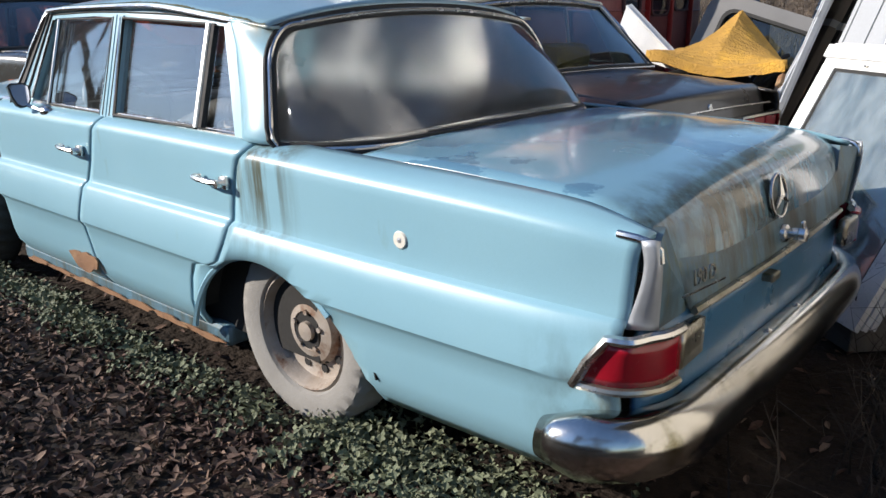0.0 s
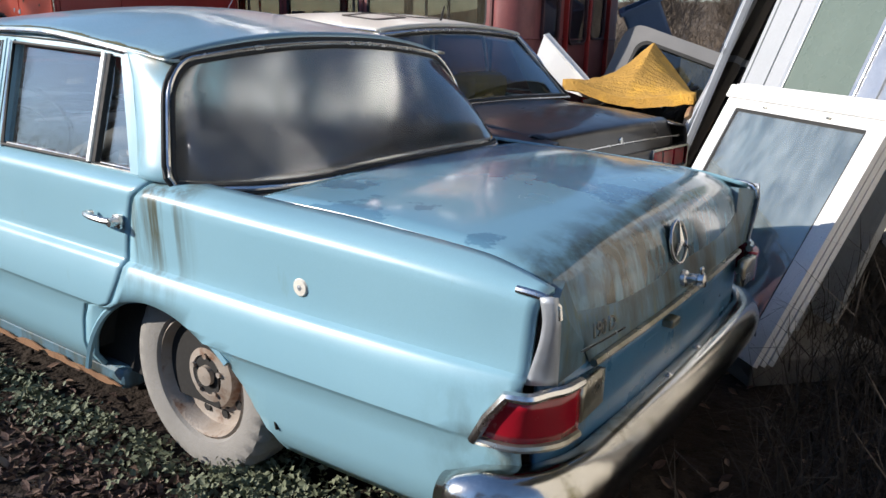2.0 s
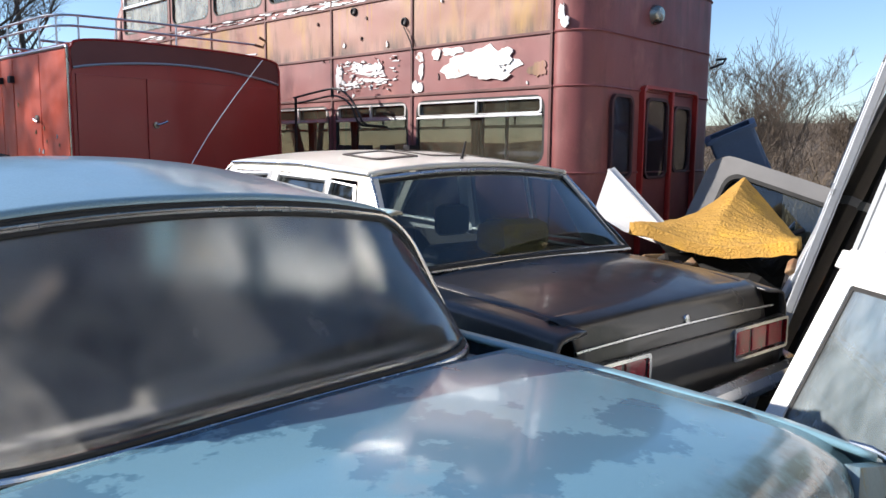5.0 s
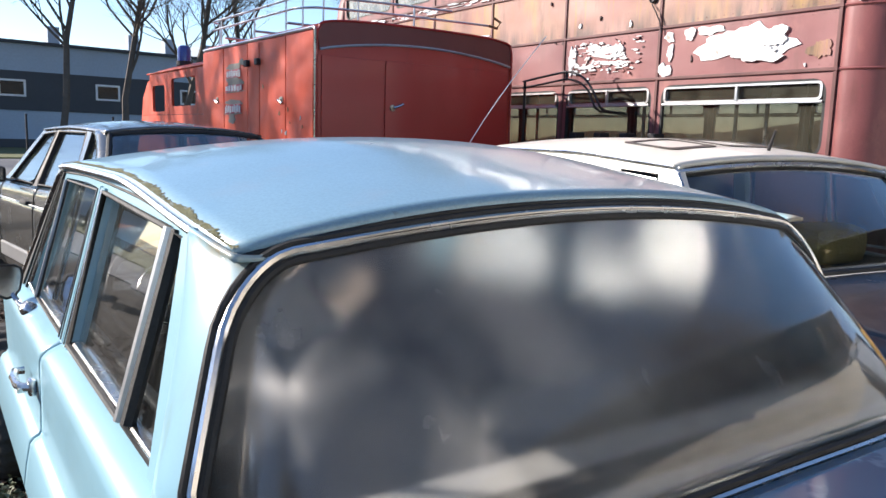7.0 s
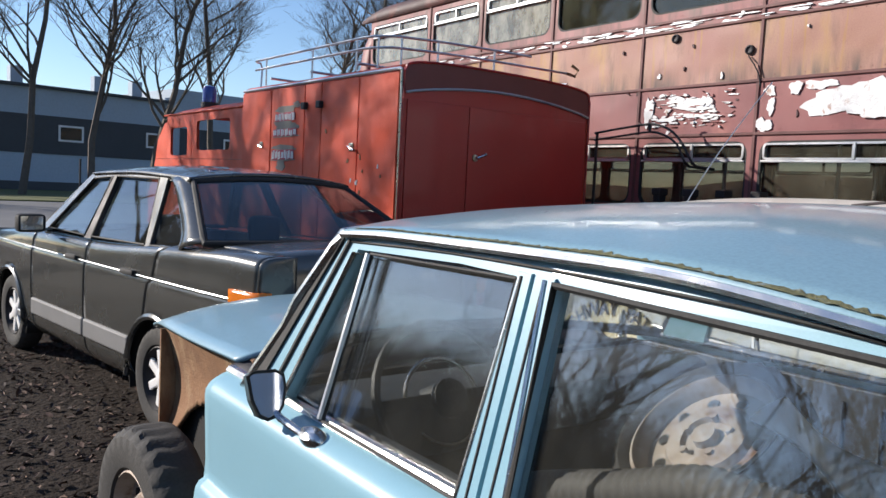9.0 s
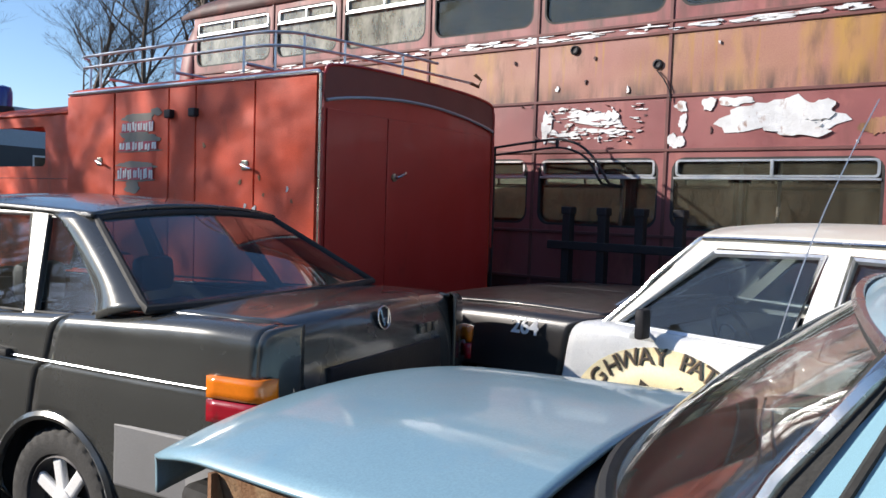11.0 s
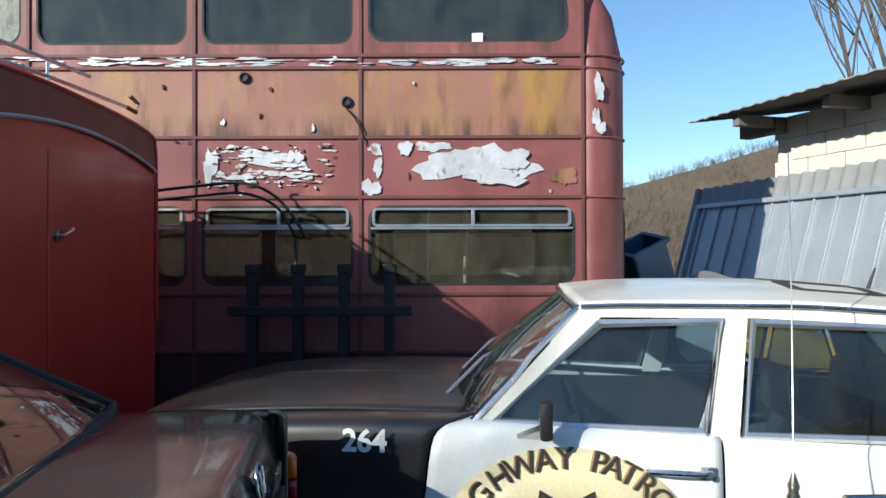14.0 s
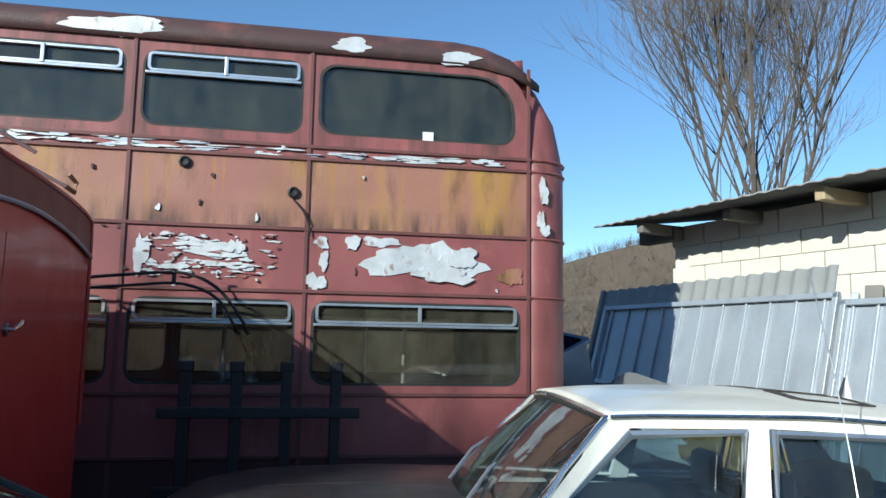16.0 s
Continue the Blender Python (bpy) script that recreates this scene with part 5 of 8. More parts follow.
part("roof", grid(roof_f, lin(0, 1, 40), lin(0, 1, 24)), BUS_ROOF, bus, "dented dark roof with bare patches", True, 0.02)
for x in (-9.2, -6.3):
    for y in (0.16, 2.24):
        wheel(bus, x, y, 0.48, 0.26, -1 if y < 1 else 1, TYRE, RIM_RUST, 0.27, "steel")
part("chassis", boxed(-10.0, -2.1, 0.3, 2.1, 0.30, 0.56, 0.03), DARK, bus)
part("lower_floor", boxed(-10.2, -2.0, 0.06, 2.34, 0.55, 0.62), DARK, bus)
part("upper_floor", boxed(-10.2, -2.0, 0.06, 2.34, 2.28, 2.36), BUS_OCHRE, bus)
for x in [-3.0 - 0.85 * k for k in range(8)]:
    for y in (0.55, 1.85):
        part("bus_seat", boxed(x - 0.06, x + 0.06, y - 0.42, y + 0.42, 2.4, 3.2, 0.04), SEAT, bus)
for x in (-3.05, -3.35, -4.4, -6.0, -7.4):
    part("grab_pole", rod(bmesh.new(), (x, 0.5, 0.6), (x, 0.5, 2.28), 0.017), ALU, bus)
# the flaked patches, each a sheet lifting from its panel
flk = random.Random(5)


def flake(x, z, w, h, seed, mt=BARE_ALU, jag=0.35, name="paint_flake"):
    part(name, slab([(a, -0.001, c) for a, c in rough_blob(x, z, w, h, seed, 30, jag)], (0, -0.004 - 0.0011 * (seed % 17), 0)), mt, bus, "")


flake(-2.98, 2.29, 0.70, 0.28, 3, jag=0.42)
flake(-2.85, 2.20, 0.42, 0.12, 33, jag=0.4)
flake(-3.30, 2.42, 0.22, 0.08, 4)
flake(-2.72, 2.32, 0.24, 0.16, 14)
flake(-3.72, 2.40, 0.10, 0.08, 5)
flake(-3.70, 2.27, 0.07, 0.12, 6)
flake(-3.75, 2.12, 0.13, 0.13, 7)
flake(-3.50, 2.41, 0.09, 0.12, 8)
flake(-2.33, 2.20, 0.16, 0.14, 21, BUS_OCHRE)
for k in range(110):
    flake(-4.90 + 0.85 * flk.random() ** 1.2, 2.12 + flk.uniform(0, 0.32), flk.uniform(0.012, 0.09), flk.uniform(0.005, 0.026), 40 + k, BARE_ALU if k % 4 else BUS_RED, jag=0.5)
for k, (x, z, w, h) in enumerate(((-4.62, 2.37, 0.22, 0.05), (-4.35, 2.22, 0.28, 0.05), (-4.70, 2.20, 0.16, 0.05), (-4.30, 2.35, 0.10, 0.09))):
    flake(x, z, w, h, 95 + k, jag=0.55)
flake(-4.93, 2.28, 0.09, 0.26, 91)
flake(-4.45, 2.32, 0.34, 0.12, 92)
for k in range(110):
    x = -2.35 - flk.uniform(0, 7.2)
    flake(x, 3.045 + flk.uniform(-0.034, 0.034), flk.uniform(0.02, 0.26), flk.uniform(0.006, 0.024), 1120 + k, BARE_ALU if k % 3 else STEEL, jag=0.42)
for k in range(16):
    flake(flk.uniform(-5.3, -2.25), flk.uniform(2.06, 3.1), flk.uniform(0.012, 0.035), flk.uniform(0.012, 0.045), 220 + k, BUS_DARK if k % 2 else BARE_ALU, 0.5)
for k, (x, z, w, h) in enumerate(((-2.08, 2.85, 0.07, 0.18), (-2.10, 2.62, 0.05, 0.16), (-2.06, 2.55, 0.06, 0.08))):
    flake(x, z, w, h, 300 + k)
for k, (x, z, w, h) in enumerate(((-5.2, 3.87, 0.7, 0.12), (-3.55, 3.87, 0.28, 0.1), (-2.75, 3.84, 0.3, 0.1), (-6.4, 3.86, 0.5, 0.1), (-7.8, 3.86, 0.6, 0.1))):
    flake(x, z, w, h, 350 + k)
part("sticker", boxed(-3.01, -2.93, -0.004, -0.001, 3.19, 3.255), WHITE_INK, bus)
for x, z in ((-3.93, 2.75), (-4.68, 2.93)):
    ob = lathe(bmesh.new(), [(0.042, 0), (0.040, 0.016), (0.028, 0.022), (0.024, 0.010), (0.001, 0.008)], pose(x, -0.004, z, 90, 0, 0), 20)
    part("side_lamp", ob, BLACK_STEEL, bus, "broken side lamp", True)
part("loose_wire", tube(bmesh.new(), [(-3.93, -0.02, 2.70), (-3.86, -0.04, 2.62), (-3.82, -0.03, 2.54), (-3.80, -0.02, 2.44)], 0.006, 5), BLACK_STEEL, bus)
# parts that lean on the bus: a black rack
rack = thing("steel_rack", pose(-4.10, 4.98, 0), "black steel rack standing before the bus", "rack")
for k, x in enumerate((-0.46, -0.14, 0.18, 0.50)):
    part("upright", boxed(x - 0.035, x + 0.035, -0.05, 0.05, 0.0, 1.56, 0.008), BLACK_STEEL, rack)
    part("upright_cap", boxed(x - 0.045, x + 0.045, -0.06, 0.06, 1.50, 1.565, 0.008), BLACK_STEEL, rack)
for z in (1.24, 0.75):
    part("crossbar", boxed(-0.62, 0.66, -0.075, -0.03, z - 0.035, z + 0.035, 0.008), BLACK_STEEL, rack)
part("foot", boxed(-0.6, 0.64, -0.3, 0.1, 0.0, 0.06, 0.008), BLACK_STEEL, rack)

# bent pipe frame between the van and the bus
pf = thing("pipe_frame", pose(0, 4.90, 0), "dark bent tubular frame standing before the bus", "frame")
for r0, pts in ((0.011, [(-5.30, 2.065), (-4.95, 2.105), (-4.66, 2.130), (-4.52, 2.105), (-4.40, 2.045), (-4.30, 1.945), (-4.20, 1.80)]), (0.010, [(-5.30, 2.000), (-4.95, 2.035), (-4.66, 2.060), (-4.50, 2.030), (-4.36, 1.945), (-4.27, 1.80)])):
    ts = lin(0, 1, len(pts))
    part("bent_rail", tube(bmesh.new(), [(soft(ts, [p[0] for p in pts], u), 0, soft(ts, [p[1] for p in pts], u)) for u in lin(0, 1, 26)], r0, 7), BLACK_STEEL, pf, "", True)
for x, z0, z1 in ((-5.27, 0.0, 2.07), (-4.655, 2.05, 2.14)):
    part("frame_post", rod(bmesh.new(), (x, 0.0, z0), (x, 0.0, z1), 0.014), BLACK_STEEL, pf)
for x in (-4.205, -4.27):
    part("wall_hook", tube(bmesh.new(), [(x, 0.0, 1.80), (x + 0.01, 0.06, 1.76), (x + 0.01, 0.325, 1.75)], 0.012, 6), BLACK_STEEL, pf)

# ---- the red fire van ----
van = thing("fire_van", pose(-5.05, 2.48, 0, 0, 0, 1.2), "faded red box-bodied fire van with a roof rack", "van")
VW2 = 2.09


def van_sec(inset=0.0):
    """Cross-section outline (y, z) from the left sill over the roof to the right sill."""
    pts = [(0.0, 0.55), (0.0, 1.2), (0.004, 2.12), (0.010, 2.325)]
    for a in lin(0, 180, 25):
        c, s = math.cos(radians(a)), math.sin(radians(a))
        pts.append((VW2 / 2 - (VW2 / 2 - 0.025) * math.copysign(abs(c) ** 0.75, c), 2.335 + 0.095 * abs(s) ** 0.6))
    pts += [(VW2 - 0.012, 2.30), (VW2 - 0.008, 2.12), (VW2, 1.2), (VW2, 0.55)]
    return [(VW2 / 2 + (y - VW2 / 2) * (1 - inset), z) for y, z in pts]


sec = van_sec()
n_s = len(sec)
part("box_body", grid(lambda i, j: Vector((-2.80 + 2.80 * i, sec[j][0], sec[j][1])), lin(0, 1, 12), range(n_s)), VAN_RED, van, "", True, 0.02)
part("rear_wall", slab([(0.0, y, z) for y, z in sec], (-0.02, 0, 0)), VAN_REAR, van, "deep red rear wall with its shade painted in")
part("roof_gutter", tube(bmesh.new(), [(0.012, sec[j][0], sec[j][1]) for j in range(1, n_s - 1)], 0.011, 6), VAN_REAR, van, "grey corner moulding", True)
part("gutter_band", tube(bmesh.new(), [(0.02, 0.03 + (VW2 - 0.06) * u, 2.165 + 0.10 * math.sin(math.pi * u) ** 0.8) for u in lin(0, 1, 24)], 0.011, 6), STEEL, van, "", True)
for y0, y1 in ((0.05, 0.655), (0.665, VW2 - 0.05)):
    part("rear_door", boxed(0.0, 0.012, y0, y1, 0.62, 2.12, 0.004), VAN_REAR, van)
h = new("door_handle")
h.parent = van
h.matrix_local = pose(0.012, 0.74, 1.72)
part("grip", tube(bmesh.new(), [(0.0, 0, 0), (0.035, 0, 0), (0.04, 0.05, 0.02), (0.035, 0.09, 0.035)], 0.011, 8), CHROME, h, smooth=True)
part("boss", lathe(bmesh.new(), [(0.03, 0), (0.028, 0.012), (0.001, 0.016)], pose(0, 0, 0, 0, 90, 0), 16), CHROME_DULL, h, smooth=True)
for x0, x1 in ((-0.57, -0.02), (-1.17, -0.575), (-1.47, -1.175), (-2.13, -1.475), (-2.79, -2.145)):
    part("side_door", boxed(x0, x1 - 0.008, -0.010, 0.004, 0.62, 2.315, 0.004), VAN_RED, van)
for x in (-0.66, -2.33):
    h = new("door_handle")
    h.parent = van
    h.matrix_local = pose(x, -0.01, 1.75 - 0.02 * x)
    part("grip", tube(bmesh.new(), [(0.0, 0, 0), (0.0, -0.035, 0), (0.05, -0.045, -0.015), (0.09, -0.035, -0.03)], 0.011, 8), CHROME, h, smooth=True)
    part("boss", boxed(-0.03, 0.03, -0.012, 0.0, -0.035, 0.03, 0.006), CHROME_DULL, h)
for x in (-1.18, -1.45):
    part("hinge_stay", boxed(x - 0.035, x + 0.035, -0.05, 0.0, 2.10, 2.16, 0.008), BLACK_STEEL, van)
SIGN_GREY = surf("grey_sticker_backing", (0.27, 0.25, 0.21), (0.20, 0.18, 0.15), 0.7, 0, 14, 90, 0.1)
SIGN_RED = surf("pink_red_sticker", (0.52, 0.06, 0.10), (0.44, 0.05, 0.08), 0.5, 0, 9, 90, 0.05)
sg = random.Random(77)
for k, (x, z, w, hh) in enumerate(((-1.84, 2.115, 0.42, 0.07), (-1.62, 2.155, 0.14, 0.05), (-1.83, 1.965, 0.44, 0.12), (-1.84, 1.875, 0.46, 0.03), (-1.85, 1.765, 0.46, 0.055), (-1.87, 1.655, 0.44, 0.03), (-1.90, 1.60, 0.20, 0.09))):
    part("torn_sign", slab([(p, -0.012, q) for p, q in rough_blob(x, z, w, hh, 500 + k, 34, 0.26)], (0, -0.004, 0)), SIGN_GREY, van, "torn grey sticker backing")
for z, n, x0, x1, hh in ((2.05, 6, -2.04, -1.64, 0.085), (1.905, 6, -2.07, -1.60, 0.075), (1.70, 7, -2.09, -1.64, 0.10)):
    part("sign_ground", slab([(x0, -0.014, z - hh * 0.5), (x1, -0.014, z - hh * 0.5 + 0.01), (x1 - 0.01, -0.014, z + hh * 0.5), (x0 + 0.01, -0.014, z + hh * 0.42)], (0, -0.005, 0)), SIGN_RED, van, "pink-red sticker strip")
    step = (x1 - x0) / n
    for i in range(n):
        x = x0 + step * (i + 0.22)
        for dx, wd in ((0.0, 0.32), (0.42, 0.26)):
            xa, lean = x + step * dx, sg.uniform(-0.006, 0.006)
            up, lo = z + hh * sg.uniform(0.25, 0.46), z - hh * sg.uniform(0.3, 0.46)
            part("sign_bar", slab([(xa, -0.0195, lo), (xa + step * wd, -0.0195, lo + 0.004), (xa + step * wd + lean, -0.0195, up), (xa + lean, -0.0195, up - 0.004)], (0, -0.003, 0)), WHITE_INK, van)
# cab
for yy, s in ((0.03, -1), (VW2 - 0.03, 1)):
    out = [(-2.81, 0.6), (-2.81, 2.16), (-3.0, 2.20), (-4.6, 2.20), (-5.1, 2.12), (-5.45, 1.92), (-5.72, 1.35), (-5.85, 1.2), (-5.85, 0.6)]
    win = rounded(-4.15, -3.20, 1.76, 2.10, 0.05)
    rect = (-4.30, -2.82, 1.66, 2.19)
    part("cab_window_frame", ring(square_like(rect, win), win, lambda a, c: Vector((a, yy, c)), (0, -s * 0.03, 0)), VAN_RED, van)
    w2 = rounded(-5.02, -4.45, 1.70, 2.04, 0.05)
    part("cab_window_frame", ring(square_like((-5.15, -4.31, 1.66, 2.19), w2), w2, lambda a, c: Vector((a, yy, c)), (0, -s * 0.03, 0)), VAN_RED, van)
    part("cab_side", slab([(-2.82, yy, 0.6), (-2.82, yy, 1.655), (-5.58, yy, 1.655), (-5.72, yy, 1.35), (-5.85, yy, 1.2), (-5.85, yy, 0.6)], (0, -s * 0.03, 0)), VAN_RED, van)
    part("front_post", slab([(-5.155, yy, 1.66), (-5.155, yy, 2.12), (-5.25, yy, 2.10), (-5.50, yy, 1.90), (-5.58, yy, 1.66)], (0, -s * 0.03, 0)), VAN_RED, van)
part("cab_roof", grid(lambda u, v: Vector((-2.80 - 2.45 * u, VW2 / 2 + (VW2 / 2 - 0.02) * v, 2.19 + 0.16 * (1 - abs(v) ** 3) * min(1, (1 - u) * 5 + 0.15))), lin(0, 1, 14), lin(-1, 1, 15)), VAN_RED, van, "", True, 0.02)
part("cab_front", slab([(-5.84, 0.05, 0.6), (-5.84, VW2 - 0.05, 0.6), (-5.84, VW2 - 0.05, 1.2), (-5.72, VW2 - 0.05, 1.35), (-5.72, 0.05, 1.35), (-5.84, 0.05, 1.2)][:4] + [(-5.84, 0.05, 1.2)], (0.03, 0, 0)), VAN_RED, van)
part("cab_bulkhead", boxed(-2.86, -2.82, 0.04, VW2 - 0.04, 0.6, 2.15), DARK, van)
part("cab_floor", boxed(-5.8, -2.8, 0.05, VW2 - 0.05, 0.55, 0.62), DARK, van)
bc = new("beacon")
bc.parent = van
bc.matrix_local = pose(-4.42, 0.28, 2.33)
part("beacon_dome", lathe(bmesh.new(), [(0.085, 0.02), (0.085, 0.16), (0.07, 0.21), (0.001, 0.23)], Matrix(), 20), BEACON_BLUE, bc, smooth=True)
part("beacon_base", lathe(bmesh.new(), [(0.10, -0.04), (0.10, 0.02), (0.001, 0.02)], Matrix(), 20), BLACK_STEEL, bc)
for x in (-0.55, -5.0):
    for y in (0.14, VW2 - 0.14):
        wheel(van, x, y, 0.36, 0.2, -1 if y < 1 else 1, TYRE, RIM_RUST, 0.2, "steel")
part("chassis", boxed(-5.6, -0.1, 0.3, VW2 - 0.3, 0.34, 0.58, 0.02), DARK, van)
rk = new("roof_rack")
rk.parent = van
rk.matrix_local = Matrix()
RX = [(-2.75, 0.10), (-1.6, 0.10), (-0.75, 0.10), (-0.50, 0.18), (-0.36, 0.42), (-0.22, 0.95), (-0.10, VW2 - 0.22)]


def rack_path(z):
    t = lin(0, 1, 7)
    return [(soft(t, [p[0] for p in RX], u), soft(t, [p[1] for p in RX], u), z - 0.02 * max(0, u - 0.55) / 0.45) for u in lin(0, 1, 30)]


for z, n in ((2.66, 28), (2.57, 30)):
    part("rack_rail", tube(bmesh.new(), rack_path(z)[:n], 0.011, 7), ALU, rk, "", True)
part("rack_rail", tube(bmesh.new(), [(-0.95, VW2 - 0.12, 2.50), (-0.12, VW2 - 0.18, 2.46)], 0.011, 7), ALU, rk, "", True)
part("rack_rail", tube(bmesh.new(), [(-2.75, 0.10, 2.65), (-2.77, 0.16, 2.65), (-2.77, 0.18, 2.60), (-2.75, 0.16, 2.40)], 0.010, 7), ALU, rk, "", True)
for p in rack_path(2.66)[1:28:4]:
    part("rack_post", rod(bmesh.new(), (p[0], p[1], 2.40), p, 0.009), ALU, rk)
for x in (-2.4, -1.6, -0.8):
    part("rack_crossbar", tube(bmesh.new(), [(x, 0.10, 2.46), (x, VW2 - 0.12, 2.46)], 0.013, 6), ALU, rk)
hkx, hky = RX[-1]
part("rack_hook", tube(bmesh.new(), [(hkx, hky, 2.55), (hkx + 0.03, hky + 0.08, 2.53), (hkx + 0.03, hky + 0.12, 2.59), (hkx, hky + 0.06, 2.63)], 0.014, 6), RUST, rk)
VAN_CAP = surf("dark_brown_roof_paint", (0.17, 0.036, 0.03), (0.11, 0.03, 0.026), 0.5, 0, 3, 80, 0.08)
crv = [(0.03 + (VW2 - 0.06) * u, 2.165 + 0.10 * math.sin(math.pi * u) ** 0.8) for u in lin(0, 1, 20)]
top = [(y, z) for y, z in sec if z > 2.2]
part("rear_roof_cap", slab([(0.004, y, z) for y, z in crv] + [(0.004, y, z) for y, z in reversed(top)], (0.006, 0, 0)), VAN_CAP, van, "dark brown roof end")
part("side_edge_trim", tube(bmesh.new(), [(x, -0.004, 2.340) for x in lin(-2.78, -0.02, 8)] + [(-0.004, -0.006, 2.325)], 0.014, 6), ALU, van, "bright roof-edge moulding")
part("corner_trim", tube(bmesh.new(), [(0.0, -0.006, 2.325), (0.004, -0.004, 1.4), (0.004, -0.004, 0.6)], 0.010, 6), CHROME_DULL, van)
pr = random.Random(21)
for k in range(10):
    x, z = pr.choice(((-0.62, 1.55), (-0.60, 1.45), (-0.68, 1.62), (-0.25, 1.62), (-1.1, 1.9))), 0
    part("paint_chip", slab([(a, -0.0115, cc) for a, cc in rough_blob(x[0] + pr.gauss(0, 0.06), x[1] + pr.gauss(0, 0.08), pr.uniform(0.012, 0.04), pr.uniform(0.012, 0.05), 700 + k, 14, 0.5)], (0, -0.002 - 0.0004 * k, 0)), RUST if k % 4 else STEEL, van)


# ---- the black-and-white patrol saloon ----
pc = thing("patrol_saloon", pose(0.20, 2.93, 0, 0, 0, -6.3), "black and white patrol saloon with a faded door badge", "car")
AR_P = ((-1.12, 0.33, 0.37), (-3.95, 0.33, 0.37))
pc_ctl = lambda w, top, lo=0.22: [(0.80 * w, lo), (0.88 * w, lo + 0.10), (0.925 * w, 0.50), (0.935 * w, 0.66), (0.93 * w, 0.76), (0.915 * w, top - 0.06), (0.895 * w, top - 0.015), (0.86 * w, top), (0.74 * w, top + 0.012)]
pcb = Body([(-4.75, pc_ctl(0.90, 0.92, 0.3)), (-4.4, pc_ctl(0.97, 0.985)), (-3.4, pc_ctl(1.0, 1.015)), (-2.3, pc_ctl(1.0, 0.972)), (-1.0, pc_ctl(1.0, 0.92)), (-0.4, pc_ctl(0.98, 0.885)), (-0.02, pc_ctl(0.93, 0.84, 0.32))], AR_P)
pc_edge = lambda v: -0.05 + 0.24 * max(0.0, v - 0.42) ** 1.7 * 2.2 + 0.05 * max(0.0, 0.42 - v)
for s in (-1, 1):
    pcb.panel("front_wing", -4.72, -3.37, 0, 1, BLACK_PAINT, pc, s, curve=pc_edge)
    fd = pcb.panel("front_door", -3.36, -2.355, 0, 0.93, WHITE_PAINT, pc, s, curve0=pc_edge)
    rd = pcb.panel("rear_door", -2.345, -1.36, 0, 0.93, WHITE_PAINT, pc, s, lean1=0.3)
    pcb.panel("rear_wing", -1.35, -0.03, 0, 1, BLACK_PAINT, pc, s, lean0=0.3)
    for d, x in ((fd, -2.50), (rd, -1.52)):
        w, z = pcb.at(x, 0.62)
        handle(d, (x, s * w, 0.86), s, CHROME, 0.22)
        part("key_lock", rod(bmesh.new(), (x + 0.06, s * (w - 0.01), 0.775), (x + 0.06, s * (w + 0.012), 0.775), 0.016, n=14), CHROME, d)
    for xa in (-1.12, -3.95):
        part("wheel_well", grid(lambda u, v: Vector((xa + 0.40 * math.cos(u), s * (0.90 - 0.36 * v), 0.33 + 0.40 * math.sin(u))), lin(radians(-20), radians(200), 18), lin(0, 1, 3)), DARK, pc, "", True, 0.01)
        wheel(pc, xa, s * 0.80, 0.325, 0.19, s, TYRE, BLACK_STEEL, 0.19, "steel")
    part("bright_sill", boxed(-3.4, -1.5, s * 0.80 - 0.06, s * 0.80 + 0.06, 0.18, 0.235, 0.01), BLACK_PAINT, pc)
lid("bonnet", [(-3.28, 1.045), (-3.7, 1.05), (-4.2, 1.035), (-4.55, 0.995), (-4.68, 0.945), (-4.72, 0.85)], lambda x: 0.765 if x > -4.4 else 0.765 - 0.5 * (-4.4 - x) ** 1.5, lambda x: 0.03, BLACK_PAINT, pc, "dull black bonnet", 0)
part("bonnet_ridge", tube(bmesh.new(), [(x, 0, soft([-4.6, -4.2, -3.7, -3.3], [0.98, 1.038, 1.053, 1.048], x)) for x in lin(-4.5, -3.32, 10)], 0.012, 6), BLACK_PAINT, pc, "", True)
lid("boot_lid", [(-0.93, 0.972), (-0.5, 0.945), (-0.2, 0.91), (-0.09, 0.875), (-0.05, 0.80), (-0.03, 0.70)], lambda x: 0.755 if x < -0.2 else 0.755 - 0.3 * (x + 0.2), lambda x: 0.04 if x < -0.15 else 0.015, BLACK_PAINT, pc, "dull black boot lid", 0.02)
part("rear_panel", grid(lambda u, v: Vector((-0.03 - 0.03 * abs(v) ** 4, 0.84 * v, 0.36 + 0.36 * u)), lin(0, 1, 6), lin(-1, 1, 20)), BLACK_PAINT, pc, "", True, 0.02)
part("boot_lock", lathe(bmesh.new(), [(0.022, 0), (0.02, 0.012), (0.001, 0.018)], pose(-0.055, 0.0, 0.80, 0, 80, 0), 16), CHROME, pc, smooth=True)
part("boot_trim", tube(bmesh.new(), [(-0.04, y, 0.785 - 0.012 * (y / 0.8) ** 2) for y in lin(-0.74, 0.74, 16)], 0.007, 6), CHROME, pc)
part("number_recess", boxed(-0.035, -0.02, -0.27, 0.27, 0.52, 0.66, 0.004), BLACK_STEEL, pc)
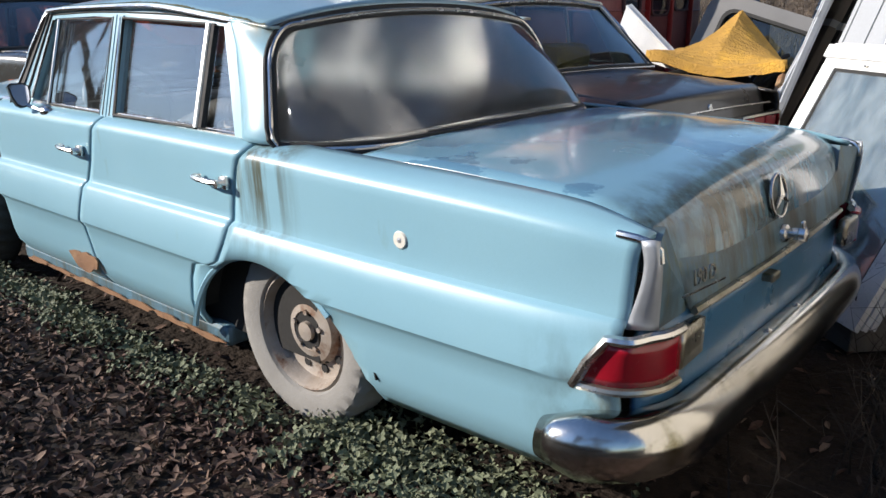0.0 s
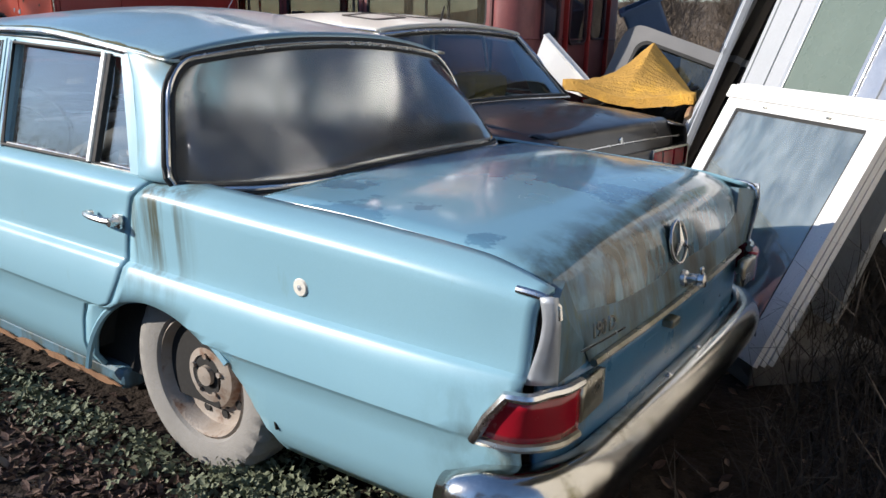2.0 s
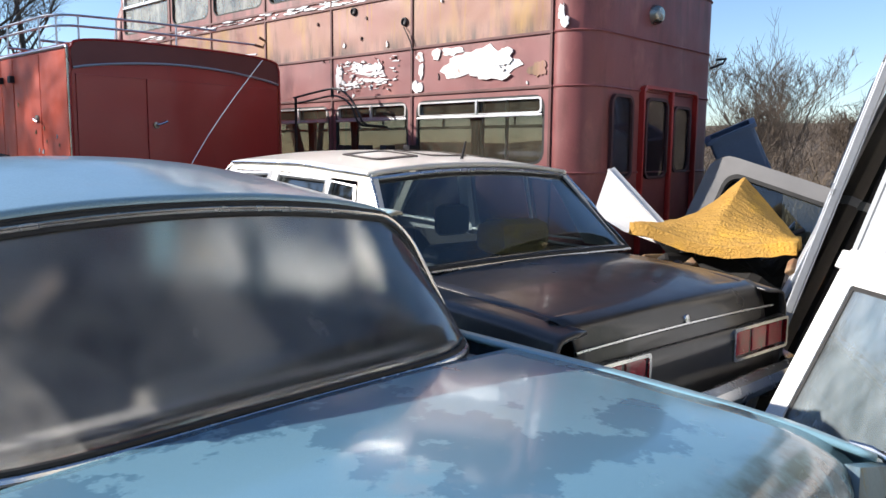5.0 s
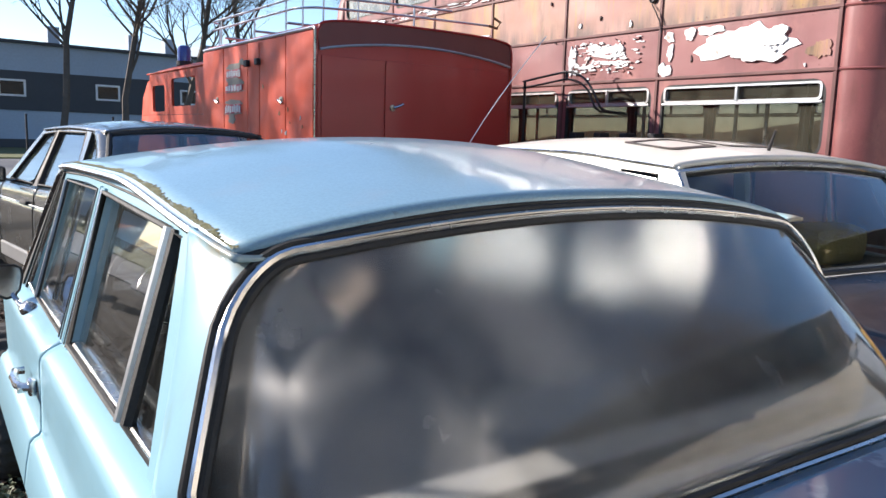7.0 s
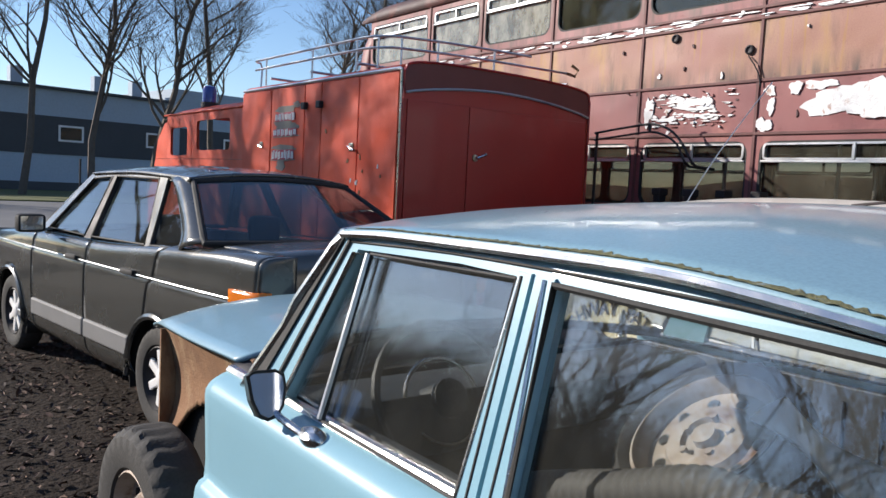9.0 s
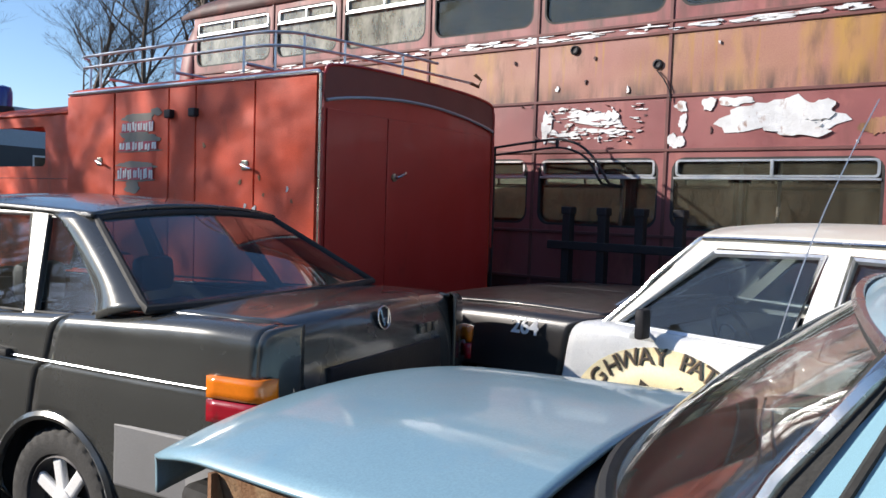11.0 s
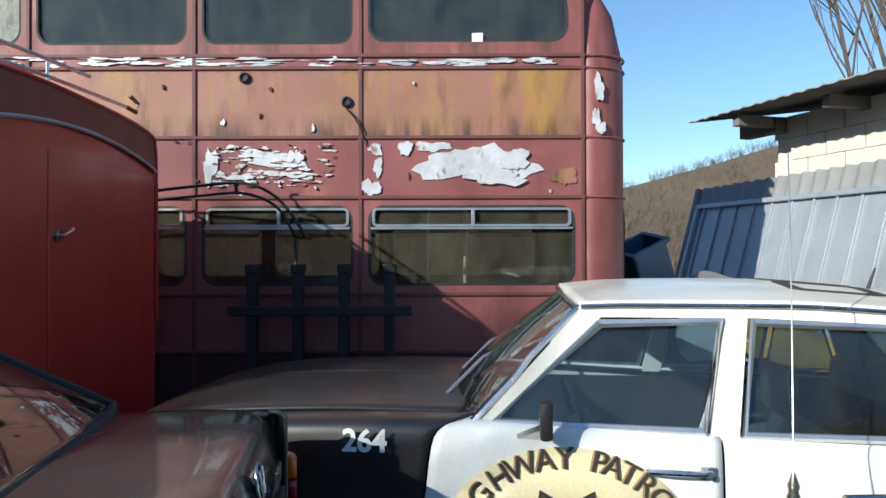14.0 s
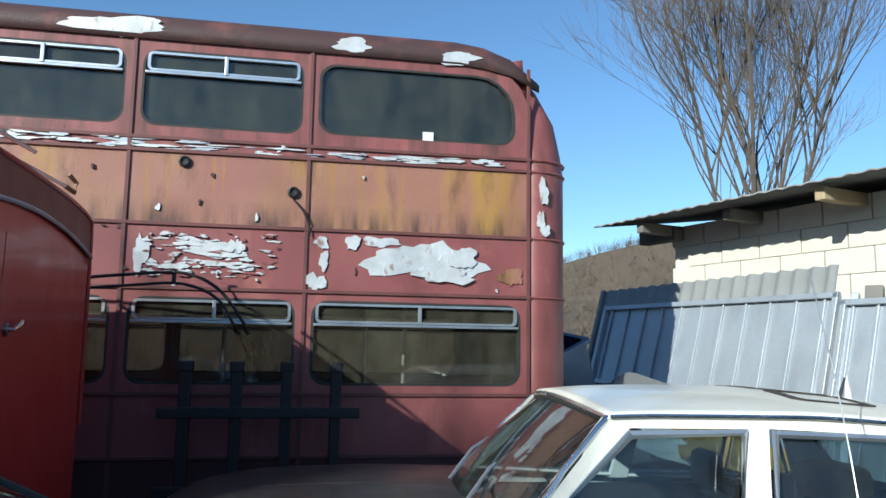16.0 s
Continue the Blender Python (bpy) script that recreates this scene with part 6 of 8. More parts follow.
for s in (-1, 1):
    tl = new("tail_lamp")
    tl.parent = pc
    tl.matrix_local = Matrix()
    for k in range(3):
        y = s * (0.34 + 0.155 * k)
        part("red_lens", boxed(-0.04, -0.008, min(y, y + s * 0.14), max(y, y + s * 0.14), 0.585, 0.70, 0.008), RED_LENS, tl)
    part("lamp_surround", ring(rounded(min(s * 0.32, s * 0.83), max(s * 0.32, s * 0.83), 0.565, 0.72, 0.02), rounded(min(s * 0.335, s * 0.815), max(s * 0.335, s * 0.815), 0.58, 0.705, 0.015), lambda a, c: Vector((-0.02, a, c)), (0.022, 0, 0)), CHROME, tl)
part("rear_bumper", tube(bmesh.new(), [(-0.35, -0.93, 0.47), (-0.06, -0.92, 0.47), (0.05, -0.82, 0.47), (0.08, 0, 0.47), (0.05, 0.82, 0.47), (-0.06, 0.92, 0.47), (-0.35, 0.93, 0.47)], 0.055, 8), CHROME, pc, "", True)
part("front_bumper", tube(bmesh.new(), [(-4.4, -0.93, 0.47), (-4.7, -0.90, 0.47), (-4.82, 0, 0.47), (-4.7, 0.90, 0.47), (-4.4, 0.93, 0.47)], 0.055, 8), CHROME, pc, "", True)
cp = Cabin(pc, 0.865, 0.71, lambda x: 0.955, lambda x: soft([-2.9, -2.2, -1.3], [1.43, 1.43, 1.388], x), (-3.25, -2.83, 0.15, 0.05, 0.985, 1.41, 0.03, 0.04, 2.2), (-0.99, -1.36, 0.05, 0.02, 0.955, 1.355, 0.02, 0.04, 3.0), 0.025, (0.05, 0.02))
cp.screen("front", GLASS_DARK, "windscreen", RUBBER, CHROME)
cp.screen("rear", GLASS_DARK, "rear_window", RUBBER, CHROME)
cp.roof(CREAM, "cream roof with a faded outlined number", CHROME, 0.0)
for s in (-1, 1):
    cp.pillar("roof_rail", [(-2.85, 1.425), (-2.2, 1.425), (-1.34, 1.388), (-1.36, 1.35), (-2.2, 1.385), (-2.78, 1.385)], CREAM, s, 0.002)
    cp.pillar("front_pillar", [(-3.28, 0.965), (-3.19, 0.965), (-2.755, 1.385), (-2.85, 1.425)], CREAM, s, 0.004)
    cp.pillar("centre_pillar", [(-2.385, 0.955), (-2.285, 0.955), (-2.215, 1.40), (-2.295, 1.40)], WHITE_PAINT, s, 0.004, 0.05)
    cp.pillar("rear_pillar", [(-1.28, 0.955), (-0.98, 0.955), (-1.34, 1.37), (-1.45, 1.37)], CREAM, s, 0.004, 0.04)
    cp.pane("door_glass", [(-3.165, 1.005), (-2.405, 0.985), (-2.315, 1.372), (-2.76, 1.362)], GLASS_DARK, s, trim=ALU, trim_r=0.019)
    cp.pane("door_glass", [(-2.265, 0.978), (-1.73, 0.972), (-1.70, 1.352), (-2.195, 1.368)], GLASS_DARK, s, trim=ALU, trim_r=0.019)
    cp.pane("quarter_light", [(-1.69, 0.972), (-1.31, 0.972), (-1.46, 1.328), (-1.66, 1.346)], GLASS_DARK, s, trim=ALU, trim_r=0.012)
    m = new("door_mirror")
    m.parent = pc
    m.matrix_local = pose(-2.98, s * 0.90, 0.98)
    part("mirror_shell", boxed(-0.01, 0.035, min(s * 0.05, s * 0.13), max(s * 0.05, s * 0.13), -0.005, 0.13, 0.014), BLACK_STEEL, m, smooth=True)
    part("mirror_foot", slab([(-0.10, 0, -0.03), (0.04, 0, -0.03), (0.03, s * 0.10, 0.03), (-0.01, s * 0.10, 0.03)], (0, 0, 0.02)), CHROME, m)
tub(pc, -3.2, -0.95, 0.80, 0.24, 0.93)
part("dashboard", boxed(-3.2, -2.85, -0.78, 0.78, 0.78, 0.94, 0.04), SEAT, pc, smooth=True)
part("parcel_shelf", boxed(-1.3, -0.92, -0.75, 0.75, 0.88, 0.92, 0.01), SEAT, pc)
for y in (-0.38, 0.38):
    seat(pc, -2.35, y, 0.56, SEAT, 0.55, head=True)
seat(pc, -1.60, 0, 1.3, SEAT, 0.52, "rear_bench")
steering(pc, -2.78, -0.38, 0.92, RUBBER, 0.19)
part("yellow_cushion", boxed(-1.5, -1.25, 0.1, 0.5, 0.93, 1.12, 0.06, Matrix.Rotation(0.0, 4, "X")), FOAM, pc)
for y in (-0.45, 0.20):
    wp = new("wiper")
    wp.parent = pc
    wp.matrix_local = Matrix()
    a, b = Vector((-3.37, y - 0.05, 1.045)), Vector((-3.06, y + 0.30, 1.225))
    part("wiper_arm", tube(bmesh.new(), [a, a.lerp(b, 0.55) + Vector((-0.03, 0, 0.03)), b + Vector((-0.02, 0, 0.012))], 0.008, 5), ALU, wp)
    part("wiper_blade", tube(bmesh.new(), [a.lerp(b, 0.35) + Vector((0, -0.14, 0.0)), b + Vector((-0.01, 0.06, 0.02))], 0.007, 5), RUBBER, wp)
part("cowl_vent", boxed(-3.40, -3.22, -0.72, 0.72, 0.99, 1.03, 0.008), BLACK_STEEL, pc)
part("roof_aerial", rod(bmesh.new(), (-1.50, 0.0, 1.44), (-1.46, 0.0, 1.56), 0.010, 0.005), BLACK_STEEL, pc)
part("aerial_base", boxed(-1.54, -1.46, -0.03, 0.03, 1.425, 1.455, 0.01), BLACK_STEEL, pc)
# the roof's outlined figures, faded beyond reading
for k, y in enumerate((-0.32, 0.02, 0.36)):
    part("roof_marking", ring(rounded(-0.20, 0.20, -0.13, 0.13, 0.05), rounded(-0.165, 0.165, -0.095, 0.095, 0.04), lambda a, c: cp.roof_at((-1.78 + c * 1.4 + 2.83) / 1.49, (y + a * 0.7) / 0.677) + Vector((0, 0, 0.001)), (0, 0, 0.004)), INK, pc)
bx, bz = -2.895, 0.60


def on_door(x, z, out=0.012):
    """A spot on the near side's skin at that height."""
    lo, hi = 0.0, 0.9
    for _ in range(18):
        mid = (lo + hi) / 2
        if pcb.at(x, mid)[1] < z:
            lo = mid
        else:
            hi = mid
    return Vector((x, -pcb.at(x, lo)[0] - out, z))


badge = new("door_badge")
badge.parent = pc
badge.matrix_local = Matrix()
bg = bmesh.new()
NB = 40
cen = bg.verts.new(on_door(bx, bz, 0.006))
rim_v = [[bg.verts.new(on_door(bx + 0.445 * k * math.cos(2 * math.pi * i / NB), bz + 0.335 * k * math.sin(2 * math.pi * i / NB), 0.006)) for i in range(NB)] for k in (0.5, 1.0)]
for i in range(NB):
    bg.faces.new((cen, rim_v[0][i], rim_v[0][(i + 1) % NB]))
    bg.faces.new((rim_v[0][i], rim_v[1][i], rim_v[1][(i + 1) % NB], rim_v[0][(i + 1) % NB]))
part("badge_field", bg, BADGE, badge, "faded yellow oval", True, 0.003)
star = []
for k in range(14):
    a = radians(270 + 360 * k / 14)
    r = 0.145 if k % 2 else 0.222
    star.append((bx + r * math.cos(a), bz - 0.005 + r * 0.95 * math.sin(a)))
sb = bmesh.new()
ctr = sb.verts.new(on_door(bx, bz - 0.005, 0.012))
sv = [sb.verts.new(on_door(x, z, 0.012)) for x, z in star]
for i in range(14):
    sb.faces.new((ctr, sv[i], sv[(i + 1) % 14]))
part("star", sb, INK, badge, "dark seven-pointed star", False, 0.003)
sb = bmesh.new()
ctr = sb.verts.new(on_door(bx, bz - 0.005, 0.017))
sv = [sb.verts.new(on_door(bx + (x - bx) * 0.86, bz - 0.005 + (z - bz + 0.005) * 0.86, 0.017)) for x, z in star]
for i in range(14):
    sb.faces.new((ctr, sv[i], sv[(i + 1) % 14]))
part("star_field", sb, WHITE_INK, badge, "", False, 0.003)
part("star_ring", tube(bmesh.new(), [on_door(bx + 0.142 * math.cos(a), bz - 0.005 + 0.142 * math.sin(a), 0.019) for a in lin(0, 6.283, 37)[:-1]], 0.004, 5, True), INK, badge)
part("star_ring", tube(bmesh.new(), [on_door(bx + 0.10 * math.cos(a), bz - 0.005 + 0.10 * math.sin(a), 0.019) for a in lin(0, 6.283, 33)[:-1]], 0.003, 5, True), INK, badge)
for k in range(7):
    a = radians(270 + 360 * k / 7)
    for w, c in ((0.0, 0.182), (-0.016, 0.160), (0.016, 0.160)):
        p = on_door(bx + c * math.cos(a) - w * math.sin(a), bz - 0.005 + c * math.sin(a) + w * math.cos(a), 0.0175)
        part("star_rosette", lathe(bmesh.new(), [(0.008, 0.0), (0.005, 0.0025), (0.001, 0.003)], Matrix.Translation(p) @ pose(0, 0, 0, 90, 0, 0), 8), INK, badge)
for ch, deg in zip("GHWAYPATRO", (147, 131, 117, 103.5, 92.5, 74, 66, 56.5, 45.5, 32.5)):
    a = radians(deg)
    for mt, dx, out in ((INK, 0.0, 0.013), (BADGE_EDGE, -0.007, 0.009)):
        p = on_door(bx + 0.01 + dx + 0.375 * math.cos(a), bz + 0.295 * math.sin(a), out)
        words(ch, 0.112, 0.0015, mt, Matrix.Translation(p) @ Matrix.Rotation(radians(86), 4, "X") @ Matrix.Rotation(math.atan2(0.375 * math.sin(a), 0.295 * math.cos(a)) - radians(90), 4, "Z"), badge, "badge_letter")
words("EUREK", 0.03, 0.001, INK, Matrix.Translation(on_door(bx, bz + 0.115, 0.021)) @ pose(0, 0, 0, 88, 0, 0), badge, "seal_lettering")
p = on_door(-3.625, 0.943, 0.034)
num = words("264", 0.112, 0.002, WHITE_INK, Matrix.Translation(p) @ pose(0, 0, 0, 84, 0, -1.6), pc, "wing_number")
num.data.offset = 0.003

# ---- the dark grey saloon ----
vw = thing("grey_saloon", pose(-3.645, 1.508, 0, 0, 0, 7.6) @ Matrix.Diagonal((1, 0.962, 1, 1)), "dark grey metallic family saloon, dusty, parked in the yard", "car")
AR_V = ((-1.05, 0.31, 0.345), (-3.67, 0.31, 0.345))
v_ctl = lambda w, top, lo=0.22: [(0.76 * w, lo), (0.825 * w, lo + 0.09), (0.845 * w, 0.48), (0.85 * w, 0.66), (0.845 * w, 0.845), (0.838 * w, 0.87), (0.828 * w, top - 0.05), (0.805 * w, top - 0.012), (0.775 * w, top), (0.68 * w, top + 0.01)]
vb = Body([(-4.50, v_ctl(0.86, 0.86, 0.25)), (-4.2, v_ctl(0.96, 0.93)), (-3.1, v_ctl(1.0, 1.0)), (-2.0, v_ctl(1.0, 1.015)), (-0.8, v_ctl(1.0, 1.08)), (-0.3, v_ctl(0.985, 1.10)), (-0.06, v_ctl(0.95, 1.09, 0.3))], AR_V)
for s in (-1, 1):
    vb.panel("front_wing", -4.45, -3.12, 0, 1, GREY_PAINT, vw, s)
    fd = vb.panel("front_door", -3.11, -2.085, 0, 0.9, GREY_PAINT, vw, s)
    rd = vb.panel("rear_door", -2.075, -1.12, 0, 0.9, GREY_PAINT, vw, s, lean1=0.35)
    vb.panel("rear_wing", -1.11, -0.07, 0, 1, GREY_PAINT, vw, s, lean0=0.35)
    for d, x in ((fd, -2.30), (rd, -1.40)):
        w, z = vb.at(x, 0.5)
        part("door_handle", boxed(x - 0.09, x + 0.09, min(s * (w - 0.01), s * (w + 0.025)), max(s * (w - 0.01), s * (w + 0.025)), 0.865, 0.90, 0.010), RUBBER, d, smooth=True)
    vb.strip("side_moulding", -4.3, -0.24, 0.565, 0.0045, ALU, vw, s, 0.004)
    for x0, x1 in ((-3.10, -2.09), (-2.07, -1.38), (-0.70, -0.06)):
        w, z = vb.at((x0 + x1) / 2, 0.18)
        part("bump_strip", boxed(x0, x1, min(s * (w - 0.01), s * (w + 0.02)), max(s * (w - 0.01), s * (w + (0.02 if x1 < -1 else 0.035))), 0.38 if x1 < -1 else 0.46, 0.50 if x1 < -1 else 0.70, 0.012), GREY_TRIM, vw)
    for xa in (-1.05, -3.67):
        part("wheel_well", grid(lambda u, v: Vector((xa + 0.37 * math.cos(u), s * (0.82 - 0.34 * v), 0.31 + 0.37 * math.sin(u))), lin(radians(-20), radians(200), 18), lin(0, 1, 3)), DARK, vw, "", True, 0.01)
        part("arch_lip", tube(bmesh.new(), [(xa + 0.355 * math.cos(a), s * 0.845, 0.31 + 0.355 * math.sin(a)) for a in lin(radians(-8), radians(188), 24)], 0.020, 6), GREY_PAINT, vw, "", True)
        wheel(vw, xa, s * 0.735, 0.305, 0.185, s, TYRE, BLACK_STEEL, 0.185, "alloy")
    tl = new("tail_lamp")
    tl.parent = vw
    tl.matrix_local = Matrix()
    seg = lambda z0, z1: grid(lambda u, v: Vector((soft([0, 0.35, 0.6, 1], [-0.245, -0.07, -0.025, -0.012], u), s * soft([0, 0.35, 0.6, 1], [0.846, 0.828, 0.80, 0.745], u), z0 + (z1 - z0) * v)), lin(0, 1, 16), lin(0, 1, 4))
    part("amber_lens", seg(0.855, 0.930), AMBER_LENS, tl, "", True, 0.03)
    part("red_lens", seg(0.772, 0.848), RED_LENS, tl, "", True, 0.03)
for s in (-1, 1):
    part("rear_corner", grid(lambda u, v: Vector((-0.07 + 0.055 * u ** 0.6, s * (vb.at(-0.07, v)[0] * (1 - u) + 0.60 * u), vb.at(-0.07, v)[1])), lin(0, 1, 8), lin(0.12, 0.98, 20)), GREY_PAINT, vw, "", True, 0.012)
lid("bonnet", [(-3.25, 1.03), (-3.7, 0.985), (-4.15, 0.92), (-4.38, 0.86), (-4.45, 0.78)], lambda x: 0.70, lambda x: 0.035, GREY_PAINT, vw, "", 0)
lid("boot_lid", [(-0.68, 1.125), (-0.4, 1.13), (-0.16, 1.13), (-0.07, 1.105), (-0.035, 1.02), (-0.01, 0.86), (-0.005, 0.72)], lambda x: 0.705 - 0.06 * max(0, (x + 0.2) / 0.2), lambda x: 0.022, GREY_PAINT, vw, "glossy dark grey boot lid", 0.01)
part("rear_panel", grid(lambda u, v: Vector((-0.03 - 0.05 * abs(v) ** 4, 0.80 * v, 0.40 + 0.36 * u)), lin(0, 1, 6), lin(-1, 1, 20)), GREY_PAINT, vw, "", True, 0.02)
part("number_panel", boxed(-0.02, 0.0, -0.45, 0.45, 0.74, 0.92, 0.005), BLACK_STEEL, vw)
part("rear_bumper", grid(lambda u, v: Vector((0.06 - 0.03 * abs(u) ** 2 - 0.36 * max(0, (abs(u) - 0.9) / 0.1) ** 1.6 + 0.03 * math.sin(math.pi * v), 0.88 * u, 0.42 + 0.28 * v)), lin(-1, 1, 41), lin(0, 1, 6)), GREY_TRIM, vw, "", True, 0.02)
e = disc_emblem(vw, pose(-0.030, -0.03, 1.06, 0, 82, 0), 0.047, "round_emblem", False)
part("emblem_bars", tube(bmesh.new(), [(-0.035, -0.03, 0.006), (0.03, -0.012, 0.006), (0.0, 0.0, 0.006), (0.03, 0.012, 0.006), (-0.035, 0.03, 0.006)], 0.005, 5), CHROME, e)
for k in range(3):
    part("badge_bar", boxed(-0.018, -0.008, 0.26 + 0.06 * k, 0.30 + 0.06 * k, 0.955, 1.0), CHROME_DULL, vw)
cv = Cabin(vw, 0.80, 0.585, lambda x: 1.03, lambda x: soft([-2.6, -1.9, -1.1], [1.445, 1.465, 1.445], x), (-3.05, -2.58, 0.16, 0.05, 1.03, 1.43, 0.0, 0.03, 2.4), (-0.60, -1.13, 0.07, 0.03, 1.115, 1.43, 0.0, 0.03, 3.0), 0.015, (0.05, 0.02))
cv.screen("front", GLASS_DARK, "windscreen", RUBBER, None)
cv.screen("rear", GLASS_DARK, "rear_window", RUBBER, None)
cv.roof(GREY_PAINT, "", GREY_PAINT, 0.0)
for s in (-1, 1):
    cv.pillar("roof_rail", [(-2.62, 1.438), (-1.9, 1.462), (-1.12, 1.448), (-1.2, 1.425), (-1.9, 1.435), (-2.53, 1.415)], GREY_PAINT, s, 0.003)
    cv.pillar("front_pillar", [(-3.06, 1.03), (-2.91, 1.03), (-2.52, 1.42), (-2.62, 1.442)], GREY_PAINT, s, 0.004)
    cv.pillar("centre_pillar", [(-2.20, 1.02), (-2.085, 1.02), (-2.14, 1.45), (-2.225, 1.45)], BLACK_STEEL, s, 0.002)
    cv.pillar("door_frame", [(-1.29, 1.03), (-1.225, 1.03), (-1.415, 1.445), (-1.52, 1.445)], GREY_PAINT, s, 0.006)
    def grey_pillar(w, e):
        a = cv.spot(soft([0, 0.15, 0.6, 0.9, 1], [-0.865, -0.885, -1.10, -1.285, -1.37], w), 1.05 + 0.395 * w, s, 0.004)
        b = cv.screen_spot("rear", w, s) + Vector((-0.006, s * 0.004, 0.0))
        return a.lerp(b, e) + Vector((0.012, s * 0.030 * (1 - 0.5 * w), 0.010)) * math.sin(math.pi * e) + Vector((0, -s * 0.02 * e * e, 0))
    part("rear_pillar", grid(grey_pillar, lin(0, 1, 14), lin(0, 1, 14)), GREY_PAINT, vw, "", True, 0.012)
    cv.pane("door_glass", [(-2.88, 1.04), (-2.20, 1.035), (-2.23, 1.43), (-2.53, 1.41)], GLASS, s, trim=RUBBER, trim_r=0.008)
    cv.pane("door_glass", [(-2.085, 1.035), (-1.295, 1.05), (-1.52, 1.435), (-2.14, 1.435)], GLASS, s, trim=RUBBER, trim_r=0.008)
    cv.pane("quarter_light", [(-1.225, 1.052), (-0.90, 1.06), (-0.885, 1.085), (-0.905, 1.13), (-1.06, 1.265), (-1.24, 1.395), (-1.33, 1.432), (-1.40, 1.435)], GLASS, s, trim=RUBBER, trim_r=0.008)
    m = new("door_mirror")
    m.parent = vw
    m.matrix_local = pose(-2.80, s * 0.84, 1.05)
    part("mirror_shell", boxed(-0.04, 0.05, min(s * 0.02, s * 0.22), max(s * 0.02, s * 0.22), -0.04, 0.09, 0.03), RUBBER, m, smooth=True)
    part("mirror_glass", boxed(0.048, 0.054, min(s * 0.05, s * 0.20), max(s * 0.05, s * 0.20), -0.02, 0.075, 0.0), MIRROR, m)
tub(vw, -3.0, -0.65, 0.74, 0.24, 1.0)
part("parcel_shelf", boxed(-1.0, -0.62, -0.70, 0.70, 1.0, 1.04, 0.01), SEAT, vw)
for y in (-0.36, 0.36):
    seat(vw, -2.15, y, 0.52, SEAT, 0.58, head=True)
seat(vw, -1.30, 0, 1.25, SEAT, 0.58, "rear_bench")

# ---- tyres between the cars ----
for k in range(3):
    ty = thing("loose_tyre", pose(-3.24 + 0.012 * k, 2.03 - 0.012 * k, 0.015 + 0.2 * k), "worn black tyre in a stack", "tyre", "stacked tyres")
    part("tyre", lathe(bmesh.new(), [(0.19, 0.02), (0.21, 0.0), (0.29, 0.0), (0.31, 0.03), (0.315, 0.06), (0.315, 0.14), (0.31, 0.17), (0.29, 0.20), (0.21, 0.20), (0.19, 0.18), (0.20, 0.10), (0.19, 0.02)], Matrix(), 40), TYRE, ty, "", True)
    part("bead_ring", tube(bmesh.new(), [(0.20 * math.cos(a), 0.20 * math.sin(a), 0.195) for a in lin(0, 6.2832, 33)[:-1]], 0.006, 5, True), RUBBER, ty)

# ---- shed, gates and stacked panels ----
SHED = pose(-0.37, 8.4, 0, 0, 0, -73.4)
shed = thing("block_shed", SHED, "whitewashed block shed with a low sheet roof", "shed")
part("wall_core", boxed(0.50, 9.5, 0.75, 4.6, 0, 3.0), BLOCK, shed)
blk = boxed(-0.243, 0.243, -0.05, 0.0, -0.118, 0.118, 0.006)
me_blk = bpy.data.meshes.new("block")
blk.to_mesh(me_blk)
blk.free()
me_blk.materials.append(BLOCK)
for r in range(13):
    for k in range(12):
        ob = new("block", me_blk)
        ob.parent = shed
        ob.matrix_local = pose(0.75 + 0.5 * k + (0.25 if r % 2 else 0), 0.748, 0.12 + 0.24 * r)
rb = bmesh.new()
NR = 150
row = [[rb.verts.new((-0.05 + 9.6 * i / NR, y, 3.15 + zz + 0.010 * math.sin(i * 2.2))) for i in range(NR + 1)] for y, zz in ((-0.02, 0.0), (2.2, 0.30), (4.8, 0.2))]
for a, b in zip(row, row[1:]):
    for i in range(NR):
        rb.faces.new((a[i], a[i + 1], b[i + 1], b[i]))
part("sheet_roof", rb, ROOF_SHEET, shed, "grey corrugated sheet roof", True, 0.015)
for k in range(8):
    x = 0.62 + 1.15 * k
    part("rafter", boxed(x - 0.05, x + 0.05, 0.10 + 0.12 * (k % 2), 1.2, 3.0, 3.12, 0.012), PALE_WOOD if k == 2 else OLD_WOOD, shed)
part("end_beam", boxed(0.10, 0.7, 0.55, 0.70, 2.95, 3.10, 0.01), OLD_WOOD, shed)
part("wall_plate", boxed(0.3, 9.4, 0.72, 0.86, 2.98, 3.08, 0.01), OLD_WOOD, shed)


def gate(x0, x1, y_foot, h, lean, material, ribs, label):
    g = thing("metal_gate", SHED @ pose((x0 + x1) / 2, y_foot, 0, -lean, 0, 0), label, "gate", "metal gates against the shed")
    w = (x1 - x0) / 2
    part("sheet", boxed(-w, w, 0.0, 0.006, 0.02, h - 0.02), material, g)
    for k in range(ribs):
        x = -w + (k + 0.5) * 2 * w / ribs
        part("rib", boxed(x - 0.012, x + 0.012, -0.022, -0.001, 0.04, h - 0.04, 0.004), material, g)
    for z in (0.03, h * 0.62, h - 0.03):
        part("rail", boxed(-w, w, -0.045, -0.023, z - 0.025, z + 0.025, 0.006), material, g)
    for x in (-w + 0.025, w - 0.025):
        part("stile", boxed(x - 0.025, x + 0.025, -0.045, 0.0, 0.0, h, 0.006), material, g)
    return g


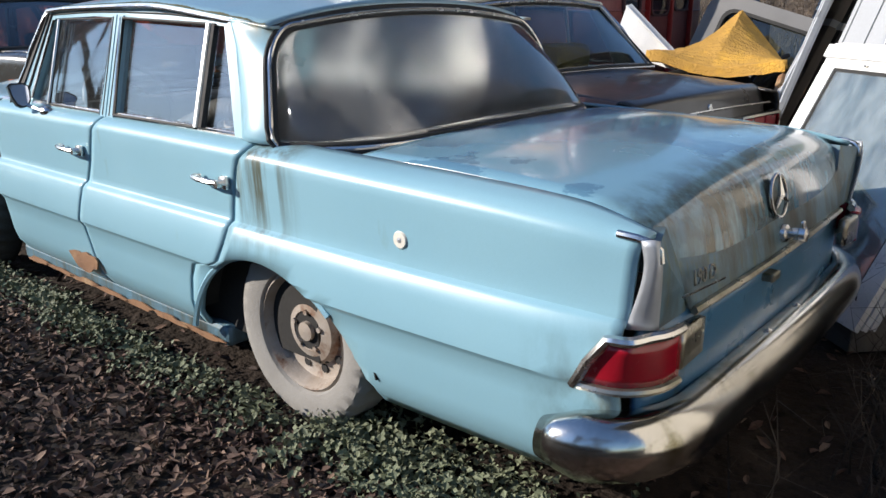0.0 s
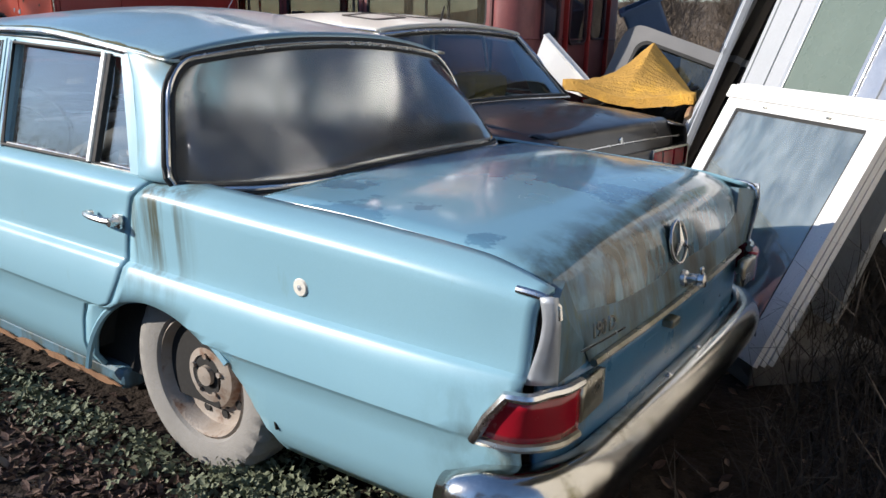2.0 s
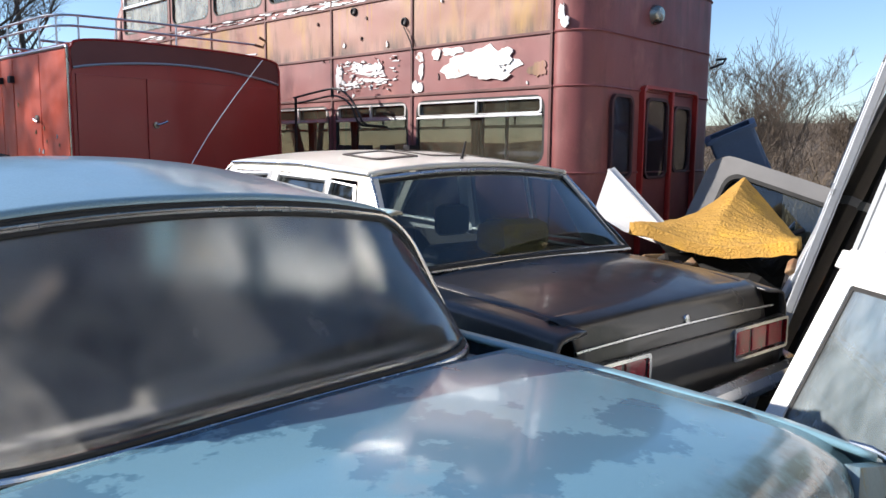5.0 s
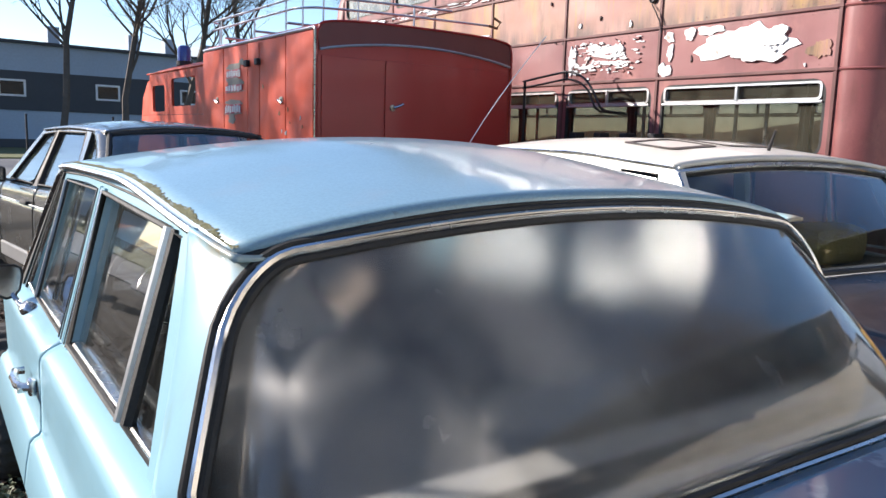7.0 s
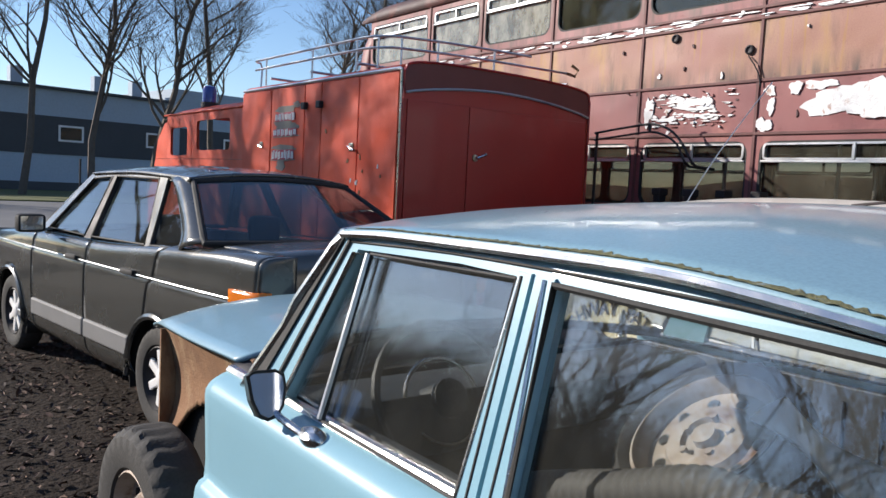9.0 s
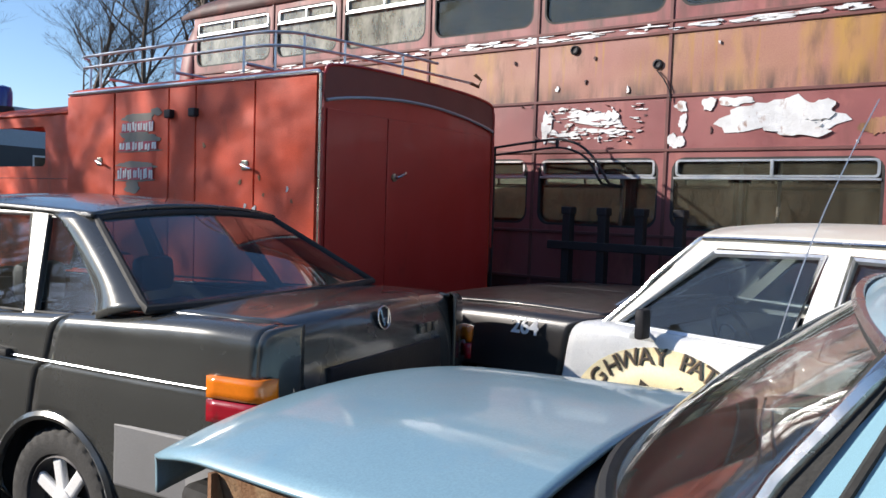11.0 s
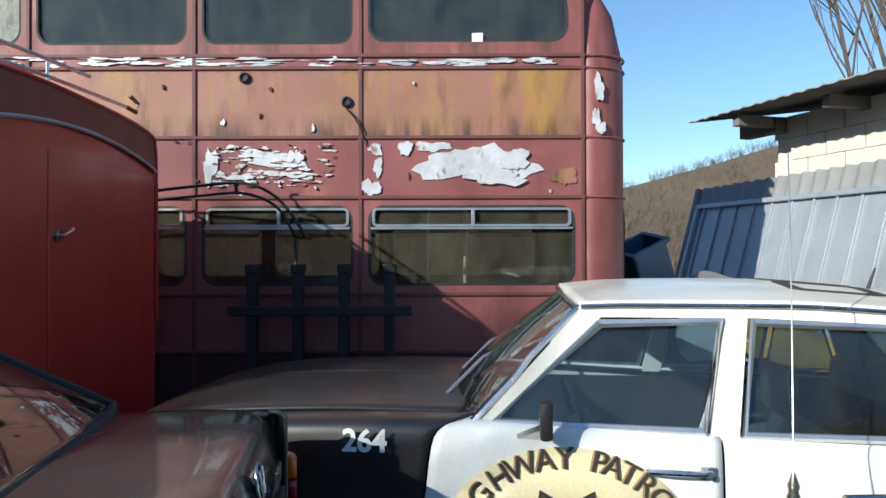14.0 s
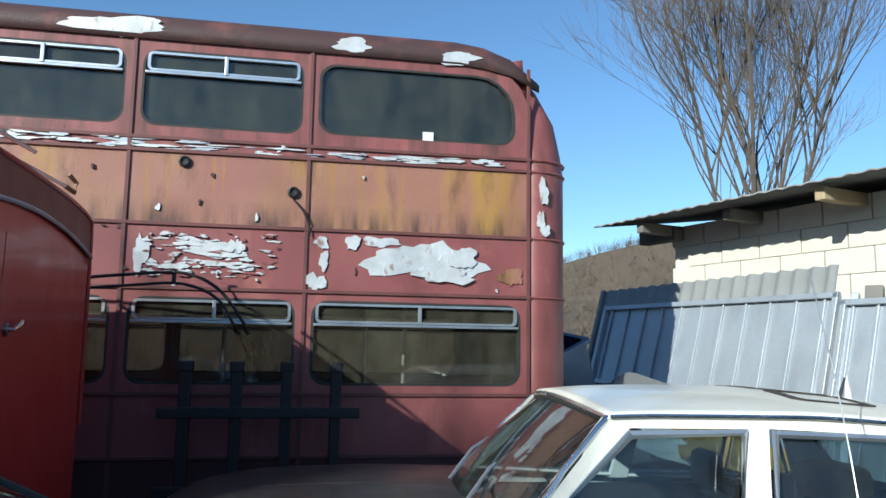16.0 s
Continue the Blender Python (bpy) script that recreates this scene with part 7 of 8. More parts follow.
gate(0.42, 3.31, -0.85, 2.25, 16.5, STEEL, 11, "galvanised ribbed gate leaning on the shed")
gate(3.36, 4.16, -0.88, 2.18, 16.5, STEEL, 4, "second galvanised ribbed gate leaning on the shed")
cs = thing("corrugated_sheet", SHED @ pose(1.62, -0.66, 0, -16, 0, 0), "wide grey corrugated sheet behind the gates", "sheet")
cb2 = bmesh.new()
cols = [[cb2.verts.new((-1.53 + 3.03 * i / 126, 0.02 * math.sin(i * 0.9), z)) for z in (0.0, 2.46 + 0.0004 * i)] for i in range(127)]
for a, b in zip(cols, cols[1:]):
    cb2.faces.new((a[0], b[0], b[1], a[1]))
part("sheet", cb2, ROOF_SHEET, cs, "", True, 0.008)
part("edge_batten", boxed(-1.55, -1.50, -0.03, 0.03, 0.0, 2.46), ROOF_SHEET, cs)


def window_unit(m, w, h, label, glassy=GLASS_DIRTY, d=0.024, fw=0.10, mid=0.0):
    """A framed pane leaning in a stack; its foot's right end is at the origin."""
    g = thing("window_sash", m, label, "window frame", "stacked window frames")
    f = part("sash_frame", ring(square_like((-w, 0, 0, h), rounded(-w + fw, -fw, fw * 1.2, h - fw, 0.01)), rounded(-w + fw, -fw, fw * 1.2, h - fw, 0.01), lambda a, c: Vector((a, 0, c)), (0, d, 0)), PVC, g)
    p = part("pane", boxed(-w + fw - 0.01, -fw + 0.01, d * 0.4, d * 0.4 + 0.006, fw * 1.2 - 0.01, h - fw + 0.01), glassy, g)
    part("glazing_bead", ring(rounded(-w + fw, -fw, fw * 1.2, h - fw, 0.01), rounded(-w + fw + 0.014, -fw - 0.014, fw * 1.2 + 0.014, h - fw - 0.014, 0.008), lambda a, c: Vector((a, 0.006, c)), (0, 0.02, 0)), RUBBER, p)
    part("top_rail", boxed(-w - 0.01, 0.01, -0.02, d + 0.006, h - 0.055, h + 0.012, 0.006), PVC, g)
    for x in (-w * 0.3, -w * 0.7):
        part("catch", boxed(x - 0.012, x + 0.012, -0.012, -0.001, h - 0.085, h - 0.075, 0.003), CHROME_DULL, g)
    return g


TA = -42.4
NRM = Vector((0.675, 0.738, 0))
bk = thing("timber_block", pose(1.02, 2.08, 0, 0, 0, TA), "timber block under the window frames", "timber")
part("block", boxed(-0.55, 0.40, -0.06, 0.62, 0.0, 0.12, 0.01), OLD_WOOD, bk)
part("block_edge", boxed(-0.56, -0.54, -0.05, 0.6, 0.01, 0.11), OLD_WOOD, bk)
for k in range(3):
    off = 0.036 * k
    window_unit(Matrix.Translation((1.295 + NRM.x * off, 1.69 + NRM.y * off, 0.13)) @ pose(0, 0, 0, 0, 0, TA) @ pose(0, 0, 0, -25 + 0.3 * k, 0, 0), 1.11, 1.13,
                "white-framed window sash with dusty glass" if k == 0 else "white window frame stacked behind another", GLASS_SASH)

# ---- the scrap heap between the cars and the gates ----
heap = random.Random(8)
fo = thing("foam_slab", pose(-0.66, 5.20, 0.88, 0, 3, 6), "folded slab of aged yellow foam on scrap", "foam")


def foam_f(u, v):
    x = (u - 0.5) * 1.12
    y = (v - 0.5) * 0.75
    peak = 0.40 * max(0, 1 - abs(u - 0.48) * 2.1) * v ** 1.1
    sag = 0.05 * math.cos(6 * u) * (1 - v)
    return Vector((x * (1 - 0.25 * v), y, 0.06 + peak + sag + 0.012 * noise.noise(Vector((x * 9, y * 9, 1))) + 0.004 * math.sin(v * 90)))


part("slab", grid(foam_f, lin(0, 1, 40), lin(0, 1, 60)), FOAM, fo, "", True, 0.085)
wp = thing("white_panel", pose(-1.30, 4.98, 0.95), "white painted car panel lying on scrap", "car panel")
part("sheet", slab([(-0.22, 0.06, 0.43), (0.24, 0.02, 0.04), (0.30, -0.02, -0.10), (-0.02, -0.03, -0.02), (-0.30, 0.0, 0.10)], (0.02, 0.05, 0.02)), WHITE_PAINT, wp)
part("flange", tube(bmesh.new(), [(-0.22, 0.06, 0.43), (0.24, 0.02, 0.04)], 0.012, 6), WHITE_PAINT, wp)
tg = thing("tailgate", pose(-0.72, 5.85, 0.60, -14, 17, 0), "grey car tailgate standing in the scrap heap", "car door")
o, i = rounded(-0.68, 0.68, 0.0, 0.80, 0.18), rounded(-0.50, 0.52, 0.22, 0.68, 0.12)
part("tailgate_skin", ring(o, i, lambda a, c: Vector((a, 0.04 * math.sin(c * 3), c)), (0, 0.09, 0)), GREY_TRIM, tg)
part("tailgate_glass", slab([(a, 0.06, c) for a, c in i], (0, 0.005, 0)), GLASS_DARK, tg)
part("tailgate_trim", ring(i, rounded(-0.47, 0.49, 0.25, 0.65, 0.11), lambda a, c: Vector((a, 0.0, c)), (0, 0.05, 0)), RUBBER, tg)
bin_ = thing("plastic_crate", pose(-1.22, 7.05, 1.26, 10, -24, 20), "dented blue-grey crate on top of the heap", "crate")
part("crate_shell", ring(rounded(-0.20, 0.20, -0.18, 0.18, 0.03), rounded(-0.18, 0.18, -0.16, 0.16, 0.03), lambda a, c: Vector((a, c, 0)), (0, 0, 0.50)), GATE_BLUE, bin_)
part("crate_rim", ring(rounded(-0.23, 0.23, -0.21, 0.21, 0.03), rounded(-0.18, 0.18, -0.16, 0.16, 0.03), lambda a, c: Vector((a, c, 0.48)), (0, 0, 0.04)), GATE_BLUE, bin_)
part("crate_floor", boxed(-0.18, 0.18, -0.16, 0.16, 0.0, 0.02), GATE_BLUE, bin_)
dr = thing("oil_drum", pose(-1.22, 7.05, 0), "dark oil drum under the crate", "drum")
part("drum_body", lathe(bmesh.new(), [(0.001, 0), (0.28, 0), (0.29, 0.02), (0.28, 0.05), (0.28, 0.4), (0.29, 0.42), (0.28, 0.44), (0.28, 0.8), (0.29, 0.82), (0.28, 0.84), (0.28, 1.24), (0.29, 1.26), (0.27, 1.26), (0.27, 1.24), (0.001, 1.24)], Matrix(), 28), DARK, dr, smooth=True)
part("drum_cap", rod(bmesh.new(), (0.15, 0, 1.23), (0.15, 0, 1.255), 0.04), BLACK_STEEL, dr)
for k in range(34):
    x, y = heap.uniform(-1.5, 0.3), heap.uniform(4.45, 6.6)
    hgt = heap.uniform(0.25, 0.75)
    sc = thing("scrap_part", pose(x, y, hgt, heap.uniform(-50, 50), heap.uniform(-50, 50), heap.uniform(0, 360)), "dark bent scrap part in the heap", "scrap", "scrap heap")
    if k % 3 == 0:
        part("casting", boxed(-0.22, 0.22, -0.12, 0.12, -0.09, 0.09, 0.03), DARK if k % 2 else BLACK_STEEL, sc)
        part("bracket", boxed(-0.05, 0.05, -0.2, 0.2, 0.06, 0.12, 0.01), RUST, sc)
    elif k % 3 == 1:
        part("bent_sheet", grid(lambda u, v: Vector((0.5 * (u - 0.5), 0.35 * (v - 0.5), 0.12 * math.sin(3 * u) * v)), lin(0, 1, 8), lin(0, 1, 6)), (GATE_BLUE, DARK, BLACK_STEEL)[k % 4 % 3], sc, "", True, 0.008)
    else:
        part("pipe", tube(bmesh.new(), [(-0.35, 0, 0), (-0.1, 0.03, 0.02), (0.15, -0.05, 0.1), (0.35, 0, 0.05)], 0.02, 7), BLACK_STEEL if k % 4 else ALU, sc)
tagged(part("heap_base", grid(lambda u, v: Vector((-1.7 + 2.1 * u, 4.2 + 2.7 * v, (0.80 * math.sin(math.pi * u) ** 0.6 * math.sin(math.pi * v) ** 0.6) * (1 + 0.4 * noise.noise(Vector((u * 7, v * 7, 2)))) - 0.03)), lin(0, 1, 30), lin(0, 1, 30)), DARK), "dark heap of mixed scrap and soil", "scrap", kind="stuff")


def beam(foot, top, w, d, mt, lab):
    """A beam from its foot to its top."""
    f, t = Vector(foot), Vector(top)
    b = thing("leaning_beam", Matrix.Translation(f) @ (t - f).to_track_quat("Z", "Y").to_matrix().to_4x4(), lab, "beam", "leaning beams")
    ln = (t - f).length
    part("beam", boxed(-w / 2, w / 2, -d / 2, d / 2, 0, ln, 0.008), mt, b)
    part("strap", boxed(-w / 2 - 0.004, w / 2 + 0.004, -d / 2 - 0.004, d / 2 + 0.004, ln * 0.55, ln * 0.55 + 0.05), STEEL, b)


beam((-0.13, 4.42, 0), (0.56, 5.03, 2.2), 0.13, 0.07, OLD_WOOD, "grey weathered beam leaning on the gates")
beam((0.0, 4.35, 0), (0.66, 4.93, 2.15), 0.06, 0.06, BLACK_STEEL, "dark steel bar leaning on the gates")
beam((-0.28, 4.55, 0), (0.46, 5.12, 2.15), 0.06, 0.05, STEEL, "grey metal bar leaning on the gates")
beam((0.12, 4.20, 0), (0.74, 4.80, 2.1), 0.09, 0.05, BLACK_STEEL, "black timber leaning on the gates")
beam((0.25, 4.05, 0), (0.80, 4.65, 2.0), 0.05, 0.10, OLD_WOOD, "grey weathered beam leaning on the gates")


def sheet_panel(tl, w, h, mt, lab, lean=20.0, turn=TA, folds=0, edge=None):
    """A tall panel that leans like the sashes; tl is its upper left corner."""
    m = pose(0, 0, 0, 0, 0, turn) @ pose(0, 0, 0, -lean, 0, 0)
    foot = Vector(tl) - (m.to_3x3() @ Vector((0, 0, h)))
    b = thing("leaning_panel", Matrix.Translation(foot) @ m, lab, "panel", "leaning panels")
    part("sheet", boxed(0, w, 0, 0.012, 0.0, h), mt, b)
    for xx in (0, w):
        part("edge_profile", boxed(xx - 0.018, xx + 0.018, -0.010, 0.03, 0.0, h, 0.004), edge or mt, b)
    for j in range(folds):
        x = (j + 1) * w / (folds + 1)
        part("fold", boxed(x - 0.006, x + 0.006, -0.010, -0.001, 0.02, h - 0.02), mt, b)


WIRED = surf("green_wired_glass", (0.15, 0.19, 0.16), (0.11, 0.145, 0.12), 0.25, 0, 3, 150, 0.1)
PANEL_GREY = surf("pale_grey_coated_panel", (0.40, 0.42, 0.44), (0.32, 0.34, 0.36), 0.55, 0, 2.5, 60, 0.05)
sheet_panel((0.77, 3.95, 1.86), 1.5, 1.98, PANEL_GREY, "tall grey folded sheet panel leaning in the stack", 20, TA, 6)
sheet_panel((1.06, 3.45, 1.72), 0.62, 1.83, WIRED, "tall greenish wired-glass panel leaning in the stack", 20, TA, 0, STEEL)
sheet_panel((1.55, 2.95, 1.95), 0.30, 2.07, ALU, "narrow aluminium panel leaning in the stack", 20, TA, 1)
sm = thing("small_white_frame", pose(0.78, 3.20, 0.62, 0, 0, TA) @ pose(0, 0, 0, -25, 14, 0), "small white frame with red-edged strips", "frame")
part("frame_plate", ring(square_like((-0.20, 0.24, 0.1, 0.85), rounded(-0.10, 0.06, 0.42, 0.66, 0.02)), rounded(-0.10, 0.06, 0.42, 0.66, 0.02), lambda a, c: Vector((a, 0, c)), (0, 0.04, 0)), PVC, sm)
for x in (0.16, 0.20):
    part("red_strip", boxed(x, x + 0.02, -0.012, -0.001, 0.35, 0.84), VAN_RED, sm)
# wire mesh fence panel at the right, with a small number plate left blank
mf = thing("mesh_panel", pose(1.92, 1.62, 0, 0, 0, -75) @ pose(0, 0, 0, 4, 0, 0), "rusty woven wire mesh panel leaning upright", "fence")
fence = bmesh.new()
for k in range(26):
    x = -0.55 + 1.1 * k / 25
    tube(fence, [(x + 0.008 * math.sin(j * 1.57), 0.004 * math.cos(j * 3.14), 0.02 + 1.86 * j / 44) for j in range(45)], 0.0026, 3)
for k in range(44):
    z = 0.04 + 1.84 * k / 43
    tube(fence, [(-0.56 + 1.12 * j / 30, -0.006 * math.cos(j * 3.14), z + 0.006 * math.sin(j * 1.57)) for j in range(31)], 0.0026, 3)
part("wire_mesh", fence, OLD_WIRE, mf)["kind"] = "stuff"
for x in (-0.57, 0.57):
    part("mesh_post", rod(bmesh.new(), (x, 0, 0), (x, 0, 1.95), 0.022), OLD_WOOD, mf)
gp = thing("gate_post", pose(2.0, 1.20, 0, 0, -5, 0), "grey steel post with a weathered board", "post")
part("steel_post", boxed(-0.03, 0.03, -0.03, 0.03, 0.0, 2.1, 0.006), STEEL, gp)
part("board", boxed(-0.02, 0.01, -0.20, -0.032, 0.0, 2.0, 0.006), OLD_WOOD, gp)
part("wire_twist", tube(bmesh.new(), [(-0.04, -0.06, 1.30), (-0.05, 0.0, 1.32), (-0.04, 0.06, 1.29), (-0.02, 0.2, 1.33), (0, 0.45, 1.36)], 0.008, 5), BLACK_STEEL, gp)
pl = thing("number_sign", pose(1.83, 1.22, 1.355, 0, -4, -60), "small framed sign hanging on the post", "sign")
part("sign_frame", boxed(-0.05, 0.05, -0.012, 0.012, -0.07, 0.07, 0.008), BLACK_STEEL, pl)
part("sign_face", boxed(-0.035, 0.035, -0.018, -0.013, -0.052, 0.052, 0.002), PVC, pl)
for x in (-0.018, 0.018):
    part("sign_bar", boxed(x - 0.008, x + 0.008, -0.022, -0.019, -0.025, 0.025), INK, pl)


# ---- surroundings ----
def bare_tree(name, x, y, h, seed, r0=0.13, spread=0.5, depth=5, label="bare winter tree with fine branching twigs", multi=1, trunk=0.5, kid=1.0, kids0=8):
    rnd = random.Random(seed)
    tr = thing(name, pose(x, y, 0), label, "tree", "bare trees round the yard")
    wood, twigs = bmesh.new(), bmesh.new()

    def limb(p, d, ln, r, lev):
        bm = wood if lev < 2 else twigs
        n = 5 if lev < 2 else 3
        pts = [p]
        q, k = p.copy(), 4 if lev < 3 else 3
        dd = d.copy()
        for _ in range(k):
            dd = (dd + Vector((rnd.gauss(0, 0.13), rnd.gauss(0, 0.13), rnd.gauss(0.05, 0.06)))).normalized()
            q = q + dd * ln / k
            pts.append(q.copy())
        rings = []
        for i, c in enumerate(pts):
            rr = r * (1 - 0.55 * i / k)
            s = dd.cross(Vector((0.3, 0.7, 0.2))).normalized()
            u = s.cross(dd)
            rings.append([bm.verts.new(c + rr * (math.cos(6.283 * j / n) * s + math.sin(6.283 * j / n) * u)) for j in range(n)])
        for a, b in zip(rings, rings[1:]):
            for j in range(n):
                bm.faces.new((a[j], a[(j + 1) % n], b[(j + 1) % n], b[j]))
        if lev >= depth:
            return
        kids = (kids0, 5, 4, 4, 3, 3)[lev] + rnd.randint(0, 1)
        for i in range(kids):
            t = rnd.uniform(0.35, 1.0) if lev else rnd.uniform(0.3, 1.0)
            j = min(int(t * k), k - 1)
            c = pts[j].lerp(pts[j + 1], t * k - j)
            side = Vector((rnd.gauss(0, 1), rnd.gauss(0, 1), rnd.gauss(0.1, 0.4))).normalized()
            nd = (dd * (1 - spread * 0.55) + side * spread * 1.0 + Vector((0, 0, 0.16))).normalized()
            limb(c, nd, ln * rnd.uniform(0.48, 0.68) * (kid * (1.25 - 0.7 * t) if lev == 0 else 1), max(r * (1 - 0.5 * t) * 0.52, 0.004), lev + 1)
    for i in range(multi):
        limb(Vector((rnd.gauss(0, 0.15) * (multi > 1), rnd.gauss(0, 0.15) * (multi > 1), -0.1)), Vector((rnd.gauss(0, 0.05 + 0.1 * (multi > 1)), rnd.gauss(0, 0.05 + 0.1 * (multi > 1)), 1)).normalized(), h * trunk, r0, 0)
    part("trunk", wood, BARK, tr, "", True)
    part("crown", twigs, TWIG, tr, "")
    return tr


# the row along the road, the large tree over the bus, the one behind the shed, those across the yard
for k, (x, y, h) in enumerate(((-45.0, -0.6, 15), (-43.0, 5.8, 14), (-43.0, 9.0, 15), (-42.0, 11.6, 14), (-46.0, -8.5, 16), (-44.0, 16.0, 16), (-43.0, 20.5, 15), (-41.0, 25.0, 16), (-36.0, 29.0, 16))):
    bare_tree("road_tree", x, y, h, 60 + k, 0.21, 0.72, 5, trunk=0.85, kid=0.62, kids0=12)
bare_tree("yard_tree", -17.8, 10.8, 13.0, 80, 0.30, 0.62, 5)
bare_tree("yard_tree", -20.0, 16.0, 13.0, 81, 0.22, 0.62, 5)
bare_tree("yard_tree", 4.9, 13.9, 14.5, 84, 0.060, 0.40, 4, "tall many-stemmed bare tree behind the shed", 6, trunk=0.62, kids0=11, kid=0.75)
for k, (x, y, h) in enumerate(((-15.5, -5.0, 14.0), (-9.0, -9.5, 9.0), (-4.5, -8.0, 9.5), (-19.0, -8.5, 16.0), (0.5, -8.5, 9.0), (5.5, -8.0, 9.0))):
    bare_tree("yard_tree", x, y, h, 90 + k, 0.30 if h > 12 else 0.20, 0.60, 4 if h > 12 else 5)

for k, (x, y, h) in enumerate(((-3.4, 13.0, 3.6), (-4.4, 16.0, 5.5), (-2.3, 14.6, 3.2))):
    bare_tree("wild_bush", x, y, h, 120 + k, 0.03, 0.6, 4, "tangled leafless bush behind the bus", 3, kids0=6)

# dense leafless scrub behind the bus and the gates
SCRUB = surf("olive_brown_scrub", (0.27, 0.20, 0.125), (0.17, 0.13, 0.08), 0.95, 0, 1.2, 40, 0.1, amount=0.4)
sc_b = bmesh.new()
rnd = random.Random(12)


def twig_bush(bm, x, y, z, hh, n, w0, forks=4, open_=0.75):
    """A leafless bush: stems that fork twice."""
    for j in range(n):
        a, b = rnd.uniform(0, 6.28), rnd.uniform(0.1, open_)
        p = Vector((x + rnd.gauss(0, 0.12), y + rnd.gauss(0, 0.12), z))
        q = p + Vector((math.cos(a) * b * hh * 0.55, math.sin(a) * b * hh * 0.55, hh * rnd.uniform(0.5, 1)))
        m = p.lerp(q, 0.5) + Vector((rnd.gauss(0, 0.12) * hh, rnd.gauss(0, 0.12) * hh, 0))
        w = Vector((math.sin(a), -math.cos(a), 0)) * w0
        v = [bm.verts.new(c) for c in (p - w, p + w, m + w * 0.7, m - w * 0.7, q)]
        bm.faces.new(v[:4])
        bm.faces.new((v[3], v[2], v[4]))
        for i in range(forks):
            c = (p.lerp(m, rnd.uniform(0.5, 1)) if i % 2 else m.lerp(q, rnd.uniform(0.0, 0.9)))
            d = c + Vector((rnd.gauss(0, 0.2), rnd.gauss(0, 0.2), rnd.uniform(0.0, 0.3))) * hh
            bm.faces.new([bm.verts.new(g) for g in (c - w * 0.5, c + w * 0.5, d)])


for k in range(1300):
    x = rnd.uniform(-7, 7) if k % 3 else rnd.uniform(-2.5, 2.5)
    y = rnd.uniform(10.5, 24)
    twig_bush(sc_b, x, y, 0, rnd.uniform(0.5, 1.9) * (0.65 + 0.5 * noise.noise(Vector((x * 0.4, y * 0.4, 7)))), 7, 0.008, 9, 1.6)
tagged(part("scrub", sc_b, SCRUB), "dense leafless brown scrub beyond the yard", "bushes", kind="stuff")


def hill_z(x, y):
    d = max(0.0, (y + 0.25 * x - 30) / 110)
    return -0.3 + 13.5 * min(1, d) ** 1.1 * max(0.6, min(1.7, 0.85 + 0.02 * (x - 20))) + 1.2 * noise.noise(Vector((x * 0.05, y * 0.05, 0)))


tagged(part("hill", grid(lambda x, y: Vector((x, y, hill_z(x, y))), lin(-90, 150, 60), lin(28, 190, 40)), HILL, smooth=True), "wooded hill rising behind the yard", "hill", kind="structure")
hw = bmesh.new()
for k in range(5500):
    x, y = rnd.uniform(-50, 110), 30 + 120 * rnd.random() ** 1.4
    twig_bush(hw, x, y, hill_z(x, y), rnd.uniform(1.0, 2.6), 4, 0.028, 9, 1.9)
hg = bmesh.new()
for k in range(1500):
    x, y = rnd.uniform(-34, 16), rnd.uniform(-22, -14)
    twig_bush(hg, x, y, 0, rnd.uniform(3.0, 6.5), 8, 0.026, 6)
tagged(part("hedge", hg, TWIG), "tall leafless hedge on the yard's near side", "hedge", kind="stuff")
tagged(part("hill_woods", hw, TWIG), "leafless brown woods on the hill", "woods", kind="stuff")

# the long low building over the road
fb = thing("low_building", pose(-53, 12, 0, 0, 0, 98), "long low pale-blue works building across the road", "building")
part("wall", boxed(-26, 26, 0, 12, 0, 6.2, 0.02), FACADE, fb)
part("raised_part", boxed(4.5, 26, -0.3, 12, 0, 7.2, 0.02), FACADE, fb)
part("dark_band", boxed(-26, 4.4, -0.06, -0.002, 2.3, 4.6), FACADE_DARK, fb)
part("dark_band", boxed(5.0, 25, -0.36, -0.302, 2.3, 4.6), FACADE_DARK, fb)
part("base_band", boxed(-26, 26, -0.34, -0.304, 0.0, 0.6), FACADE_DARK, fb)
for k in range(9):
    x = -24 + 5.5 * k
    y = -0.10 if x < 4 else -0.40
    w = new("window")
    w.parent = fb
    w.matrix_local = pose(x, y, 3.6)
    part("window_frame", ring(rounded(-0.75, 0.75, -0.5, 0.5, 0.02), rounded(-0.63, 0.63, -0.38, 0.38, 0.02), lambda a, c: Vector((a, 0, c)), (0, 0.05, 0)), PVC, w)
    part("pane", boxed(-0.64, 0.64, 0.02, 0.03, -0.39, 0.39), GLASS_DARK, w)
part("roof_edge", boxed(-26.2, 4.5, -0.2, 12, 6.2, 6.38), FACADE_DARK, fb)
for x in (-9, -4.5, 0.5, 3.0):
    part("roof_vent", boxed(x - 0.35, x + 0.35, 2, 2.7, 6.2, 7.6, 0.03), FACADE, fb)
for k in range(7):
    ps = thing("fence_post", pose(-38.0, -7 + 3.6 * k, 0), "slender grey post by the road", "post", "posts by the road")
    part("post", rod(bmesh.new(), (0, 0, 0), (0, 0, 1.9), 0.045), BLACK_STEEL, ps)
    part("post_cap", lathe(bmesh.new(), [(0.06, 1.88), (0.06, 1.92), (0.001, 1.95)], Matrix(), 10), BLACK_STEEL, ps)

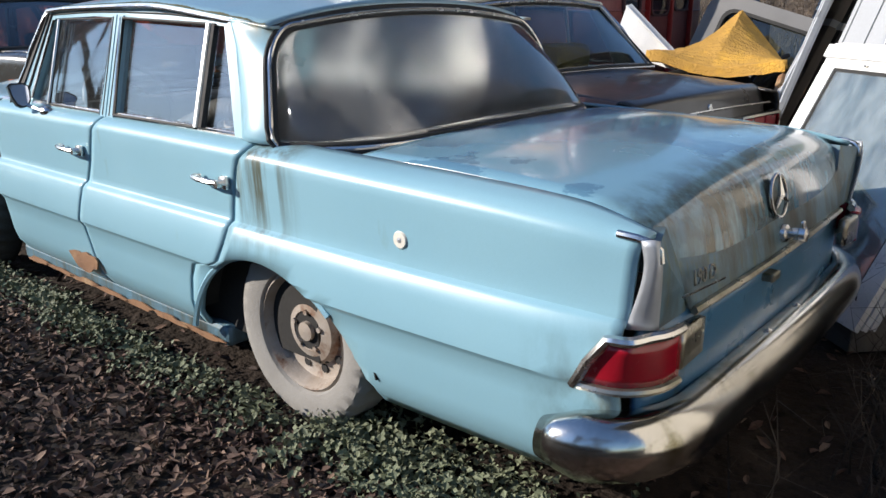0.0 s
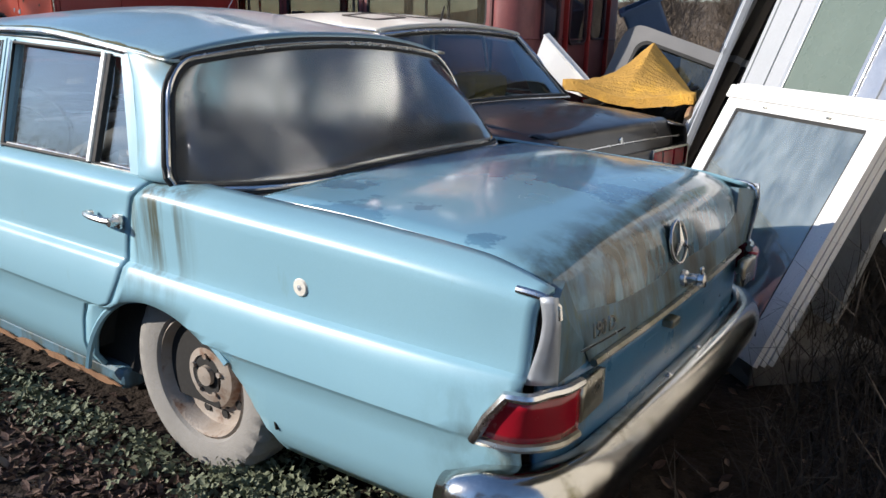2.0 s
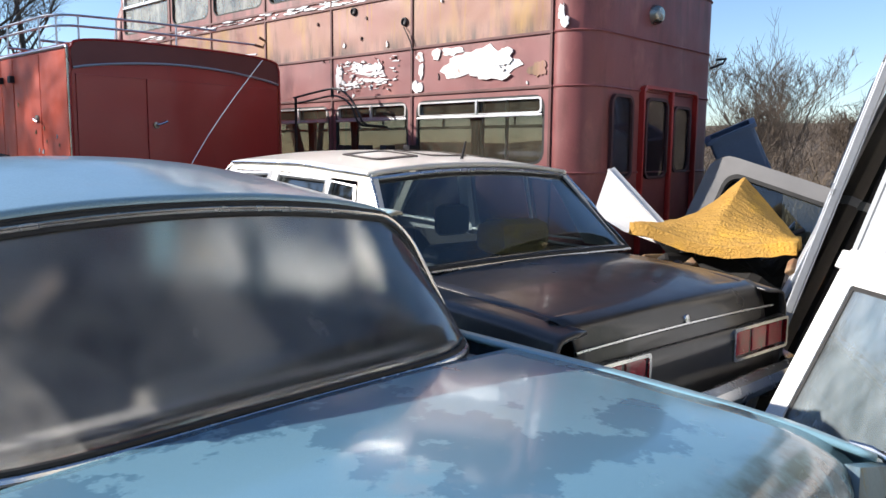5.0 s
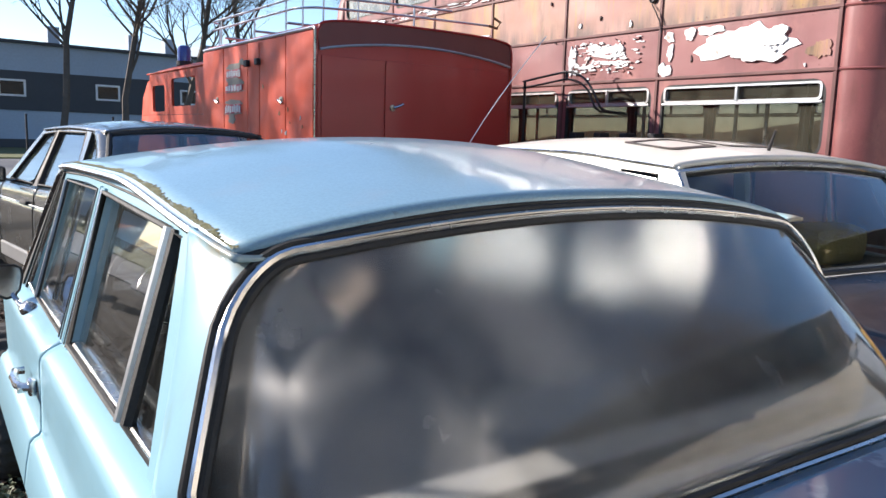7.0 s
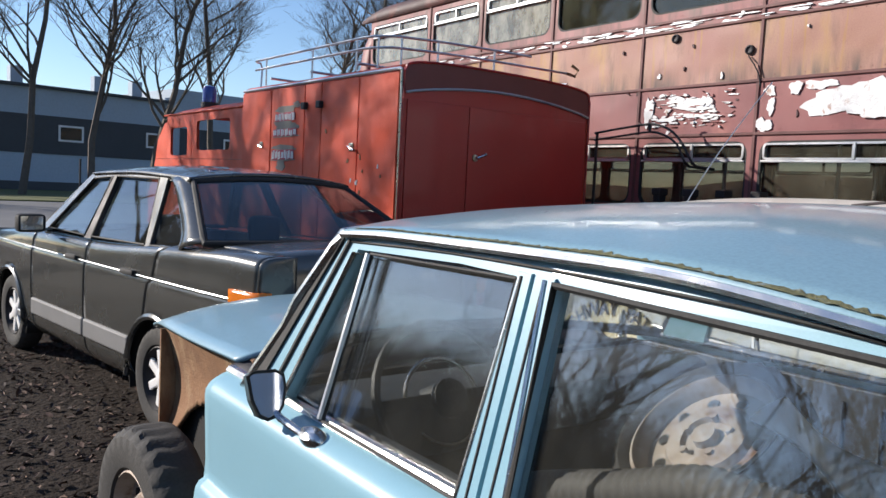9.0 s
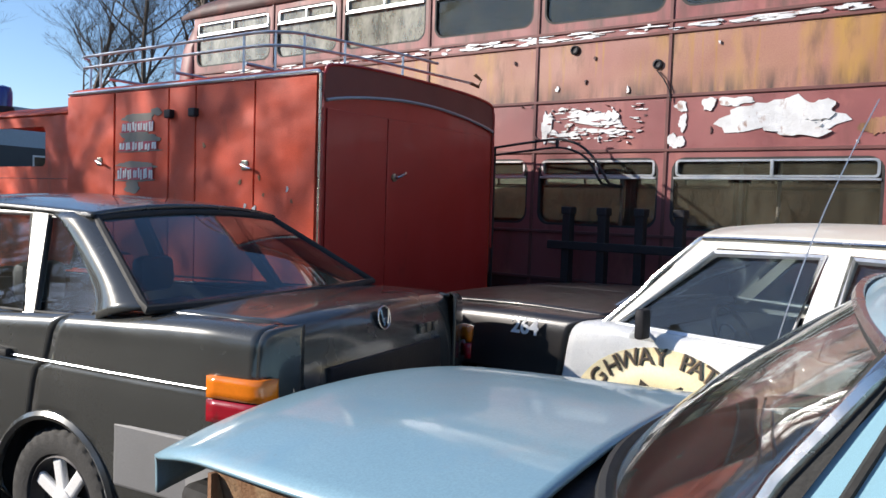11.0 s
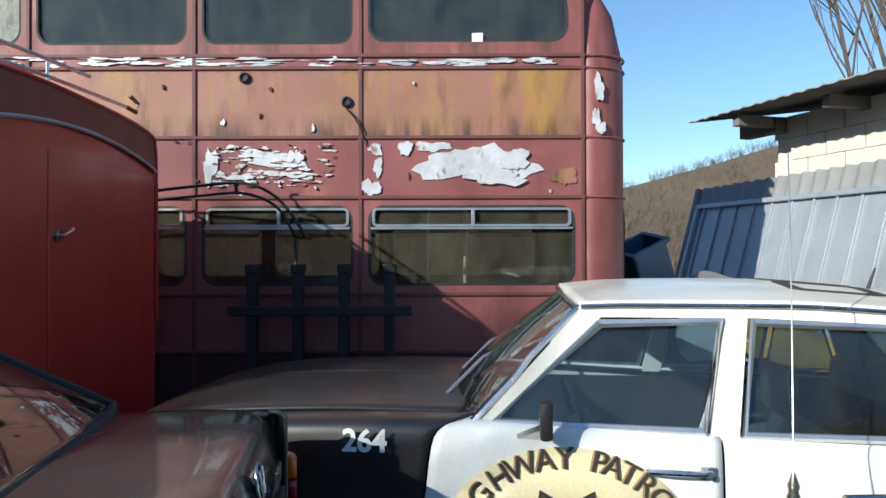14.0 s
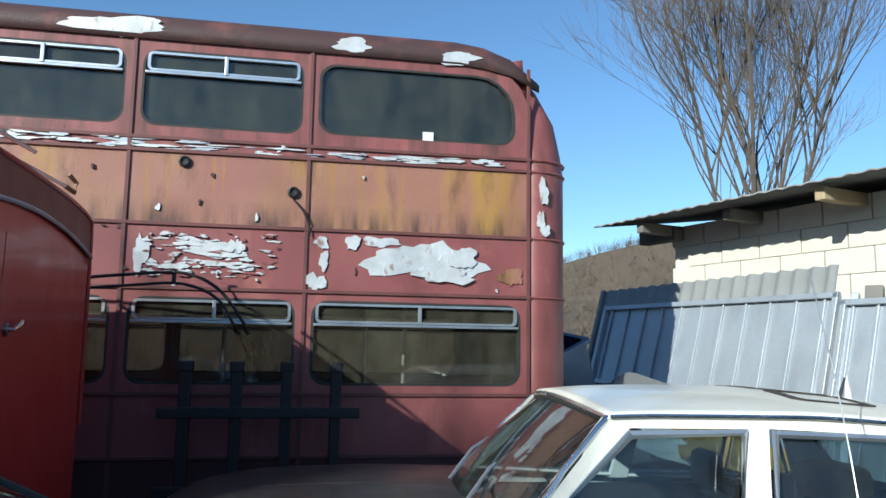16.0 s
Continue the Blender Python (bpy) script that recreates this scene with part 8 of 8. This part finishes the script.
# ---- litter and weeds round the blue car ----
LEAF = surf("dead_leaves", (0.075, 0.036, 0.026), (0.12, 0.075, 0.055), 0.8, 0, 30, 90, 0.2, amount=0.3)


def by_island(mat, low, high):
    """Tints each leaf of a joined mesh between two colours of its own."""
    nt = mat.node_tree
    p = nt.nodes["Principled BSDF"]
    src = p.inputs["Base Color"].links[0].from_socket
    rnd_i = nt.nodes.new("ShaderNodeNewGeometry").outputs["Random Per Island"]
    col = blend(nt, ramp(nt, rnd_i, 0.72, 1.0), src, high)
    nt.links.new(blend(nt, ramp(nt, rnd_i, 0.45, 0.0), col, low), p.inputs["Base Color"])


by_island(LEAF, (0.022, 0.013, 0.010), (0.22, 0.145, 0.10))
WEED = surf("green_weeds", (0.115, 0.14, 0.075), (0.18, 0.19, 0.125), 0.7, 0, 20, 80, 0.2)


def litter(name, n, spread, size, material, label, category, lift=0.012, tilt=0.5, seed=1):
    rn = random.Random(seed)
    verts, faces = [], []
    for _ in range(n):
        x, y = spread(rn)
        z = ground_z(x, y) + rn.uniform(0.002, lift)
        s = rn.uniform(*size)
        m = Matrix.Translation((x, y, z)) @ Euler((rn.gauss(0, tilt), rn.gauss(0, tilt), rn.uniform(0, 6.28))).to_matrix().to_4x4()
        b = len(verts)
        fold = rn.uniform(0.1, 0.5) * s
        for px, py, pz in ((-s, 0, 0), (-0.2 * s, 0.45 * s, fold), (0.5 * s, 0.36 * s, fold * 0.8), (s, 0, 0.1 * s), (0.5 * s, -0.36 * s, fold * 0.7), (-0.2 * s, -0.45 * s, fold)):
            verts.append(m @ Vector((px, py, pz)))
        faces += [(b, b + 3, b + 2, b + 1), (b, b + 5, b + 4, b + 3)]
    me = bpy.data.meshes.new(name)
    me.from_pydata(verts, [], faces)
    me.materials.append(material)
    return tagged(new(name, me), label, category, kind="stuff")


litter("fallen_leaves", 12000, lambda r: (r.uniform(-3.5, 2.2), -0.05 - abs(r.gauss(0, 0.75))), (0.010, 0.029), LEAF, "brown dead leaves on the soil", "leaves", 0.02, 0.5, 2)
litter("leaves_in_shade", 350, lambda r: (r.uniform(1.0, 3.2), r.uniform(0.2, 3.0)), (0.015, 0.035), LEAF, "brown dead leaves in the car's shade", "leaves", 0.02, 0.5, 3)
litter("scattered_leaves", 9000, lambda r: (-3.0 + 9 * (r.random() - 0.75) + r.gauss(0, 0.6), -1.0 + r.gauss(0, 1.3)), (0.012, 0.034), LEAF, "dead leaves scattered over the yard", "leaves", 0.015, 0.4, 4)


def weeds(name, n, spread, label, seed):
    rn = random.Random(seed)
    verts, faces = [], []
    for _ in range(n):
        x, y = spread(rn)
        z = ground_z(x, y)
        hh = rn.uniform(0.03, 0.11)
        for _ in range(11):
            a = rn.uniform(0, 6.28)
            r = rn.uniform(0.0, 0.055)
            c = Vector((x + r * math.cos(a), y + r * math.sin(a), z + hh * rn.uniform(0.3, 1)))
            s = rn.uniform(0.007, 0.016)
            m = Matrix.Translation(c) @ Euler((rn.gauss(0, 0.6), rn.gauss(0, 0.6), a)).to_matrix().to_4x4()
            b = len(verts)
            verts += [m @ Vector(p) for p in ((-s, 0, 0), (0, 0.7 * s, 0.2 * s), (s, 0, 0), (0, -0.7 * s, 0.2 * s))]
            faces += [(b, b + 3, b + 2), (b, b + 2, b + 1)]
    me = bpy.data.meshes.new(name)
    me.from_pydata(verts, [], faces)
    me.materials.append(WEED)
    return tagged(new(name, me), label, "weeds", kind="stuff")


bb = bmesh.new()
for k in range(330):
    twig_bush(bb, 1.45 + rnd.uniform(0, 1.3), rnd.uniform(0.5, 3.4), 0, rnd.uniform(0.12, 0.5) if k % 2 else rnd.uniform(0.25, 0.9), 6, 0.004)
# Stalks coloured almost black: the shade behind the sashes is put into them.
DEAD_WEED = surf("shade_darkened_weed_stalks", (0.040, 0.030, 0.022), (0.022, 0.017, 0.013), 0.9, 0, 9, 60, 0.1)
tagged(part("dry_weeds", bb, DEAD_WEED), "dry brown weed stalks, darkened for shade, behind the window frames", "weeds", kind="stuff")
weeds("green_weeds", 300, lambda r: (r.uniform(-2.4, 0.0), -0.02 - abs(r.gauss(0.03, 0.08))), "low green weeds along the sill", 5)
weeds("weeds_by_bumper", 380, lambda r: (r.uniform(0.1, 1.15), r.gauss(-0.02, 0.11)), "low green weeds under the rear wing", 6)
